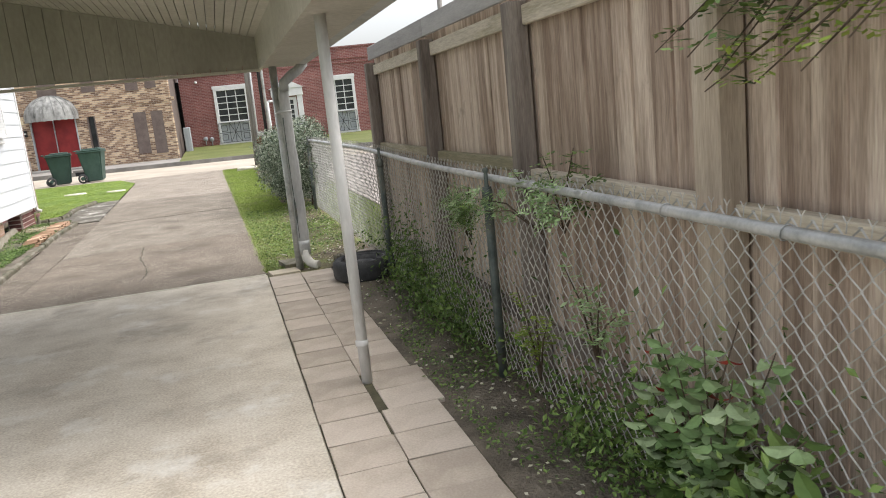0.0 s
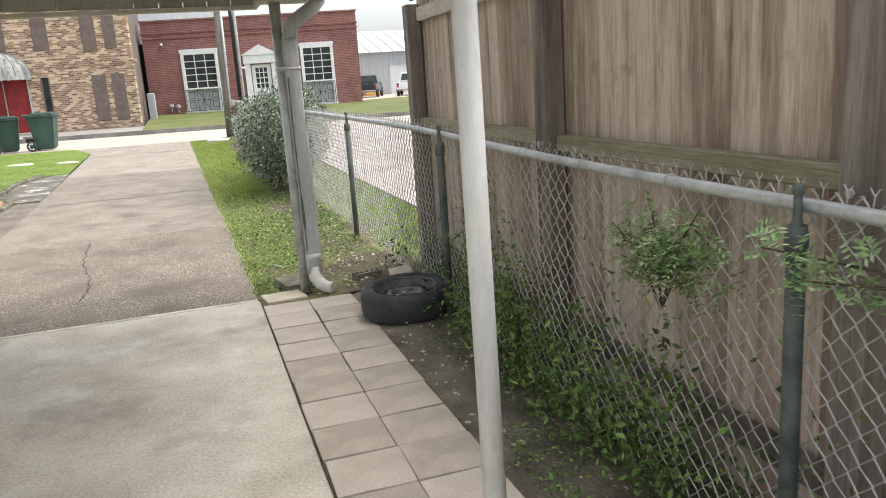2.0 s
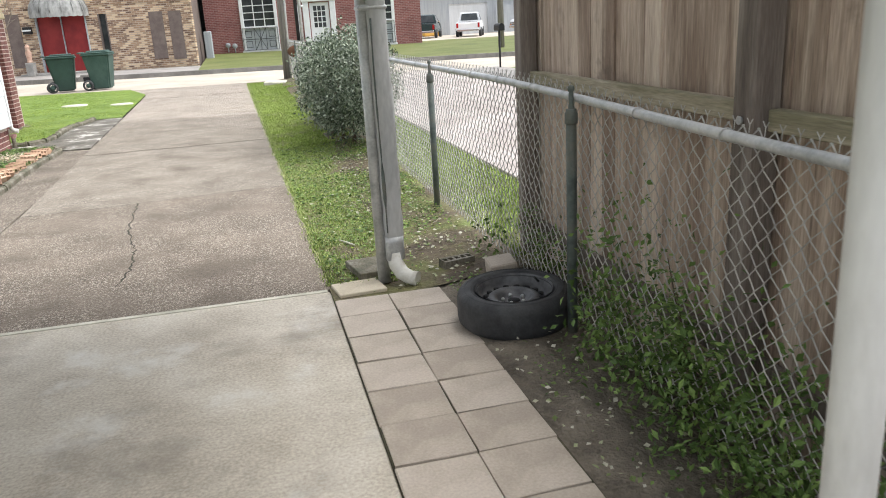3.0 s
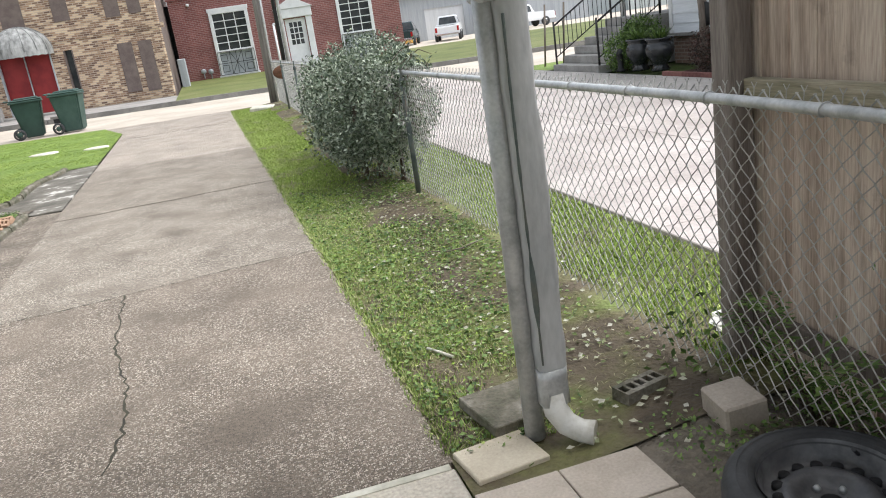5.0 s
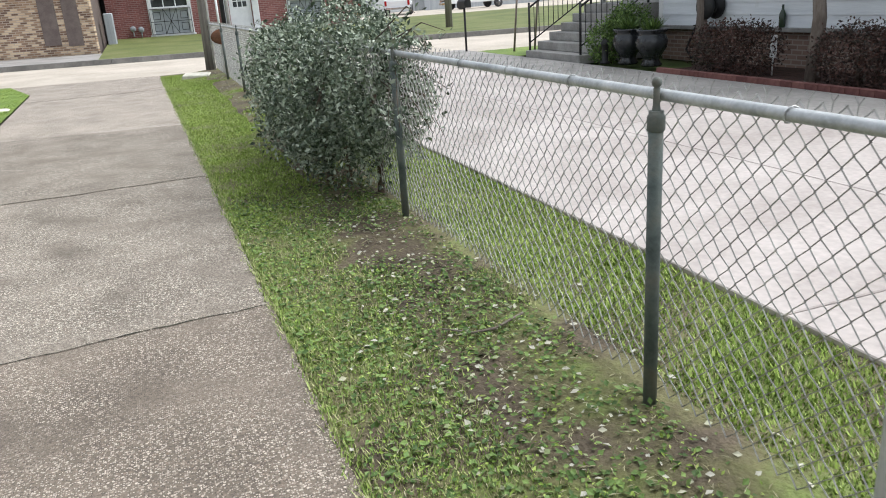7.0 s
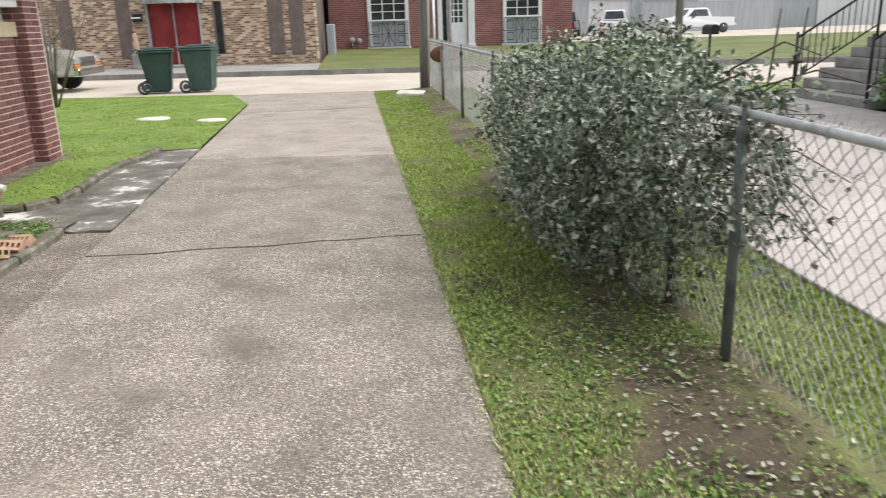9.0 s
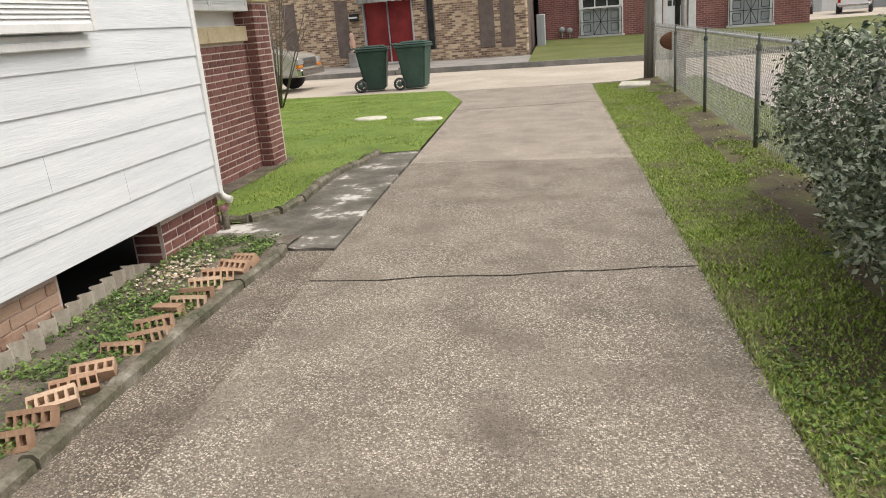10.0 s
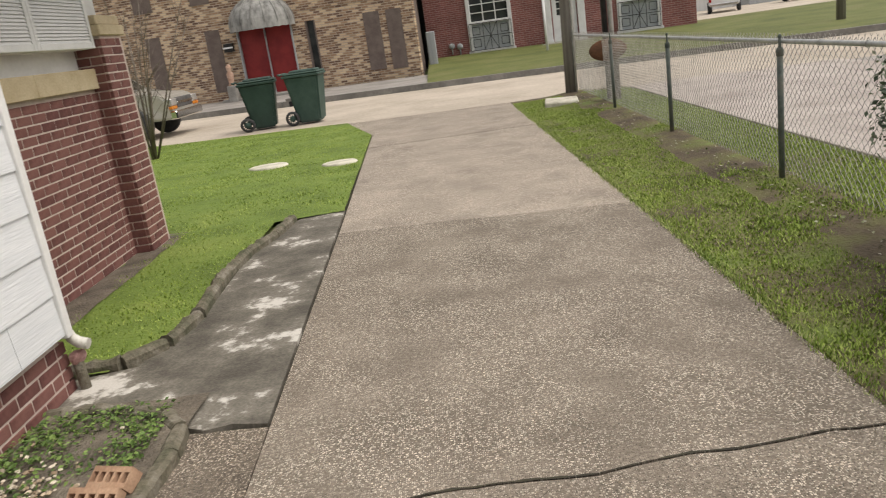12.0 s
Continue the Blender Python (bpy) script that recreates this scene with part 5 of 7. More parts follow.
# ---- white house with lap siding ----
house = thing("white_house", "white lap-sided house on brick piers with louvred awnings", "house")
SX = -3.30
Z0, EXP = 0.352, 0.2185
JOINTS = {0: [15.47, 11.9], 1: [14.63, 11.2], 2: [13.89, 10.3], 3: [12.4], 4: [15.0, 11.3], 5: [10.8], 6: [13.1]}
for k in range(12):
    ends = [15.9] + JOINTS.get(k, [12.0 + 0.37 * k]) + [8.6]
    for a, b in zip(ends, ends[1:]):
        bm = B()
        za, zb = Z0 + k * EXP, Z0 + (k + 1) * EXP + 0.012
        q = [(SX + 0.016, za), (SX + 0.016, za + 0.012), (SX + 0.004, zb), (SX - 0.012, zb), (SX - 0.008, za)]
        f = [bm.verts.new((x, a - 0.0015, z)) for x, z in q]
        g = [bm.verts.new((x, b + 0.0015, z)) for x, z in q]
        bm.faces.new(f)
        bm.faces.new(g[::-1])
        for i in range(5):
            bm.faces.new((f[i], g[i], g[(i + 1) % 5], f[(i + 1) % 5]))
        part("siding_board", bm, M["siding"], house)
bm = B()
box(bm, SX - 0.15, SX - 0.013, 8.6, 15.9, Z0 + 0.01, 3.0)
box(bm, -4.35, SX - 0.15, 15.78, 15.9, Z0 + 0.01, 3.0)
box(bm, -9, -4.35, 15.78, 15.9, 0.0, 3.0)
box(bm, -9, SX - 0.15, 8.6, 8.7, 0.0, 3.0)
box(bm, -9.1, -9, 8.6, 15.9, 0.0, 3.0)
part("wall", bm, M["white"], house)
bm = B()
box(bm, SX - 0.02, SX + 0.03, 15.9, 15.96, Z0 - 0.02, 3.0, 0.004)
part("corner_trim", bm, M["white"], house)
bm = B()
vs = [bm.verts.new(p) for p in ((-9.4, 8.3, 3.0), (-3.05, 8.3, 3.0), (-3.05, 19.6, 3.0), (-9.4, 19.6, 3.0), (-6.2, 8.3, 4.5), (-6.2, 19.6, 4.5))]
for q in ((0, 3, 2, 1), (0, 4, 5, 3), (1, 2, 5, 4), (0, 1, 4), (3, 5, 2)):
    bm.faces.new([vs[i] for i in q])
part("roof", bm, M["roof"], house)


def louvre_awning(parent, x, y0, y1, z0, z1, out=0.09, split=1):
    """A closed louvred metal storm awning: frame and slats on a wall facing +x."""
    w = new("louvre_awning")
    w.parent = parent
    for i in range(split):
        a, b = y0 + (y1 - y0) * i / split, y0 + (y1 - y0) * (i + 1) / split
        for q in ((a, a + 0.05, z0, z1), (b - 0.05, b, z0, z1), (a + 0.05, b - 0.05, z0, z0 + 0.05), (a + 0.05, b - 0.05, z1 - 0.05, z1)):
            bm = B()
            box(bm, x, x + out, q[0] + 0.002, q[1] - 0.002, q[2], q[3], 0.004)
            part("frame", bm, M["white"], w)
        n = int((z1 - z0 - 0.1) / 0.026)
        for k in range(n):
            z = z0 + 0.05 + k * 0.026
            bm = B()
            f = [bm.verts.new(p) for p in ((x + out - 0.006, a + 0.05, z), (x + out - 0.006, b - 0.05, z), (x + out - 0.02, b - 0.05, z + 0.028), (x + out - 0.02, a + 0.05, z + 0.028))]
            g = [bm.verts.new((v.co.x - 0.006, v.co.y, v.co.z)) for v in f]
            bm.faces.new(f)
            bm.faces.new(g[::-1])
            for i2 in range(4):
                bm.faces.new((f[i2], g[i2], g[(i2 + 1) % 4], f[(i2 + 1) % 4]))
            part("slat", bm, M["white"], w)
    bm = B()
    box(bm, x + 0.002, x + out - 0.035, y0 + 0.01, y1 - 0.01, z0 + 0.01, z1 - 0.01)
    part("backing", bm, M["white"], w)
    return w


louvre_awning(house, SX + 0.02, 12.95, 14.5, 1.65, 2.85)
bm = B()
box(bm, SX + 0.01, SX + 0.06, 12.9, 14.47, 1.56, 1.605, 0.005)
box(bm, SX + 0.01, SX + 0.03, 12.9, 14.5, 1.6, 1.64)
part("window_sill", bm, M["white"], house)

# corner drain with a white elbow and an old pink rag
drain = thing("corner_drain", "thin white drain pipe with elbow and faded pink rag", "pipe")
part("pipe", tube(B(), [(-3.31, 15.985, 0.3), (-3.31, 15.985, 2.98)], 0.018, 10), M["white"], drain)
part("elbow", tube(B(), [(-3.31, 15.985, 0.34), (-3.305, 15.985, 0.305), (-3.27, 15.985, 0.275), (-3.22, 15.98, 0.262)], [0.024, 0.03, 0.032, 0.03], 10), M["pvc"], drain)
bm = B()
bmesh.ops.create_icosphere(bm, subdivisions=2, radius=0.04, matrix=pose(-3.3, 15.985, 0.2))
for v in bm.verts:
    v.co += Vector((0, 0, 0)) + 0.03 * noise.noise_vector(v.co * 14)
M["rag"] = mat("faded_pink_rag", [(0.32, 0.18, 0.165), (0.48, 0.31, 0.29)], scale=14)
part("rag", bm, M["rag"], drain, "faded pink rag")
part("stub", tube(B(), [(-3.31, 16.0, 0.0), (-3.31, 15.99, 0.2)], 0.03, 8), M["kerb"], drain, "mossy ground stub")

# crawl space behind the piers: its shade is painted on near-black sheets
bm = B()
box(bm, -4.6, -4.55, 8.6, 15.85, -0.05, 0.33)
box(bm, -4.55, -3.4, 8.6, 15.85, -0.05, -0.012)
part("crawl_space_back", bm, M["shade_black"], house)


# ---- bricks ----
def brick_mesh(name, l, w, h, material, bev=0.004):
    bm = B()
    box(bm, -l / 2, l / 2, -w / 2, w / 2, -h / 2, h / 2, bev)
    return mesh_of(bm, name, material)


def place(me, name, parent, x, y, z, rx=0, ry=0, rz=0):
    o = new(name, me)
    o.parent = parent
    o.matrix_basis = pose(x, y, z, rx, ry, rz)
    return o


RED_L = brick_mesh("brick", 0.2, 0.09, 0.062, M["brick"])
RED_H = brick_mesh("half_brick", 0.095, 0.09, 0.062, M["brick"])
BUFF = brick_mesh("brick", 0.2, 0.09, 0.066, M["brick_buff"])
CO = 0.0735


def brick_run(parent, x, y0, y1, z0, z1, big, half, turn=90):
    """A face of running bond along y, on the wall plane x."""
    row = 0
    z = z0 + CO / 2
    while z < z1 - 0.02:
        y = y0
        first = row % 2
        while y < y1 - 0.04:
            L = 0.105 if first or y1 - y < 0.2 else 0.21
            first = 0
            me = half if L < 0.2 else big
            place(me, "brick", parent, x + rnd.uniform(-.0015, .0015), y + L / 2, z, 0, 0, turn)
            y += L
        z += CO
        row += 1


porch = thing("porch_wall", "low red brick porch wall with pale mortar and stone sill", "wall")
bm = B()
box(bm, -4.36, -4.154, 15.9, 18.95, 0.0, 1.52)
part("mortar_core", bm, M["mortar"], porch)
brick_run(porch, -4.195, 15.92, 18.94, 0.02, 1.51, RED_L, RED_H)
for a, b in ((15.92, 16.9), (16.905, 17.9), (17.905, 18.945)):
    bm = B()
    box(bm, -4.4, -4.1, a, b, 1.52, 1.69, 0.006)
    part("sill_stone", bm, M["sill"], porch, "buff stone sill")
panelw = thing("porch_screen", "white boarded porch opening under a louvred awning", "screen")
bm = B()
box(bm, -4.32, -4.24, 15.9, 18.95, 1.69, 3.0)
part("panel", bm, M["white"], panelw)
louvre_awning(panelw, -4.24, 16.0, 18.93, 1.85, 2.95, 0.2, 3)
col = thing("porch_column", "red brick porch column with a stone cap and white post", "column")
bm = B()
box(bm, -4.45, -3.999, 18.956, 19.406, 0.0, 1.95)
part("mortar_core", bm, M["mortar"], col)
brick_run(col, -4.04, 18.95, 19.41, 0.02, 1.95, RED_L, RED_H)
row, z = 0, 0.02 + CO / 2
while z < 1.93:
    x = -4.44
    first = row % 2
    while x < -4.03:
        L = 0.105 if first or -3.995 - x < 0.2 else 0.21
        first = 0
        for yy in (18.993, 19.369):
            place(RED_L if L > 0.2 else RED_H, "brick", col, min(x + L / 2, -3.997 - L / 2), yy, z)
        x += L
    z += CO
    row += 1
bm = B()
box(bm, -4.5, -3.97, 18.92, 19.45, 1.95, 2.04, 0.008)
part("cap_stone", bm, M["sill"], col, "buff stone cap")
bm = B()
box(bm, -4.48, -3.99, 18.94, 19.43, 2.04, 2.12, 0.008)
part("cap_stone", bm, M["sill"], col)
bm = B()
box(bm, -4.4, -4.12, 19.03, 19.3, 2.12, 3.0, 0.01)
part("white_post", bm, M["white"], col)

pier = thing("brick_pier", "dark red brick foundation pier under white siding", "pier")
bm = B()
box(bm, -3.6, -3.362, 15.06, 15.95, -0.05, 0.345)
part("mortar_core", bm, M["mortar"], pier)
brick_run(pier, -3.403, 15.06, 15.95, 0.0, 0.33, RED_L, RED_H)
for i in range(4):
    place(RED_L, "brick", pier, -3.49, 15.103, 0.037 + i * CO)
pier2 = thing("brick_pier", "pale weathered brick foundation pier under white siding", "pier")
bm = B()
box(bm, -3.6, -3.375, 12.6, 13.88, -0.05, 0.345)
part("mortar_core", bm, M["mortar"], pier2)
HB = brick_mesh("half_brick", 0.095, 0.09, 0.066, M["brick_buff"])
brick_run(pier2, -3.41, 12.6, 13.88, 0.0, 0.33, BUFF, HB)
bm = B()
box(bm, -3.6, -3.38, 8.6, 12.0, -0.05, 0.3)
part("lower_wall", bm, M["mortar"], pier2)

# ---- planting bed ----
bm = B()
ring_lo, ring_hi = [], []
n = 120
for s in (0, 0.007):
    lo, hi = [], []
    for i in range(n + 1):
        u = i / n
        y = 12.7 + u * 2.25
        x = -3.2 - 0.26 * u + 0.028 * math.sin(y * 2 * math.pi / 0.145)
        top = 0.135 + 0.02 * noise.noise((0, y * 2, 0)) - (0.09 * max(0, u - 0.85) / 0.15)
        lo.append(bm.verts.new((x + s, y, -0.03)))
        hi.append(bm.verts.new((x + s, y, top)))
    ring_lo.append(lo)
    ring_hi.append(hi)
for i in range(n):
    bm.faces.new((ring_lo[0][i], ring_lo[0][i + 1], ring_hi[0][i + 1], ring_hi[0][i]))
    bm.faces.new((ring_lo[1][i], ring_hi[1][i], ring_hi[1][i + 1], ring_lo[1][i + 1]))
    bm.faces.new((ring_hi[0][i], ring_hi[0][i + 1], ring_hi[1][i + 1], ring_hi[1][i]))
single("corrugated_edging", bm, M["fibre"], "buff corrugated sheet edging set upright in a bed", "edging")


def cored_brick_mesh(material, l=0.205, w=0.092, h=0.06):
    bm = B()
    holes = []
    for i in range(5):
        cx = -l / 2 + l * (i + 0.5) / 5
        holes.append((cx - 0.014, cx + 0.014, -0.022, 0.022))
    wall_holes(bm, -l / 2, l / 2, -w / 2, w / 2, -h / 2, h / 2, holes)
    return mesh_of(bm, "cored_brick", material)


CORED = cored_brick_mesh(M["orange_brick"])
BED = [(-2.72, 12.52, 14, 14), (-2.73, 12.7, 24, 8), (-2.72, 12.83, 52, 32), (-2.71, 12.97, 48, 38), (-2.71, 13.12, 60, 24), (-2.74, 13.42, 18, 16), (-2.69, 13.6, 10, 20),
       (-2.75, 13.77, 16, 14), (-2.78, 13.99, -14, -16), (-2.72, 14.12, 12, 12), (-2.74, 14.27, 6, 4), (-2.75, 14.42, 26, 16), (-2.74, 14.58, 34, 20), (-2.7, 14.74, 46, -8), (-2.68, 14.88, 50, -22)]
for i, (x, y, tilt, yaw) in enumerate(BED):
    # the cored face looks up and back along the bed
    o = tagged(new("cored_brick", CORED), "orange-brown cored brick leaning in a weedy bed", "brick", "bricks along the bed")
    o.matrix_basis = pose(x, y, 0.03 + 0.0006 * max(tilt, 0), 0, rnd.uniform(-7, 7), yaw) @ pose(0, 0, 0, -tilt - 8, 0, 0)


def soup_box_pebbles(n, cx, cy, sx, sy, z):
    vs, fs = [], []
    r = random.Random(11)
    for _ in range(n):
        a = r.gauss(0, 1)
        x, y = cx + r.gauss(0, sx), cy + r.gauss(0, sy)
        s = r.uniform(0.008, 0.02)
        base = len(vs)
        ang = r.uniform(0, 3.14)
        for dx, dy, dz in ((1, 0, 0), (0, .7, 0), (-1, 0, 0), (0, -.7, 0), (0, 0, .6), (0, 0, -.6), (.6, .5, .4), (-.6, -.5, .4)):
            vs.append((x + s * (dx * math.cos(ang) - dy * math.sin(ang)), y + s * (dx * math.sin(ang) + dy * math.cos(ang)), z + s * 0.5 + s * dz))
        for q in ((0, 6, 4), (6, 1, 4), (1, 2, 4), (2, 7, 4), (7, 3, 4), (3, 0, 4), (0, 1, 6), (2, 3, 7), (0, 5, 1), (1, 5, 2), (2, 5, 3), (3, 5, 0)):
            fs.append(tuple(base + k for k in q))
    return vs, fs


v_, f_ = soup_box_pebbles(330, -3.1, 14.72, 0.12, 0.24, 0.035)
soup("pebbles", v_, f_, M["stone"], None, "pale river pebbles scattered in the bed", "pebbles")

# ---- pavers ----
path = tagged(new("paver_path"), "two-wide path of square buff concrete pavers", "path", "", "structure")
bm = B()
box(bm, 0.436, 1.05, -3, 7.5, -0.1, 0.003)
part("bedding", bm, M["moss_joint"], path)
PM = []
for k in range(5):
    bm = B()
    box(bm, -0.1495, 0.1495, -0.1455, 0.1455, -0.04, 0.012, 0.003)
    r = random.Random(k)
    for v in bm.verts:
        v.co.x += r.uniform(-.003, .003)
        v.co.y += r.uniform(-.003, .003)
    PM.append(mesh_of(bm, "paver", M["paver"]))
for i in range(34):
    for j in range(2):
        y = 7.245 - 0.149 - i * 0.2985
        dx = 0.04 if (j == 1 and i in (11, 10)) else rnd.uniform(-.004, .004)
        place(PM[rnd.randrange(5)], "paver", path, 0.589 + j * 0.3045 + dx, y + rnd.uniform(-.002, .002), rnd.uniform(-.003, .003), rnd.uniform(-.5, .5), rnd.uniform(-.5, .5), rnd.uniform(-.8, .8))

bm = B()
box(bm, -0.1495, 0.1495, -0.13, 0.13, -0.04, 0.012, 0.003)
short = mesh_of(bm, "paver", M["paver"])
for j in range(2):
    place(short, "paver", path, 0.589 + j * 0.3045, 7.38, 0.0, 0, 0, rnd.uniform(-1, 1))

# loose slabs, block and brick at the column's foot
bm = B()
box(bm, -0.14, 0.14, -0.11, 0.11, -0.025, 0.01, 0.004)
o = single("loose_paver", bm, M["paver_tan"], "buff concrete paver lying loose at the column's foot", "paver")
o.matrix_basis = pose(0.6, 7.69, 0.008, 0, 1, 8)
bm = B()
box(bm, -0.15, 0.15, -0.15, 0.15, -0.025, 0.02, 0.004)
o = single("loose_paver", bm, M["kerb"], "dark grey paver sunk in grass behind the column", "paver")
o.matrix_basis = pose(0.75, 7.98, 0.03, 1, 2, 10)
bm = B()
box(bm, -0.078, 0.078, -0.09, 0.09, -0.02, 0.125, 0.008)
o = single("concrete_block", bm, M["paver"], "small pale concrete block standing beside the tyre", "block")
o.matrix_basis = pose(1.41, 7.46, 0.02, 2, -5, -6)
MOSS = cored_brick_mesh(M["kerb"])
o = tagged(new("cored_brick", MOSS), "dark mossy cored brick lying on the soil", "brick")
o.matrix_basis = pose(1.23, 7.8, 0.05, 90, 0, 14) @ pose(0, 0, 0, 180, 0, 0)

# ---- tyre with steel wheel ----
tyre = thing("spare_wheel", "old tyre with black steel rim lying flat on soil", "tyre", at=pose(1.27, 6.86, 0.012, 1.5, -1.5, 20))
R, W = 0.285, 0.19
bm = lathe(B(), [(0.19, 0.02), (0.225, 0.004), (0.262, 0.01), (0.28, 0.03), (R, 0.055), (R, 0.135), (0.28, 0.16), (0.262, 0.18), (0.225, 0.187), (0.19, 0.172), (0.183, 0.15), (0.183, 0.04), (0.19, 0.02)], 48, caps=False)
part("tyre", bm, M["rubber"], tyre)
for r_, z_ in ((0.245, 0.1855), (0.215, 0.1845)):
    bm = lathe(B(), [(r_ - 0.004, z_ - 0.006), (r_, z_ + 0.003), (r_ + 0.004, z_ - 0.006)], 48, caps=False)
    part("sidewall_ridge", bm, M["rubber"], tyre)
rim = new("rim")
rim.parent = tyre
bm = lathe(B(), [(0.195, 0.182), (0.19, 0.17), (0.178, 0.15), (0.172, 0.12), (0.15, 0.115), (0.125, 0.135), (0.105, 0.142), (0.085, 0.13), (0.07, 0.112), (0.04, 0.11), (0.001, 0.11)], 48, caps=False)
part("disc", bm, M["black_steel"], rim)
# solid black discs paint the shade of the vent holes
for i in range(16):
    a = 2 * math.pi * i / 16
    bm = lathe(B(), [(0.0165, 0), (0.0165, 0.016), (0.001, 0.016)], 12)
    ob = part("vent_hole", bm, M["shade_black"], rim)
    ob.matrix_basis = pose(0.138 * math.cos(a), 0.138 * math.sin(a), 0.118)
for i in range(5):
    a = 2 * math.pi * i / 5
    bm = lathe(B(), [(0.011, 0), (0.011, 0.01), (0.007, 0.016), (0.001, 0.017)], 6)
    ob = part("wheel_bolt", bm, M["galv"], rim)
    ob.matrix_basis = pose(0.055 * math.cos(a), 0.055 * math.sin(a), 0.11)
# the hub hole is likewise a black disc for its shade
bm = lathe(B(), [(0.03, 0.109), (0.03, 0.113), (0.001, 0.113)], 16)
part("hub_hole", bm, M["shade_black"], rim)
bm = tube(B(), [(0.178, 0.02, 0.16), (0.15, 0.02, 0.19)], 0.006, 8)
part("valve", bm, M["rubber"], rim)


bag = B()
bmesh.ops.create_icosphere(bag, subdivisions=3, radius=0.08)
for v in bag.verts:
    v.co += 0.045 * noise.noise_vector(v.co * 18) + 0.03 * noise.noise_vector(v.co * 40)
    v.co.z = max(v.co.z * 0.55, -0.05)
o = single("plastic_bag", bag, M["pvc"], "crumpled white plastic bag on grass by the fence end", "bag")
o.matrix_basis = pose(1.87, 8.12, 0.055) @ Matrix.Diagonal((1.0, 1.3, 0.55, 1))
stick = B()
tube(stick, [(1.05, 10.25, 0.04), (1.15, 10.12, 0.052), (1.25, 10.1, 0.06), (1.33, 10.13, 0.068), (1.42, 10.17, 0.072)], [0.004, 0.006, 0.007, 0.007, 0.006], 6)
single("fallen_twig", stick, M["bark"], "dry bent twig lying on the verge", "twig")
stick = B()
tube(stick, [(0.62, 8.75, 0.012), (0.66, 8.66, 0.016), (0.7, 8.58, 0.014)], 0.008, 6)
single("fallen_twig", stick, M["joint_light"], "short pale stick in the grass edge", "twig")

# ---- wheelie bins ----
def bin_thing(label, material, at, lid_open=0.0):
    b = thing("wheelie_bin", label, "bin", "bins at the street", at=at)
    bm = B()
    lo = [(-0.24, -0.26), (0.24, -0.26), (0.24, 0.2), (-0.24, 0.2)]
    hi = [(-0.31, -0.36), (0.31, -0.36), (0.31, 0.36), (-0.31, 0.36)]
    L0 = [bm.verts.new((x, y, 0.04)) for x, y in lo]
    L1 = [bm.verts.new((x, y, 0.98)) for x, y in hi]
    bm.faces.new(L0[::-1])
    bm.faces.new(L1)
    for k in range(4):
        bm.faces.new((L0[k], L0[(k + 1) % 4], L1[(k + 1) % 4], L1[k]))
    bmesh.ops.bevel(bm, geom=list(bm.edges), offset=0.04, segments=2, affect="EDGES")
    part("body", bm, M[material], b)
    bm = B()
    box(bm, -0.335, 0.335, -0.385, 0.385, 0.95, 1.0, 0.012)
    part("rim", bm, M[material], b)
    bm = B()
    box(bm, -0.33, 0.33, -0.38, 0.36, 1.0, 1.045, 0.02)
    box(bm, -0.22, 0.22, -0.3, 0.25, 1.03, 1.085, 0.025)
    part("lid", bm, M[material], b)
    part("handle", tube(B(), [(-0.25, 0.4, 1.02), (-0.25, 0.46, 1.04), (0.25, 0.46, 1.04), (0.25, 0.4, 1.02)], 0.018, 8), M[material], b)
    for x in (-0.3, 0.3):
        w = new("wheel")
        w.parent = b
        part("tyre", lathe(B(), [(0.1, -0.03), (0.14, -0.03), (0.15, 0), (0.14, 0.03), (0.1, 0.03), (0.1, -0.03)], 20, axis="x", at=(x, 0.3, 0.15), caps=False), M["rubber"], w)
        part("spokes", lathe(B(), [(0.001, -0.02), (0.06, -0.02), (0.06, 0.02), (0.001, 0.02)], 12, axis="x", at=(x, 0.3, 0.15)), M["bin2"], w)
        for i in range(6):
            a = math.pi * i / 6
            part("spoke", tube(B(), [(x, 0.3 - 0.1 * math.cos(a), 0.15 - 0.1 * math.sin(a)), (x, 0.3 + 0.1 * math.cos(a), 0.15 + 0.1 * math.sin(a))], 0.008, 5), M["bin2"], w)
    part("axle", tube(B(), [(-0.3, 0.3, 0.15), (0.3, 0.3, 0.15)], 0.012, 8), M["black_steel"], b)
    return b


bin_thing("dark green plastic wheelie bin at the street edge", "bin", pose(-5.32, 29.85, -0.008, 0, 0, 98) @ Matrix.Diagonal((1.08, 1.12, 1.06, 1)))
bin_thing("faded green plastic wheelie bin standing beside another", "bin2", pose(-4.22, 29.75, -0.008, 0, 0, 84) @ Matrix.Diagonal((1.08, 1.1, 1.1, 1)))

# stepping stones
for x, y, s in ((-3.85, 23.35, 0.3), (-2.72, 22.75, 0.26)):
    bm = lathe(B(), [(s, -0.03), (s, 0.03), (s * 0.92, 0.045)], 14)
    for v in bm.verts:
        v.co.x *= 1 + 0.1 * noise.noise(v.co * 5)
        v.co.y *= 0.8
    o = single("stepping_stone", bm, M["joint_light"], "pale round stepping stone set in the lawn", "stone", group="stepping stones")
    o.matrix_basis = pose(x, y, 0.0)

# ---- poles at the street corner ----
up = thing("utility_pole", "grey weathered wooden utility pole at the street corner", "pole", at=pose(1.36, 27.75, 0, 0.6, 1.0, 0))
part("shaft", tube(B(), [(0, 0, -0.1), (0, 0, 4), (0, 0, 9.5)], [0.1, 0.095, 0.085], 16), M["pole_wood"], up)
part("conduit", tube(B(), [(0.12, -0.02, 0), (0.12, -0.02, 5)], 0.028, 8), M["galv"], up)
part("conduit", tube(B(), [(0.1, -0.12, 0), (0.1, -0.11, 5)], 0.02, 8), M["galv"], up)
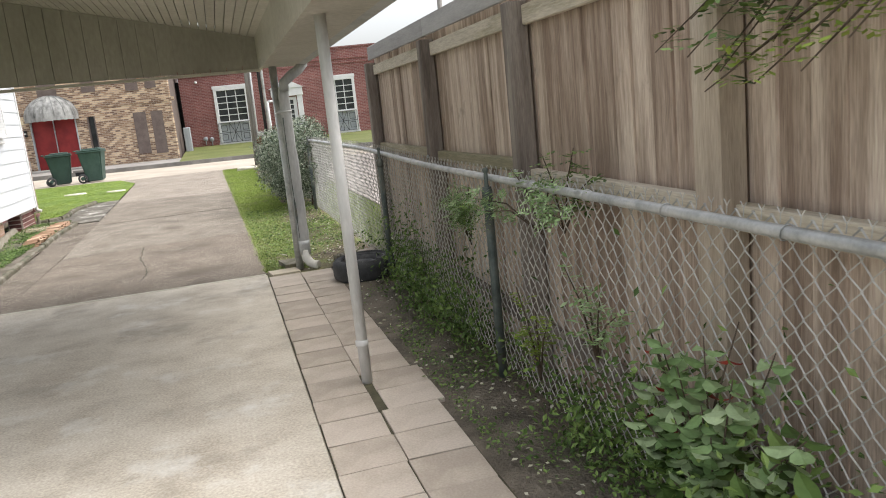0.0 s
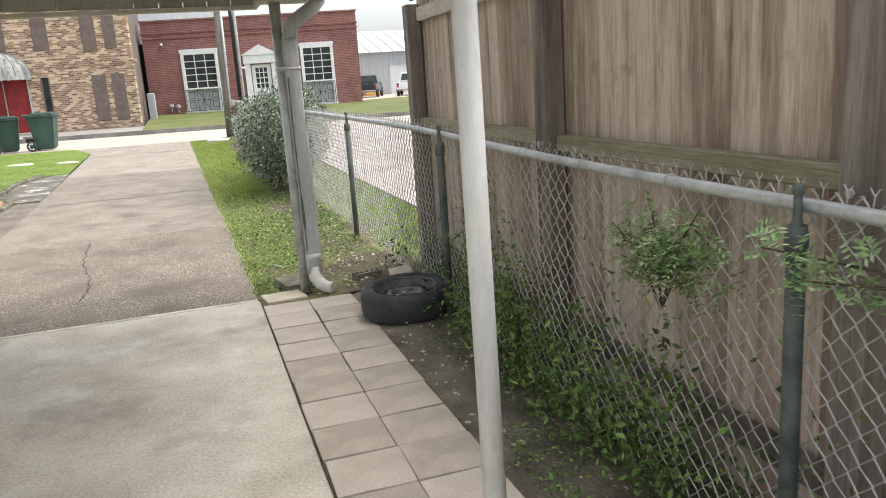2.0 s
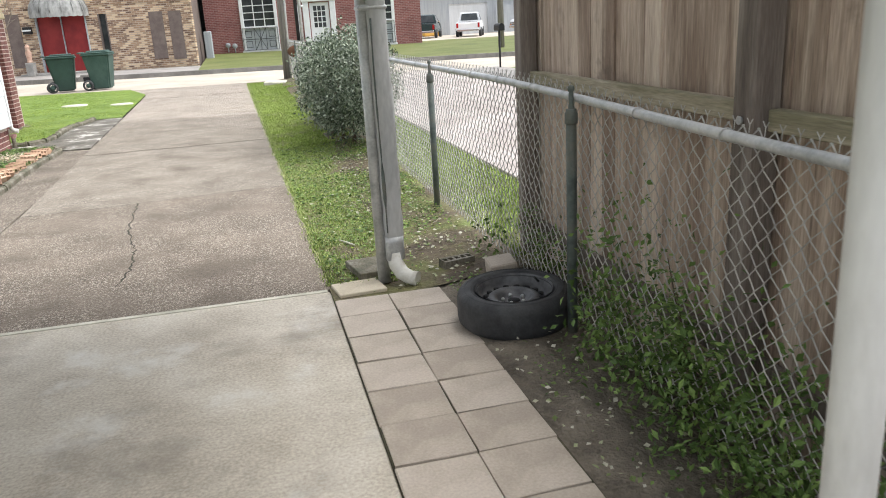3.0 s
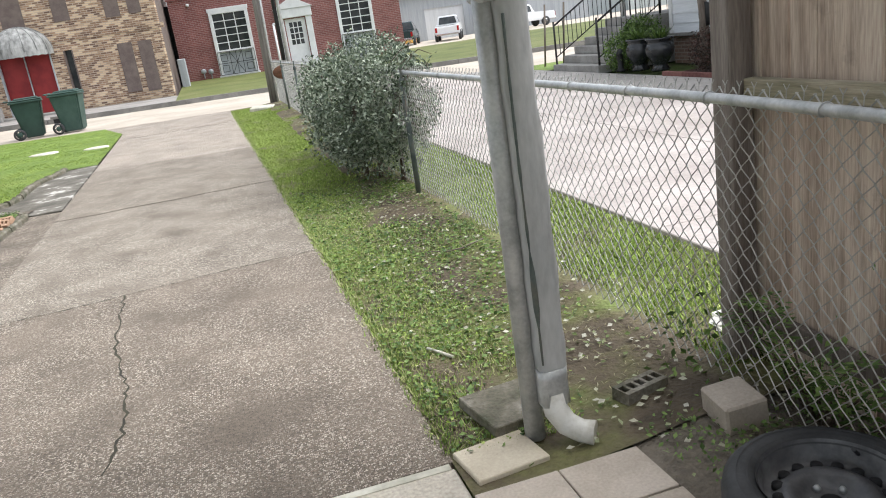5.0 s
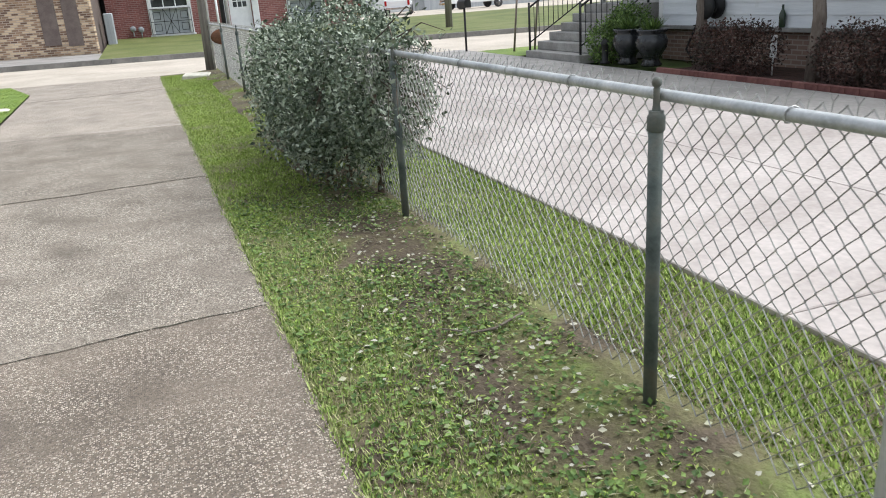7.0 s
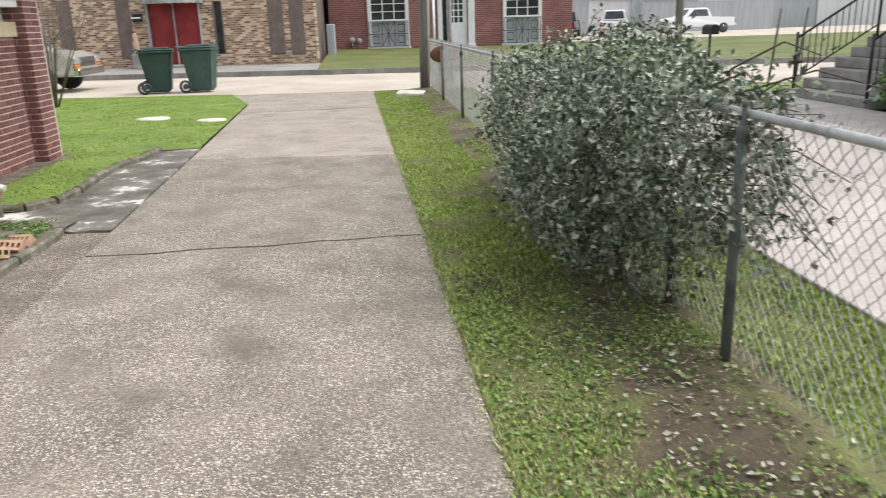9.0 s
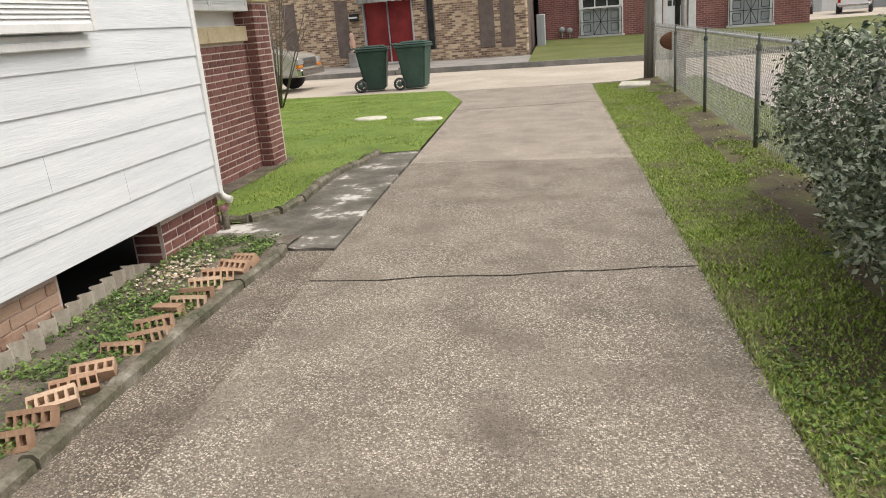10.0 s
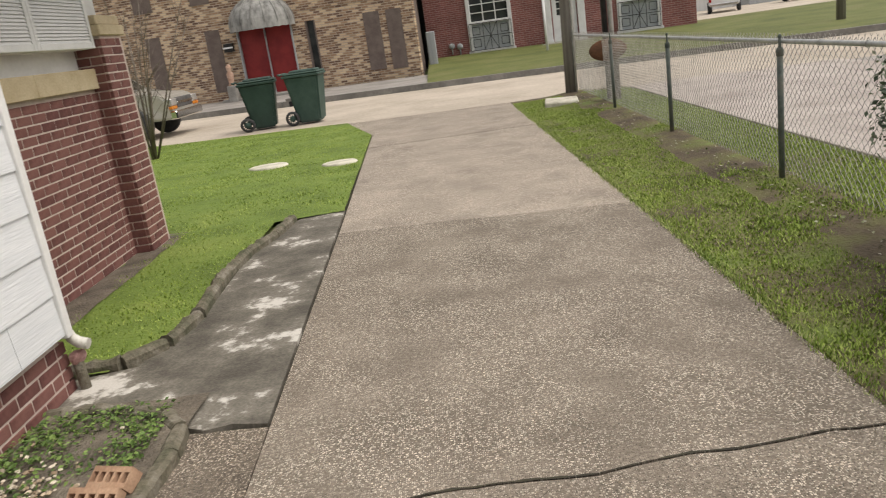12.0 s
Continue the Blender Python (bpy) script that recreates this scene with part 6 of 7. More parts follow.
part("cross_arm", tube(B(), [(-1.2, 0, 8.8), (1.2, 0, 8.8)], 0.06, 8), M["pole_wood"], up)
p2 = thing("wooden_post", "thick dark wooden post with grey pipe beside the wire fence", "post", at=pose(1.72, 25.4, 0, 0, 0, 0))
bm = B()
box(bm, -0.09, 0.09, -0.09, 0.09, -0.05, 1.05, 0.01)
part("post", bm, M["post_wood"], p2)
part("pipe", tube(B(), [(0.05, 0.12, 0), (0.05, 0.12, 6.5)], 0.045, 10), M["galv"], p2)
part("pipe", tube(B(), [(-0.05, 0.14, 0), (-0.05, 0.14, 6.5)], 0.05, 10), M["iron"], p2)
bm = lathe(B(), [(0.001, -0.02), (0.2, -0.02), (0.21, 0.0), (0.2, 0.02), (0.001, 0.02)], 22, axis="y")
o = single("rusty_disc", bm, M["rust"], "rusty brown round metal plate hung on the fence", "plate")
o.matrix_basis = pose(1.62, 25.2, 0.9) @ Matrix.Diagonal((1.5, 1, 0.85, 1))
bm = B()
box(bm, -0.3, 0.3, -0.42, 0.42, -0.05, 0.07, 0.02)
o = single("valve_cover", bm, M["joint_light"], "pale concrete valve box cover in grass by the street", "cover")
o.matrix_basis = pose(0.95, 26.35, 0.01, 0, 2, -8)

# overhead cables
wire = thing("overhead_cable", "black overhead cables crossing the sky", "cable")
part("cable", tube(B(), [(-40 + i * 6, 34 - 0.4 * i, 8.6 - 0.5 * math.sin(math.pi * i / 16)) for i in range(17)], 0.018, 5), M["cable"], wire)
part("cable", tube(B(), [(1.36, 27.75, 8.8), (3, 20, 8.0), (6, 10, 7.8), (9, -4, 8.6)], 0.016, 5), M["cable"], wire)

# ---- neighbour's white house ----
nh = thing("neighbour_house", "white sided house on a brown brick base with porch steps", "house")
NX = 9.3
bm = B()
box(bm, NX + 0.03, NX + 0.25, 2, 20.1, 0, 0.62)
part("brick_base", bm, M["base_brick_far"], nh)
for k in range(13):
    bm = B()
    za, zb = 0.62 + k * 0.2, 0.62 + (k + 1) * 0.2 + 0.01
    q = [(NX - 0.01, za), (NX - 0.01, za + 0.01), (NX + 0.006, zb), (NX + 0.2, zb), (NX + 0.2, za)]
    f = [bm.verts.new((x, 20.1, z)) for x, z in q]
    g = [bm.verts.new((x, 2, z)) for x, z in q]
    bm.faces.new(f)
    bm.faces.new(g[::-1])
    for i in range(5):
        bm.faces.new((f[i], g[i], g[(i + 1) % 5], f[(i + 1) % 5]))
    part("siding_board", bm, M["siding"], nh)
bm = B()
box(bm, NX + 0.25, 18, 19.9, 20.1, 0, 3.3)
box(bm, 17.9, 18, 2, 19.9, 0, 3.3)
box(bm, NX + 0.25, 18, 2, 2.2, 0, 3.3)
part("wall", bm, M["white"], nh)
bm = B()
box(bm, NX - 0.03, NX + 0.1, 20.05, 20.17, 0.62, 3.2, 0.01)
part("corner_trim", bm, M["white"], nh)
bm = B()
vs = [bm.verts.new(p) for p in ((NX - 0.3, 1.6, 3.2), (18.4, 1.6, 3.2), (18.4, 23.4, 3.2), (NX - 0.3, 23.4, 3.2), (13.8, 1.6, 5.2), (13.8, 23.4, 5.2))]
for q in ((0, 1, 2, 3), (0, 3, 5, 4), (1, 4, 5, 2), (0, 4, 1), (3, 2, 5)):
    bm.faces.new([vs[i] for i in q])
part("roof", bm, M["roof"], nh)
bm = B()
box(bm, NX + 0.3, 18, 20.1, 23.2, 0, 1.05)
part("porch_floor", bm, M["step_conc"], nh)
for y in (20.4, 23.0):
    part("porch_post", tube(B(), [(NX + 0.5, y, 1.05), (NX + 0.5, y, 3.2)], 0.06, 10), M["white"], nh)

steps = thing("front_steps", "grey concrete front steps with black iron railings", "steps")
for i in range(6):
    bm = B()
    box(bm, 7.75 + i * 0.29, 7.75 + 6 * 0.29 + 0.14 - (0.002 * i), 20.55 + 0.003 * i, 22.85 - 0.003 * i, i * 0.175, (i + 1) * 0.175 - 0.002, 0.01)
    part("step", bm, M["step_conc"], steps)
for y in (20.62, 22.78):
    rl = new("railing")
    rl.parent = steps
    x0, x1 = 7.82, 9.35
    zf = lambda x: 0.175 + (x - 7.75) * 0.603
    part("handrail", tube(B(), [(x0, y, zf(x0) + 0.85), (x1, y, zf(x1) + 0.85)], 0.022, 8), M["iron"], rl)
    part("bottom_rail", tube(B(), [(x0, y, zf(x0) + 0.12), (x1, y, zf(x1) + 0.12)], 0.015, 6), M["iron"], rl)
    for x in (x0, x1):
        part("newel", tube(B(), [(x, y, max(0.1, zf(x) - 0.1)), (x, y, zf(x) + 0.95)], 0.025, 8), M["iron"], rl)
    for i in range(1, 13):
        x = x0 + (x1 - x0) * i / 13
        part("baluster", tube(B(), [(x, y, zf(x) + 0.12), (x, y, zf(x) + 0.85)], 0.009, 5), M["iron"], rl)
rl = thing("porch_railing", "black iron railing round the porch", "railing")
part("handrail", tube(B(), [(9.7, 20.3, 1.95), (9.7, 20.62, 1.95)], 0.02, 6), M["iron"], rl)
part("handrail", tube(B(), [(9.7, 22.8, 1.95), (14, 23.1, 1.95)], 0.02, 6), M["iron"], rl)
for i in range(24):
    x = 9.7 + i * 0.18
    part("baluster", tube(B(), [(x, 22.8 + 0.3 * (x - 9.7) / 4.3, 1.05), (x, 22.8 + 0.3 * (x - 9.7) / 4.3, 1.95)], 0.009, 5), M["iron"], rl)

for x, y in ((8.15, 19.5), (8.2, 18.85)):
    pot = thing("urn_planter", "glossy black urn planter beside the front steps", "planter", "urns by the steps", at=pose(x, y, 0.035))
    part("urn", lathe(B(), [(0.17, 0), (0.19, 0.03), (0.14, 0.1), (0.15, 0.15), (0.26, 0.32), (0.28, 0.42), (0.24, 0.52), (0.22, 0.56), (0.27, 0.6), (0.27, 0.63), (0.22, 0.63), (0.2, 0.58), (0.001, 0.56)], 24), M["glaze"], pot)
for x, y, sd in ((8.15, 19.5, 91), (8.2, 18.85, 92)):
    rr = random.Random(sd)
    vs_, fs_ = [], []
    for _ in range(160):
        a, L_ = rr.uniform(0, 6.283), rr.uniform(0.15, 0.42)
        e = Vector((math.cos(a), math.sin(a), rr.uniform(0.3, 1.6))).normalized() * L_
        w_ = Vector((-math.sin(a), math.cos(a), 0)) * 0.012
        b0 = len(vs_)
        c0 = Vector((x + rr.uniform(-.08, .08), y + rr.uniform(-.08, .08), 0.6))
        vs_ += [c0 - w_, c0 + w_, c0 + e * 0.6 + w_, c0 + e, c0 + e * 0.6 - w_]
        fs_.append((b0, b0 + 1, b0 + 2, b0 + 3, b0 + 4))
    fern = thing("potted_fern", "thin-leaved green plant growing in a black urn", "plant", "plants in the urns")
    soup("leaves", vs_, fs_, M["leaf"], fern)
bottle = lathe(B(), [(0.045, 0), (0.05, 0.02), (0.05, 0.2), (0.02, 0.27), (0.018, 0.34), (0.001, 0.34)], 12)
M["bottle"] = mat("dark_green_glass", [(0.015, 0.03, 0.015), (0.03, 0.05, 0.025)], scale=4, rough=0.15, bump=0, spec=0.5)
o = single("bottle", bottle, M["bottle"], "dark green bottle standing on the brick ledge", "bottle")
o.matrix_basis = pose(NX - 0.06, 16.95, 0.64)
bm = B()
box(bm, NX - 0.13, NX + 0.03, 2, 20.1, 0.575, 0.635, 0.006)
part("ledge", bm, M["kerb_far"], nh, "grey-brown brick ledge")
hyd = thing("fire_hydrant", "small black hydrant ornament by the urns", "ornament", at=pose(7.95, 19.95, 0.035))
part("body", lathe(B(), [(0.09, 0), (0.09, 0.04), (0.06, 0.05), (0.06, 0.32), (0.08, 0.34), (0.07, 0.4), (0.03, 0.45), (0.001, 0.46)], 14), M["iron"], hyd)

reel = thing("hose_reel", "black hose reel hung on the white siding", "hose reel", at=pose(NX - 0.02, 18.5, 0.98))
part("reel", lathe(B(), [(0.05, -0.28), (0.22, -0.28), (0.22, -0.24), (0.1, -0.22), (0.1, -0.08), (0.22, -0.06), (0.22, -0.02), (0.05, -0.02)], 20, axis="x"), M["iron"], reel)
part("hose", tube(B(), [(-0.15, 0.15 * math.cos(t / 3), 0.15 * math.sin(t / 3)) for t in range(20)] + [(-0.12, 0.5, -0.5), (-0.12, 0.65, -0.75), (-0.12, 0.5, -0.9), (-0.12, 0.3, -0.8)], 0.02, 6), M["cable"], reel)

mb = thing("letter_box", "black letter box on a slim post by the street", "letter box", at=pose(7.6, 25.95, 0))
part("post", tube(B(), [(0, 0, -0.1), (0, 0, 1.12)], 0.03, 8), M["iron"], mb)
bm = B()
pr = [(-0.09, 1.1), (0.09, 1.1), (0.09, 1.22)] + [(0.09 * math.cos(a * math.pi / 8), 1.22 + 0.09 * math.sin(a * math.pi / 8)) for a in range(1, 8)] + [(-0.09, 1.22)]
f = [bm.verts.new((x, -0.24, z)) for x, z in pr]
g = [bm.verts.new((x, 0.24, z)) for x, z in pr]
bm.faces.new(f)
bm.faces.new(g[::-1])
for i in range(len(pr)):
    bm.faces.new((f[i], g[i], g[(i + 1) % len(pr)], f[(i + 1) % len(pr)]))
part("box", bm, M["iron"], mb)

sg = thing("garden_sign", "small blank white sign on a stake in the bed", "sign", at=pose(8.5, 16.3, 0.0, 0, 0, 70))
part("stake", tube(B(), [(0, 0, -0.05), (0, 0, 0.55)], 0.012, 6), M["white"], sg)
bm = B()
box(bm, -0.09, 0.09, -0.012, 0.012, 0.28, 0.6, 0.004)
part("board", bm, M["white"], sg)
edging = tagged(new("brick_edging"), "low reddish brick edging along the mulch bed", "edging", "", "structure")
ED = brick_mesh("brick", 0.2, 0.1, 0.1, M["brick"])
for i in range(60):
    place(ED, "brick", edging, 7.73 + 0.0 * i, 5.6 + i * 0.208, 0.06, 0, 0, 90)
sheet("mulch_bed", 7.72, 9.3, 3, 18.2, 0.2, 0.03, 0.03, M["mulch"], "red-brown mulch bed along the white house", "bed")
pole3 = thing("street_pole", "slim grey pole at the far street corner", "pole", at=pose(11.2, 36.5, 0.1))
part("shaft", tube(B(), [(0, 0, -0.1), (0, 0, 8)], [0.14, 0.11], 12), M["pole_wood"], pole3)
for x, y in ((8.3, 24.6), (8.7, 24.3)):
    st = thing("garden_stake", "thin weathered wooden stake in the corner lawn", "stake", at=pose(x, y, 0, 3, 4, 0))
    part("stick", tube(B(), [(0, 0, -0.05), (0, 0, 1.6)], 0.025, 6), M["bark"], st)


# ---- plants ----
def leaf_soup(n, sampler, size, seed, flat=0.0, aspect=0.5):
    """n small four-cornered leaves, folded along the middle, at points from sampler(r)."""
    r = random.Random(seed)
    vs, fs = [], []
    for _ in range(n):
        p = sampler(r)
        if p is None:
            continue
        s = size * r.uniform(0.6, 1.3)
        d = Vector((r.gauss(0, 1), r.gauss(0, 1), r.gauss(0, 1) * (1 - flat))).normalized()
        u = Vector((r.gauss(0, 0.5), r.gauss(0, 0.5), 1.0 if flat else r.gauss(0.5, 0.6)))
        w = d.cross(u)
        if w.length < 1e-3:
            continue
        w.normalize()
        nrm = w.cross(d).normalized()
        p = Vector(p)
        b = len(vs)
        vs += [p, p + d * s * 0.5 + w * s * aspect * 0.5 + nrm * s * 0.08, p + d * s, p + d * s * 0.5 - w * s * aspect * 0.5 + nrm * s * 0.08]
        fs += [(b, b + 1, b + 2), (b, b + 2, b + 3)]
    return vs, fs


def blades(n, sampler, h, wdt, seed):
    r = random.Random(seed)
    vs, fs = [], []
    for _ in range(n):
        q = sampler(r)
        if q is None:
            continue
        x, y, z, k = q
        a = r.uniform(0, 6.283)
        hh = h * k * r.uniform(0.5, 1.3)
        lean = r.uniform(0.2, 1.1) * hh
        w = wdt * r.uniform(0.6, 1.4)
        c, s = math.cos(a), math.sin(a)
        b = len(vs)
        vs += [(x - s * w, y + c * w, z), (x + s * w, y - c * w, z), (x + c * lean, y + s * lean, z + hh)]
        fs.append((b, b + 1, b + 2))
    return vs, fs


def bare(x, y):
    return noise.noise((x * 1.1, y * 0.8, 9.0)) + 0.45 * noise.noise((x * 3.3, y * 3.1, 2.0))


def verge_pt(y0, y1):
    def f(r):
        y = r.uniform(y0, y1)
        x = r.uniform(drive_r(y) + 0.005, 2.43)
        m = bare(x, y)
        bias = 0.12 if x < 0.95 else (-0.3 if x < 1.6 else 0.35)
        if y > 12.5:
            lim = 1.1 + 0.07 * noise.noise((0, y * 1.3, 4))
            bias = 0.75 if x < lim else (-0.42 if x < 1.58 else 0.4)
        if m + bias < r.uniform(-0.25, 0.1):
            return None
        return x, y, -0.005 + lift(x, y), 1.0 if x < 1.6 else 0.8
    return f


def edge_pt(r):
    y = r.uniform(7.8, 27)
    return drive_r(y) + r.gauss(0.012, 0.02), y, -0.005, 1.1


v_, f_ = blades(120000, verge_pt(7.75, 12.5), 0.024, 0.0034, 1)
soup("verge_grass", v_, f_, M["grass"], None, "short clipped grass and weeds on the verge", "grass")
v_, f_ = blades(200000, verge_pt(12.5, 27.5), 0.021, 0.0065, 2)
soup("verge_grass", v_, f_, M["lawn"], None, "short bright grass along the driveway", "grass")
v_, f_ = blades(9000, edge_pt, 0.028, 0.004, 3)
soup("edge_grass", v_, f_, M["grass"], None, "ragged grass overhanging the driveway edge", "grass")


def strip_pt(r):
    y = r.uniform(7.8, 27.0)
    x = r.uniform(1.62, 2.43)
    return x, y, -0.005 + lift(x, y), 1.0


v_, f_ = blades(75000, strip_pt, 0.03, 0.006, 12)
soup("strip_grass", v_, f_, M["lawn"], None, "fresh green grass strip behind the wire fence", "grass")


def clip_pt(r):
    y = r.uniform(7.8, 13.0)
    x = r.uniform(drive_r(y) + 0.05, 1.5)
    return x, y, r.uniform(0.008, 0.02) + lift(x, y)


def lawn_pt(r):
    y = r.uniform(16.2, 29.0)
    x = r.uniform(-8.5, lawn_edge(min(y, 28.1)))
    if y > near_edge(x) - 0.05 or (x < -3.98 + 0.08 * noise.noise((0, y * 3, 1)) and y < 19.5):
        return None
    return x, y, 0.015, 1.0


v_, f_ = blades(110000, lawn_pt, 0.02, 0.005, 4)
soup("lawn_grass", v_, f_, M["lawn"], None, "mown green lawn grass", "grass")


def weed_pt(r):
    y = r.uniform(7.75, 13.5)
    x = r.uniform(drive_r(y) + 0.02, 1.5)
    if bare(x, y) + 0.15 < r.uniform(-0.2, 0.2):
        return None
    return x, y, r.uniform(0.0, 0.025) + lift(x, y)


v_, f_ = leaf_soup(9000, weed_pt, 0.028, 5, flat=0.75, aspect=0.7)
soup("clover_weeds", v_, f_, M["leaf"], None, "small broad-leaved weeds in the verge", "weeds")


v_, f_ = leaf_soup(7000, weed_pt, 0.021, 15, flat=0.6, aspect=0.45)
soup("bright_weeds", v_, f_, M["lawn"], None, "bright yellow-green weed tufts in the verge", "weeds")


def litter_pt(r):
    k = r.random()
    if k < 0.45:
        x, y = r.gauss(1.15, 0.3), r.uniform(7.6, 13.0)
        x = max(x, drive_r(y) + 0.03)
    elif k < 0.65:
        x, y = r.gauss(1.3, 0.1), r.uniform(13.0, 27.0)
    else:
        x, y = r.uniform(1.06, 1.72), r.uniform(1.0, 7.6)
    return x, y, 0.014 + lift(x, y)


v_, f_ = leaf_soup(2300, litter_pt, 0.03, 6, flat=0.85, aspect=0.65)
soup("leaf_litter", v_, f_, M["litter"], None, "pale fallen leaf clippings on soil", "litter")


v_, f_ = leaf_soup(2600, clip_pt, 0.035, 13, flat=0.9, aspect=0.12)
soup("dry_clippings", v_, f_, M["straw"], None, "dry pale grass clippings strewn on the verge", "clippings")


def fence_weed_pt(r):
    u = r.random()
    y = r.uniform(4.3, 7.4) if u < 0.5 else (r.uniform(0.4, 3.0) if u < 0.8 else r.uniform(0.4, 8.0))
    k = 0.5 + 0.5 * noise.noise((y * 0.9, 0, 3)) + (0.55 if 3.1 < y < 6.9 else 0.0) + (0.7 if y < 2.6 else 0.0)
    x = r.gauss(1.5, 0.1)
    if x < 1.22 or (6.4 < y < 7.6 and x < 1.62):
        return None
    return x, y, abs(r.gauss(0, 0.1 + 0.15 * k)) + lift(x, y)


v_, f_ = leaf_soup(11000, fence_weed_pt, 0.036, 7, aspect=0.5)
soup("fence_weeds", v_, f_, M["leaf"], None, "leafy weeds grown through the wire fence", "weeds")


def soil_weed_pt(r):
    y = r.uniform(0.5, 7.6)
    x = r.uniform(1.1, 1.75)
    if noise.noise((x * 2.2, y * 1.6, 5)) + 0.5 * (x - 1.3) < r.uniform(0.0, 0.25) or (x - 1.27) ** 2 + (y - 6.86) ** 2 < 0.1:
        return None
    return x, y, r.uniform(0, 0.03) + lift(x, y)


v_, f_ = leaf_soup(9500, soil_weed_pt, 0.022, 8, flat=0.6, aspect=0.6)
soup("ground_weeds", v_, f_, M["leaf"], None, "low green weeds on the dark soil strip", "weeds")


def bed_pt(r):
    y = r.uniform(9.0, 15.6)
    x = r.uniform(-3.35, -2.66)
    if noise.noise((x * 3, y * 2, 8)) < r.uniform(-0.55, 0.05) or (12.3 < y < 13.1 and x < -2.85 and r.random() < 0.8) or ((x + 3.1) ** 2 / 0.05 + (y - 14.72) ** 2 / 0.2 < 1 and r.random() < 0.8):
        return None
    return x, y, r.uniform(0.01, 0.06)


v_, f_ = leaf_soup(36000, bed_pt, 0.026, 9, flat=0.6, aspect=0.6)
soup("bed_weeds", v_, f_, M["leaf"], None, "green ground-cover weeds in the brick-edged bed", "weeds")


# big grey-green shrub by the fence
LUMPS = [(1.35, 13.1, 0.95, 0.55, 0.7, 0.5), (1.3, 14.2, 0.9, 0.58, 0.9, 0.55), (1.35, 15.2, 0.8, 0.5, 0.7, 0.5), (1.5, 12.6, 0.85, 0.42, 0.5, 0.5), (1.2, 13.5, 0.6, 0.5, 0.8, 0.42), (1.6, 13.8, 1.1, 0.4, 0.8, 0.42), (1.4, 12.95, 0.42, 0.42, 0.55, 0.38), (1.35, 13.9, 0.4, 0.45, 0.8, 0.36), (1.5, 16.1, 0.85, 0.38, 0.6, 0.45), (1.45, 15.0, 0.45, 0.4, 0.8, 0.38), (1.3, 13.3, 0.35, 0.4, 0.7, 0.32), (1.35, 14.5, 0.35, 0.38, 0.7, 0.32)]


def shrub_pt(r):
    cx, cy, cz, a, b, c = LUMPS[r.randrange(len(LUMPS))]
    d = Vector((r.gauss(0, 1), r.gauss(0, 1), r.gauss(0, 1))).normalized()
    k = r.uniform(0.55, 1.0) ** 0.5
    k *= 1 + 0.16 * noise.noise((d.x * 3 + cx, d.y * 3 + cy, d.z * 3)) + 0.06 * r.gauss(0, 1)
    p = Vector((cx + a * d.x * k, cy + b * d.y * k, cz + c * d.z * k))
    if p.z < 0.14 or (p.z < 0.55 and r.random() > (p.z - 0.05) / 0.5) or noise.noise(p * 3.4) < -0.33:
        return None
    return p


bush = thing("shrub", "dense grey-green shrub grown through the wire fence", "shrub")
for i, (x, y) in enumerate(((1.35, 13.2), (1.3, 13.9), (1.4, 14.8), (1.5, 12.8), (1.25, 13.5))):
    bm = tube(B(), [(x, y, -0.03), (x + 0.04, y + 0.08, 0.3), (x - 0.05, y + 0.03, 0.6), (x + 0.08, y - 0.1, 1.0)], [0.03, 0.024, 0.018, 0.008], 7)
    part("stem", bm, M["twig"], bush)
v_, f_ = leaf_soup(54000, shrub_pt, 0.04, 10, aspect=0.55)
soup("crown", v_, f_, M["bush_leaf"], bush)
r = random.Random(21)
tips = []
for i in range(46):
    q = shrub_pt(r)
    if q is None:
        continue
    out = Vector((r.uniform(-0.3, 0.3), r.uniform(-0.7, 0.3), r.uniform(-0.1, 0.45))) * 0.5
    pts = [q, q + out * 0.5 + Vector((0, 0, 0.04)), q + out]
    bm = tube(B(), pts, [0.004, 0.003, 0.0015], 4)
    part("twig", bm, M["twig"], bush)
    tips.append((q, out))
for i in range(24):
    q = Vector((1.52 + r.uniform(-.1, .1), 12.3 + r.uniform(-.1, .2), r.uniform(0.5, 1.3)))
    out = Vector((r.uniform(-0.1, 0.15), r.uniform(-0.9, -0.3), r.uniform(-0.35, 0.25)))
    bm = tube(B(), [q, q + out * 0.5 + Vector((0.05, 0, 0.08)), q + out], [0.005, 0.004, 0.002], 4)
    part("twig", bm, M["twig"], bush)
    tips.append((q, out))


def tip_pt(r_):
    q, out = tips[r_.randrange(len(tips))]
    return q + out * r_.uniform(0.1, 1.0) + Vector((r_.gauss(0, 0.02), r_.gauss(0, 0.02), r_.gauss(0, 0.02)))


v_, f_ = leaf_soup(1400, tip_pt, 0.042, 22, aspect=0.55)
soup("loose_leaves", v_, f_, M["bush_leaf"], bush)


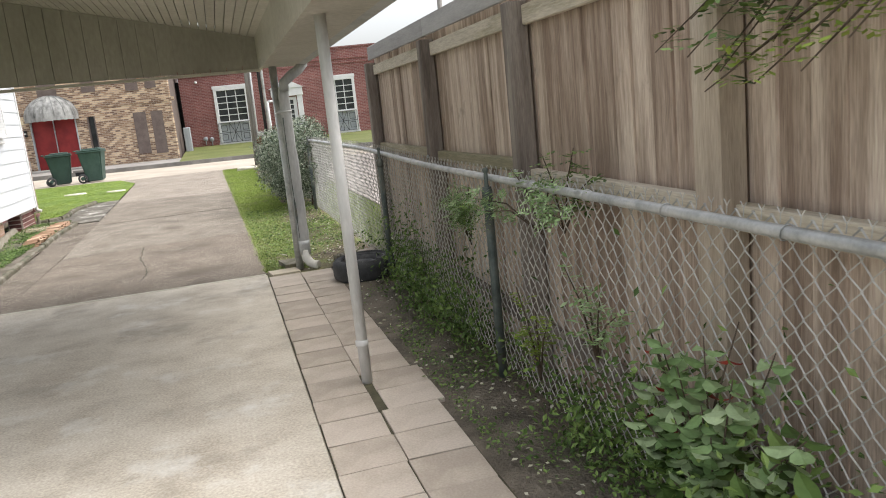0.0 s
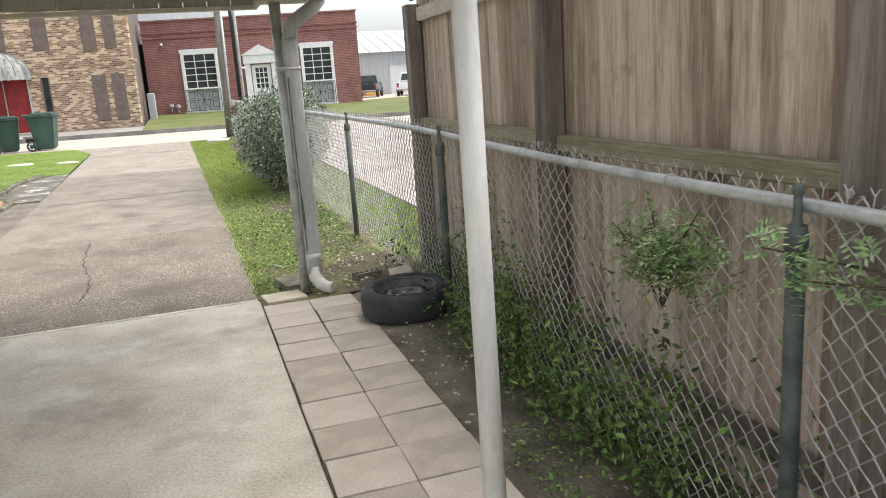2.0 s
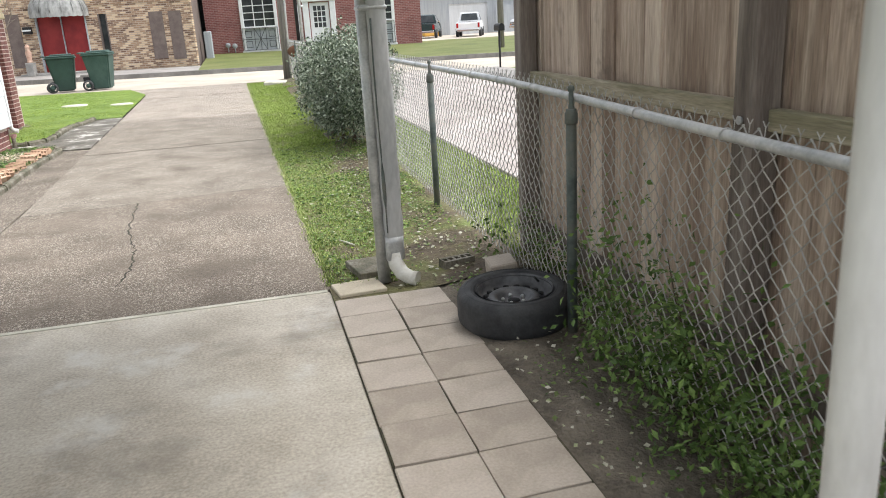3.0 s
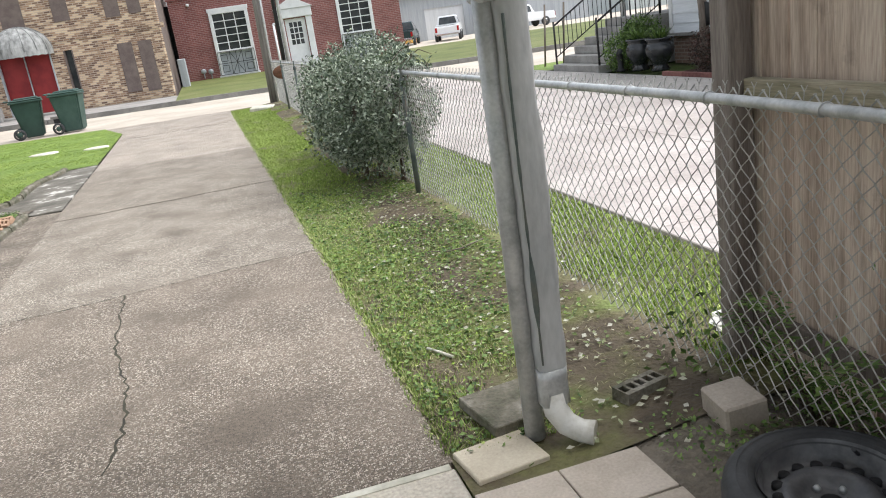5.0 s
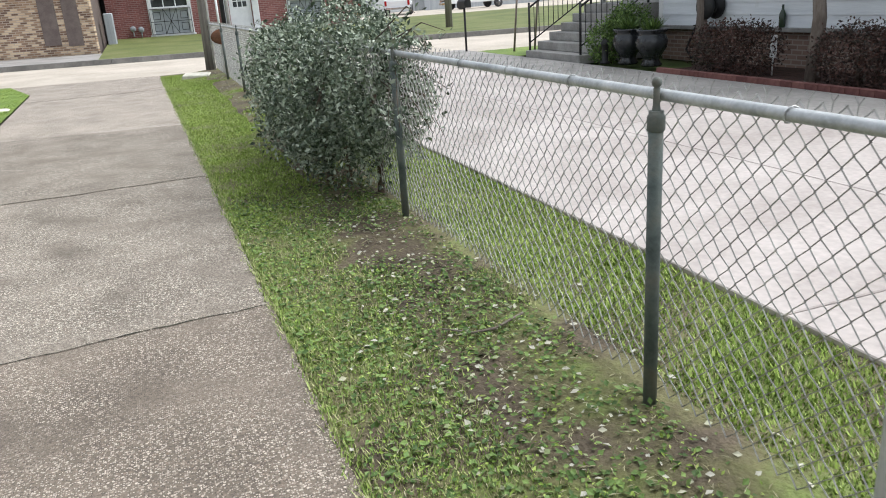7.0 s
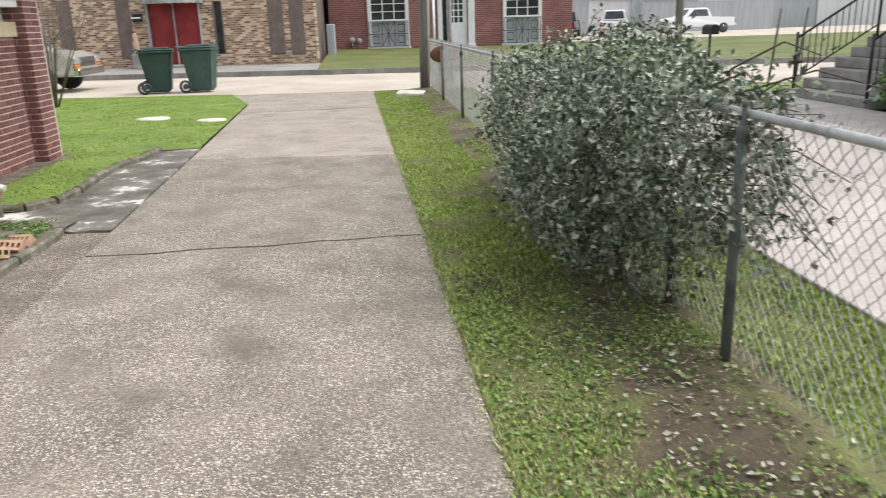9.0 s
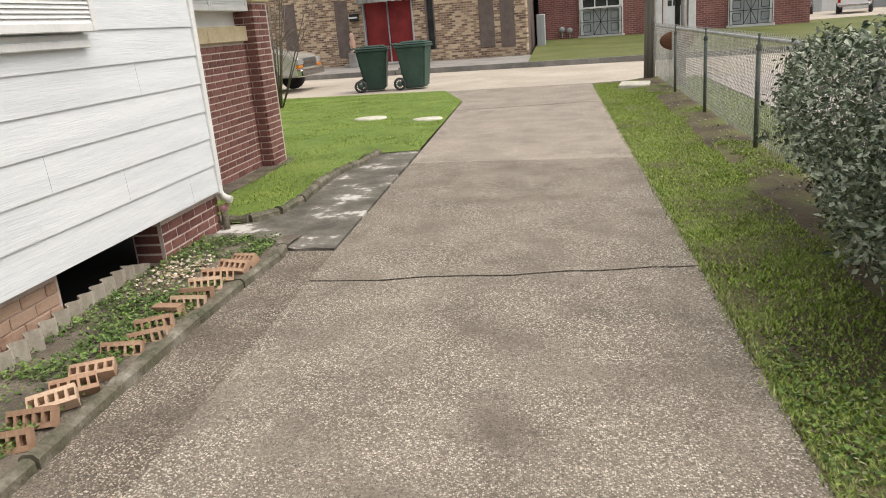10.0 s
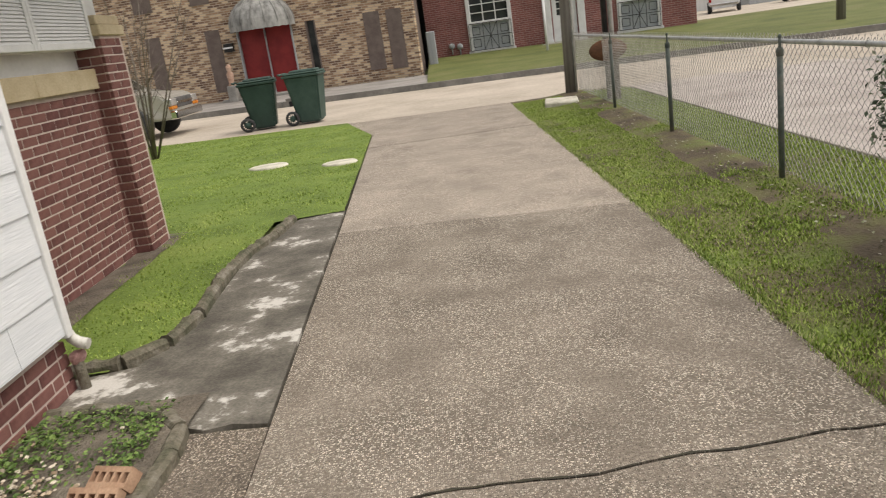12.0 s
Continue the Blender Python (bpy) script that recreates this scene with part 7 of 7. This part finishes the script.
# plants that hang over and through the wire
def sprig(name, label, base, arms, leaf_mat, size, n_leaf, seed, aspect=0.45, pinnate=True):
    """A plant of thin stems with leaves set along both sides."""
    p = thing(name, label, "plant")
    r = random.Random(seed)
    for a in arms:
        pts = [Vector(base), Vector(base).lerp(Vector(a), 0.5) + Vector((0, 0, 0.06)), Vector(a)]
        bm = tube(B(), pts, [0.005, 0.004, 0.002], 5)
        part("stem", bm, M["twig"], p)
    vs, fs = [], []
    for a in arms:
        A, C = Vector(base), Vector(a)
        mid = A.lerp(C, 0.5) + Vector((0, 0, 0.06))
        for i in range(n_leaf):
            u = 0.35 + 0.65 * i / n_leaf
            q = A * (1 - u) ** 2 + mid * 2 * u * (1 - u) + C * u * u
            d = Vector((r.gauss(0, 1), r.gauss(0, 1), r.gauss(0, 0.35))).normalized()
            nn = 4 if pinnate else 1
            for k in range(nn):
                o = q + d * size * 0.55 * k
                for sgn in (-1, 1):
                    w = d.cross(Vector((0, 0, 1)))
                    if w.length < 1e-3:
                        continue
                    w = w.normalized() * sgn
                    dd = (d * 0.6 + w + Vector((0, 0, r.uniform(-0.3, 0.3)))).normalized()
                    pp = dd.cross(Vector((r.gauss(0, .2), r.gauss(0, .2), 1))).normalized()
                    s = size * r.uniform(0.7, 1.2)
                    b = len(vs)
                    if pinnate:
                        vs += [o, o + dd * s * 0.5 + pp * s * aspect * 0.5, o + dd * s, o + dd * s * 0.5 - pp * s * aspect * 0.5]
                        fs += [(b, b + 1, b + 2), (b, b + 2, b + 3)]
                        continue
                    nn_ = dd.cross(pp)
                    for q_, wd, up_ in ((0.0, 0.0, 0.0), (0.22, 0.4, 0.05), (0.5, 0.5, 0.07), (0.78, 0.34, 0.0), (1.0, 0.0, -0.14)):
                        mid_ = o + dd * s * q_ + nn_ * s * (up_ - 0.06)
                        edge_ = pp * s * aspect * wd
                        vs += [mid_ + edge_ + nn_ * s * 0.06, mid_, mid_ - edge_ + nn_ * s * 0.06]
                    for j_ in range(4):
                        c_ = b + 3 * j_
                        fs += [(c_, c_ + 3, c_ + 4, c_ + 1), (c_ + 1, c_ + 4, c_ + 5, c_ + 2)]
    soup("foliage", vs, fs, M[leaf_mat], p)
    return p


def fern_mass(plant, c, rad, n, size, leaf_mat, seed):
    """Drooping fronds: short ribs with small leaflets on both sides, filling an uneven mass."""
    r = random.Random(seed)
    vs, fs = [], []
    for _ in range(n):
        d = Vector((r.gauss(0, 1), r.gauss(0, 1), r.gauss(0, 1))).normalized() * r.uniform(0.2, 1.0)
        q = Vector((c[0] + rad[0] * d.x, c[1] + rad[1] * d.y, c[2] + rad[2] * d.z))
        rib = Vector((r.gauss(-0.3, 0.5), r.gauss(0, 1), r.gauss(-0.15, 0.5))).normalized()
        side = rib.cross(Vector((r.gauss(-0.6, 0.3), r.gauss(0, 0.3), 1))).normalized()
        for k in range(6):
            o = q + rib * size * 0.6 * k - Vector((0, 0, 0.006 * k * k * 0.3))
            s_ = size * (1.1 - 0.1 * k)
            for g in (-1, 1):
                dd = (side * g + rib * 0.5).normalized()
                pp = rib * 0.22 * s_
                b = len(vs)
                vs += [o, o + dd * s_ * 0.5 + pp, o + dd * s_, o + dd * s_ * 0.5 - pp]
                fs += [(b, b + 1, b + 2), (b, b + 2, b + 3)]
    soup("fronds", vs, fs, M[leaf_mat], plant)


cw = sprig("climbing_weed", "fern-leaved green weed hanging over the wire fence", (1.56, 3.35, 0.84), [(1.46, 3.45, 1.16), (1.44, 2.95, 1.04), (1.42, 3.8, 0.92), (1.48, 3.0, 1.14), (1.42, 3.9, 0.98), (1.41, 2.8, 1.0)], "leaf_pale", 0.034, 10, 31)
fern_mass(cw, (1.45, 3.1, 1.05), (0.08, 0.36, 0.1), 40, 0.026, "leaf_pale", 81)
fern_mass(cw, (1.45, 3.75, 0.97), (0.06, 0.26, 0.1), 26, 0.026, "leaf_pale", 82)
sprig("climbing_weed", "fern-leaved green weed hanging over the wire fence", (1.6, 3.2, 0.86), [(1.56, 3.3, 1.22), (1.58, 2.85, 1.14), (1.55, 3.6, 1.08), (1.6, 3.05, 1.25), (1.54, 2.75, 1.1)], "leaf", 0.036, 14, 32)
sprig("lime_weed", "yellow-green seedling against the wire fence", (1.47, 3.3, 0.15), [(1.43, 3.2, 0.52), (1.42, 3.4, 0.6), (1.44, 3.1, 0.48), (1.42, 3.3, 0.42)], "leaf_lime", 0.034, 8, 33)
sprig("lime_weed", "yellow-green seedling against the wire fence", (1.5, 2.75, 0.4), [(1.45, 2.9, 0.78), (1.46, 2.75, 0.74), (1.46, 2.5, 0.66), (1.45, 2.6, 0.7)], "leaf_pale", 0.036, 9, 34)
sprig("fern_weed", "soft green weed beside the wooden fence", (1.62, 7.3, 0.0), [(1.55, 7.05, 0.4), (1.58, 7.5, 0.45), (1.62, 6.9, 0.36), (1.66, 7.7, 0.4), (1.58, 7.25, 0.3), (1.64, 7.8, 0.3)], "leaf", 0.036, 14, 35)
sprig("fern_weed", "soft green weed beside the wooden fence", (1.55, 5.7, 0.0), [(1.48, 5.45, 0.45), (1.52, 5.85, 0.6), (1.55, 5.2, 0.35), (1.46, 5.65, 0.4), (1.6, 6.15, 0.4), (1.5, 5.75, 0.5)], "leaf", 0.036, 15, 36)
fw = sprig("fern_weed", "grey-green weed hanging in the wire fence", (1.6, 4.6, 0.6), [(1.5, 4.5, 0.98), (1.48, 4.65, 0.8), (1.5, 4.25, 1.02), (1.46, 4.4, 0.86), (1.5, 4.75, 0.9), (1.48, 4.2, 0.9)], "leaf_pale", 0.036, 12, 37)
fern_mass(fw, (1.5, 4.42, 0.86), (0.07, 0.42, 0.15), 70, 0.026, "leaf", 83)
fern_mass(fw, (1.48, 4.4, 0.9), (0.05, 0.35, 0.12), 60, 0.024, "leaf_pale", 84)
sprig("broad_leaf_plant", "broad pale green and yellowish leaved shrub inside the wire", (1.5, 2.0, 0.0), [(1.4, 1.9, 0.55), (1.42, 2.15, 0.7), (1.5, 1.7, 0.75), (1.36, 1.8, 0.5), (1.45, 1.95, 0.74), (1.5, 2.2, 0.6), (1.42, 1.5, 0.6), (1.38, 2.2, 0.4), (1.45, 2.3, 0.5), (1.42, 2.05, 0.62), (1.4, 1.75, 0.68), (1.37, 2.0, 0.48), (1.4, 1.6, 0.45), (1.44, 2.25, 0.72), (1.38, 1.95, 0.32)], "leaf_pale", 0.08, 9, 38, 0.72, False)
sprig("broad_leaf_plant", "dark broad-leaved shrub inside the wire", (1.45, 1.8, 0.0), [(1.36, 1.65, 0.4), (1.38, 1.4, 0.5), (1.45, 1.55, 0.6), (1.33, 1.95, 0.3), (1.5, 1.9, 0.5), (1.35, 1.55, 0.25), (1.4, 2.2, 0.3), (1.42, 2.35, 0.42), (1.36, 2.1, 0.22)], "leaf", 0.08, 12, 39, 0.66, False)
sprig("lime_weed", "yellow-green seedling among broad leaves", (1.45, 1.7, 0.1), [(1.36, 1.75, 0.3), (1.4, 1.5, 0.45), (1.38, 1.62, 0.38)], "leaf_lime", 0.07, 5, 43, 0.6, False)
sprig("red_leaf_plant", "red-leaved plant among green leaves by the fence", (1.5, 2.1, 0.1), [(1.42, 2.22, 0.74), (1.5, 1.85, 0.8), (1.4, 2.3, 0.4)], "leaf_red", 0.05, 3, 40, 0.5, False)
sprig("overhanging_branch", "dark leafy branch hanging over the wooden fence", (1.95, 1.5, 2.1), [(1.52, 2.25, 1.58), (1.5, 2.05, 1.55), (1.5, 1.9, 1.5), (1.55, 1.75, 1.56), (1.55, 2.1, 1.66), (1.5, 1.65, 1.6), (1.6, 1.9, 1.62), (1.52, 2.0, 1.48), (1.56, 1.6, 1.68)], "leaf", 0.05, 12, 41)
sprig("overhanging_branch", "lime-green leafy branch hanging over the wooden fence", (1.75, 1.3, 1.75), [(1.45, 1.9, 1.45), (1.45, 1.7, 1.46), (1.46, 1.55, 1.48), (1.47, 1.42, 1.54), (1.46, 1.8, 1.5)], "leaf_lime", 0.036, 9, 42)


# hedge, shrub and trees by the neighbour's house
def blob_pts(lumps, jit=0.12):
    def f(r):
        cx, cy, cz, a, b, c = lumps[r.randrange(len(lumps))]
        d = Vector((r.gauss(0, 1), r.gauss(0, 1), r.gauss(0, 1))).normalized()
        k = r.uniform(0.4, 1.0) ** 0.4 * (1 + jit * r.gauss(0, 1))
        p = Vector((cx + a * d.x * k, cy + b * d.y * k, cz + c * d.z * k))
        return p if p.z > 0.02 else None
    return f


hedge = thing("hedge", "low dark reddish hedge along the white house", "hedge")
v_, f_ = leaf_soup(32000, blob_pts([(8.3, 8.5 + i * 0.62, 0.42, 0.5, 0.5, 0.42) for i in list(range(11)) + [13, 14]], 0.08), 0.05, 50)
soup("crown", v_, f_, M["hedge_leaf"], hedge)
for i in range(6):
    part("stem", tube(B(), [(8.3, 8.6 + i * 1.2, -0.02), (8.3, 8.65 + i * 1.2, 0.4)], 0.03, 6), M["twig"], hedge)
sb = thing("shrub", "bright green shrub beside the concrete steps", "shrub")
v_, f_ = leaf_soup(5000, blob_pts([(8.1, 20.2, 0.4, 0.35, 0.35, 0.4), (8.4, 20.15, 0.6, 0.3, 0.35, 0.4), (8.6, 20.1, 0.75, 0.4, 0.3, 0.35)]), 0.06, 51)
soup("crown", v_, f_, M["leaf"], sb)
part("stem", tube(B(), [(8.25, 20.2, 0.0), (8.3, 20.2, 0.5)], 0.03, 6), M["twig"], sb)


def tree(name, label, x, y, h, seed, leafy, leaf="leaf", spread=1.2):
    r = random.Random(seed)
    t = thing(name, label, "tree")
    ends = []
    trunk = [(x, y, -0.05), (x + 0.03, y - 0.02, h * 0.25), (x - 0.03, y + 0.04, h * 0.5)]
    part("trunk", tube(B(), trunk, [0.11, 0.09, 0.075], 10), M["bark"], t)
    for i in range(7):
        a = 6.283 * i / 7 + r.uniform(-.3, .3)
        e = Vector((x + spread * math.cos(a) * r.uniform(.6, 1), y + spread * math.sin(a) * r.uniform(.6, 1), h * r.uniform(0.75, 1.05)))
        s = Vector(trunk[2])
        m = s.lerp(e, 0.5) + Vector((r.uniform(-.1, .1), r.uniform(-.1, .1), 0.15))
        part("limb", tube(B(), [s - Vector((0, 0, 0.05)), m, e], [0.05, 0.03, 0.012], 6), M["bark"], t)
        for k in range(5):
            b = m.lerp(e, r.uniform(0, 1))
            q = b + Vector((r.uniform(-.5, .5), r.uniform(-.5, .5), r.uniform(0.05, .5)))
            part("branch", tube(B(), [b, b.lerp(q, 0.5) + Vector((0, 0, .04)), q], [0.012, 0.008, 0.003], 4), M["bark"], t)
            ends.append(q)
    if leafy:
        def f(rr):
            q = ends[rr.randrange(len(ends))]
            return q + Vector((rr.gauss(0, .22), rr.gauss(0, .22), rr.gauss(0, .18)))
        v, f2 = leaf_soup(leafy, f, 0.08, seed + 1)
        soup("crown", v, f2, M[leaf], t)
    return t


tree("small_tree", "slim grey-trunked tree before the white house", 9.0, 18.6, 3.6, 60, 5000)
tree("small_tree", "slim grey-trunked tree before the white house", 8.35, 15.4, 3.4, 61, 5000, spread=1.6)


def bare_shrub(x, y, h, seed):
    r = random.Random(seed)
    t = thing("bare_shrub", "leafless many-stemmed grey shrub on the lawn", "shrub")
    for i in range(16):
        a = r.uniform(0, 6.283)
        L = r.uniform(0.3, 1.5)
        e = Vector((x + L * math.cos(a), y + L * math.sin(a), h * r.uniform(0.75, 1.1)))
        s = Vector((x + 0.06 * math.cos(a), y + 0.06 * math.sin(a), -0.02))
        m = s.lerp(e, 0.5) + Vector((0, 0, 0.1))
        part("stem", tube(B(), [s, m, e], [0.02, 0.011, 0.004], 5), M["bark"], t)
        for k in range(9):
            b = s.lerp(e, r.uniform(0.3, 0.95)) + Vector((0, 0, 0.05))
            q = b + Vector((r.uniform(-.5, .5), r.uniform(-.5, .5), r.uniform(0.1, .6)))
            part("branch", tube(B(), [b, b.lerp(q, 0.5) + Vector((0, 0, 0.05)), q], [0.006, 0.004, 0.002], 4), M["bark"], t)


bare_shrub(-6.75, 26.6, 2.9, 70)
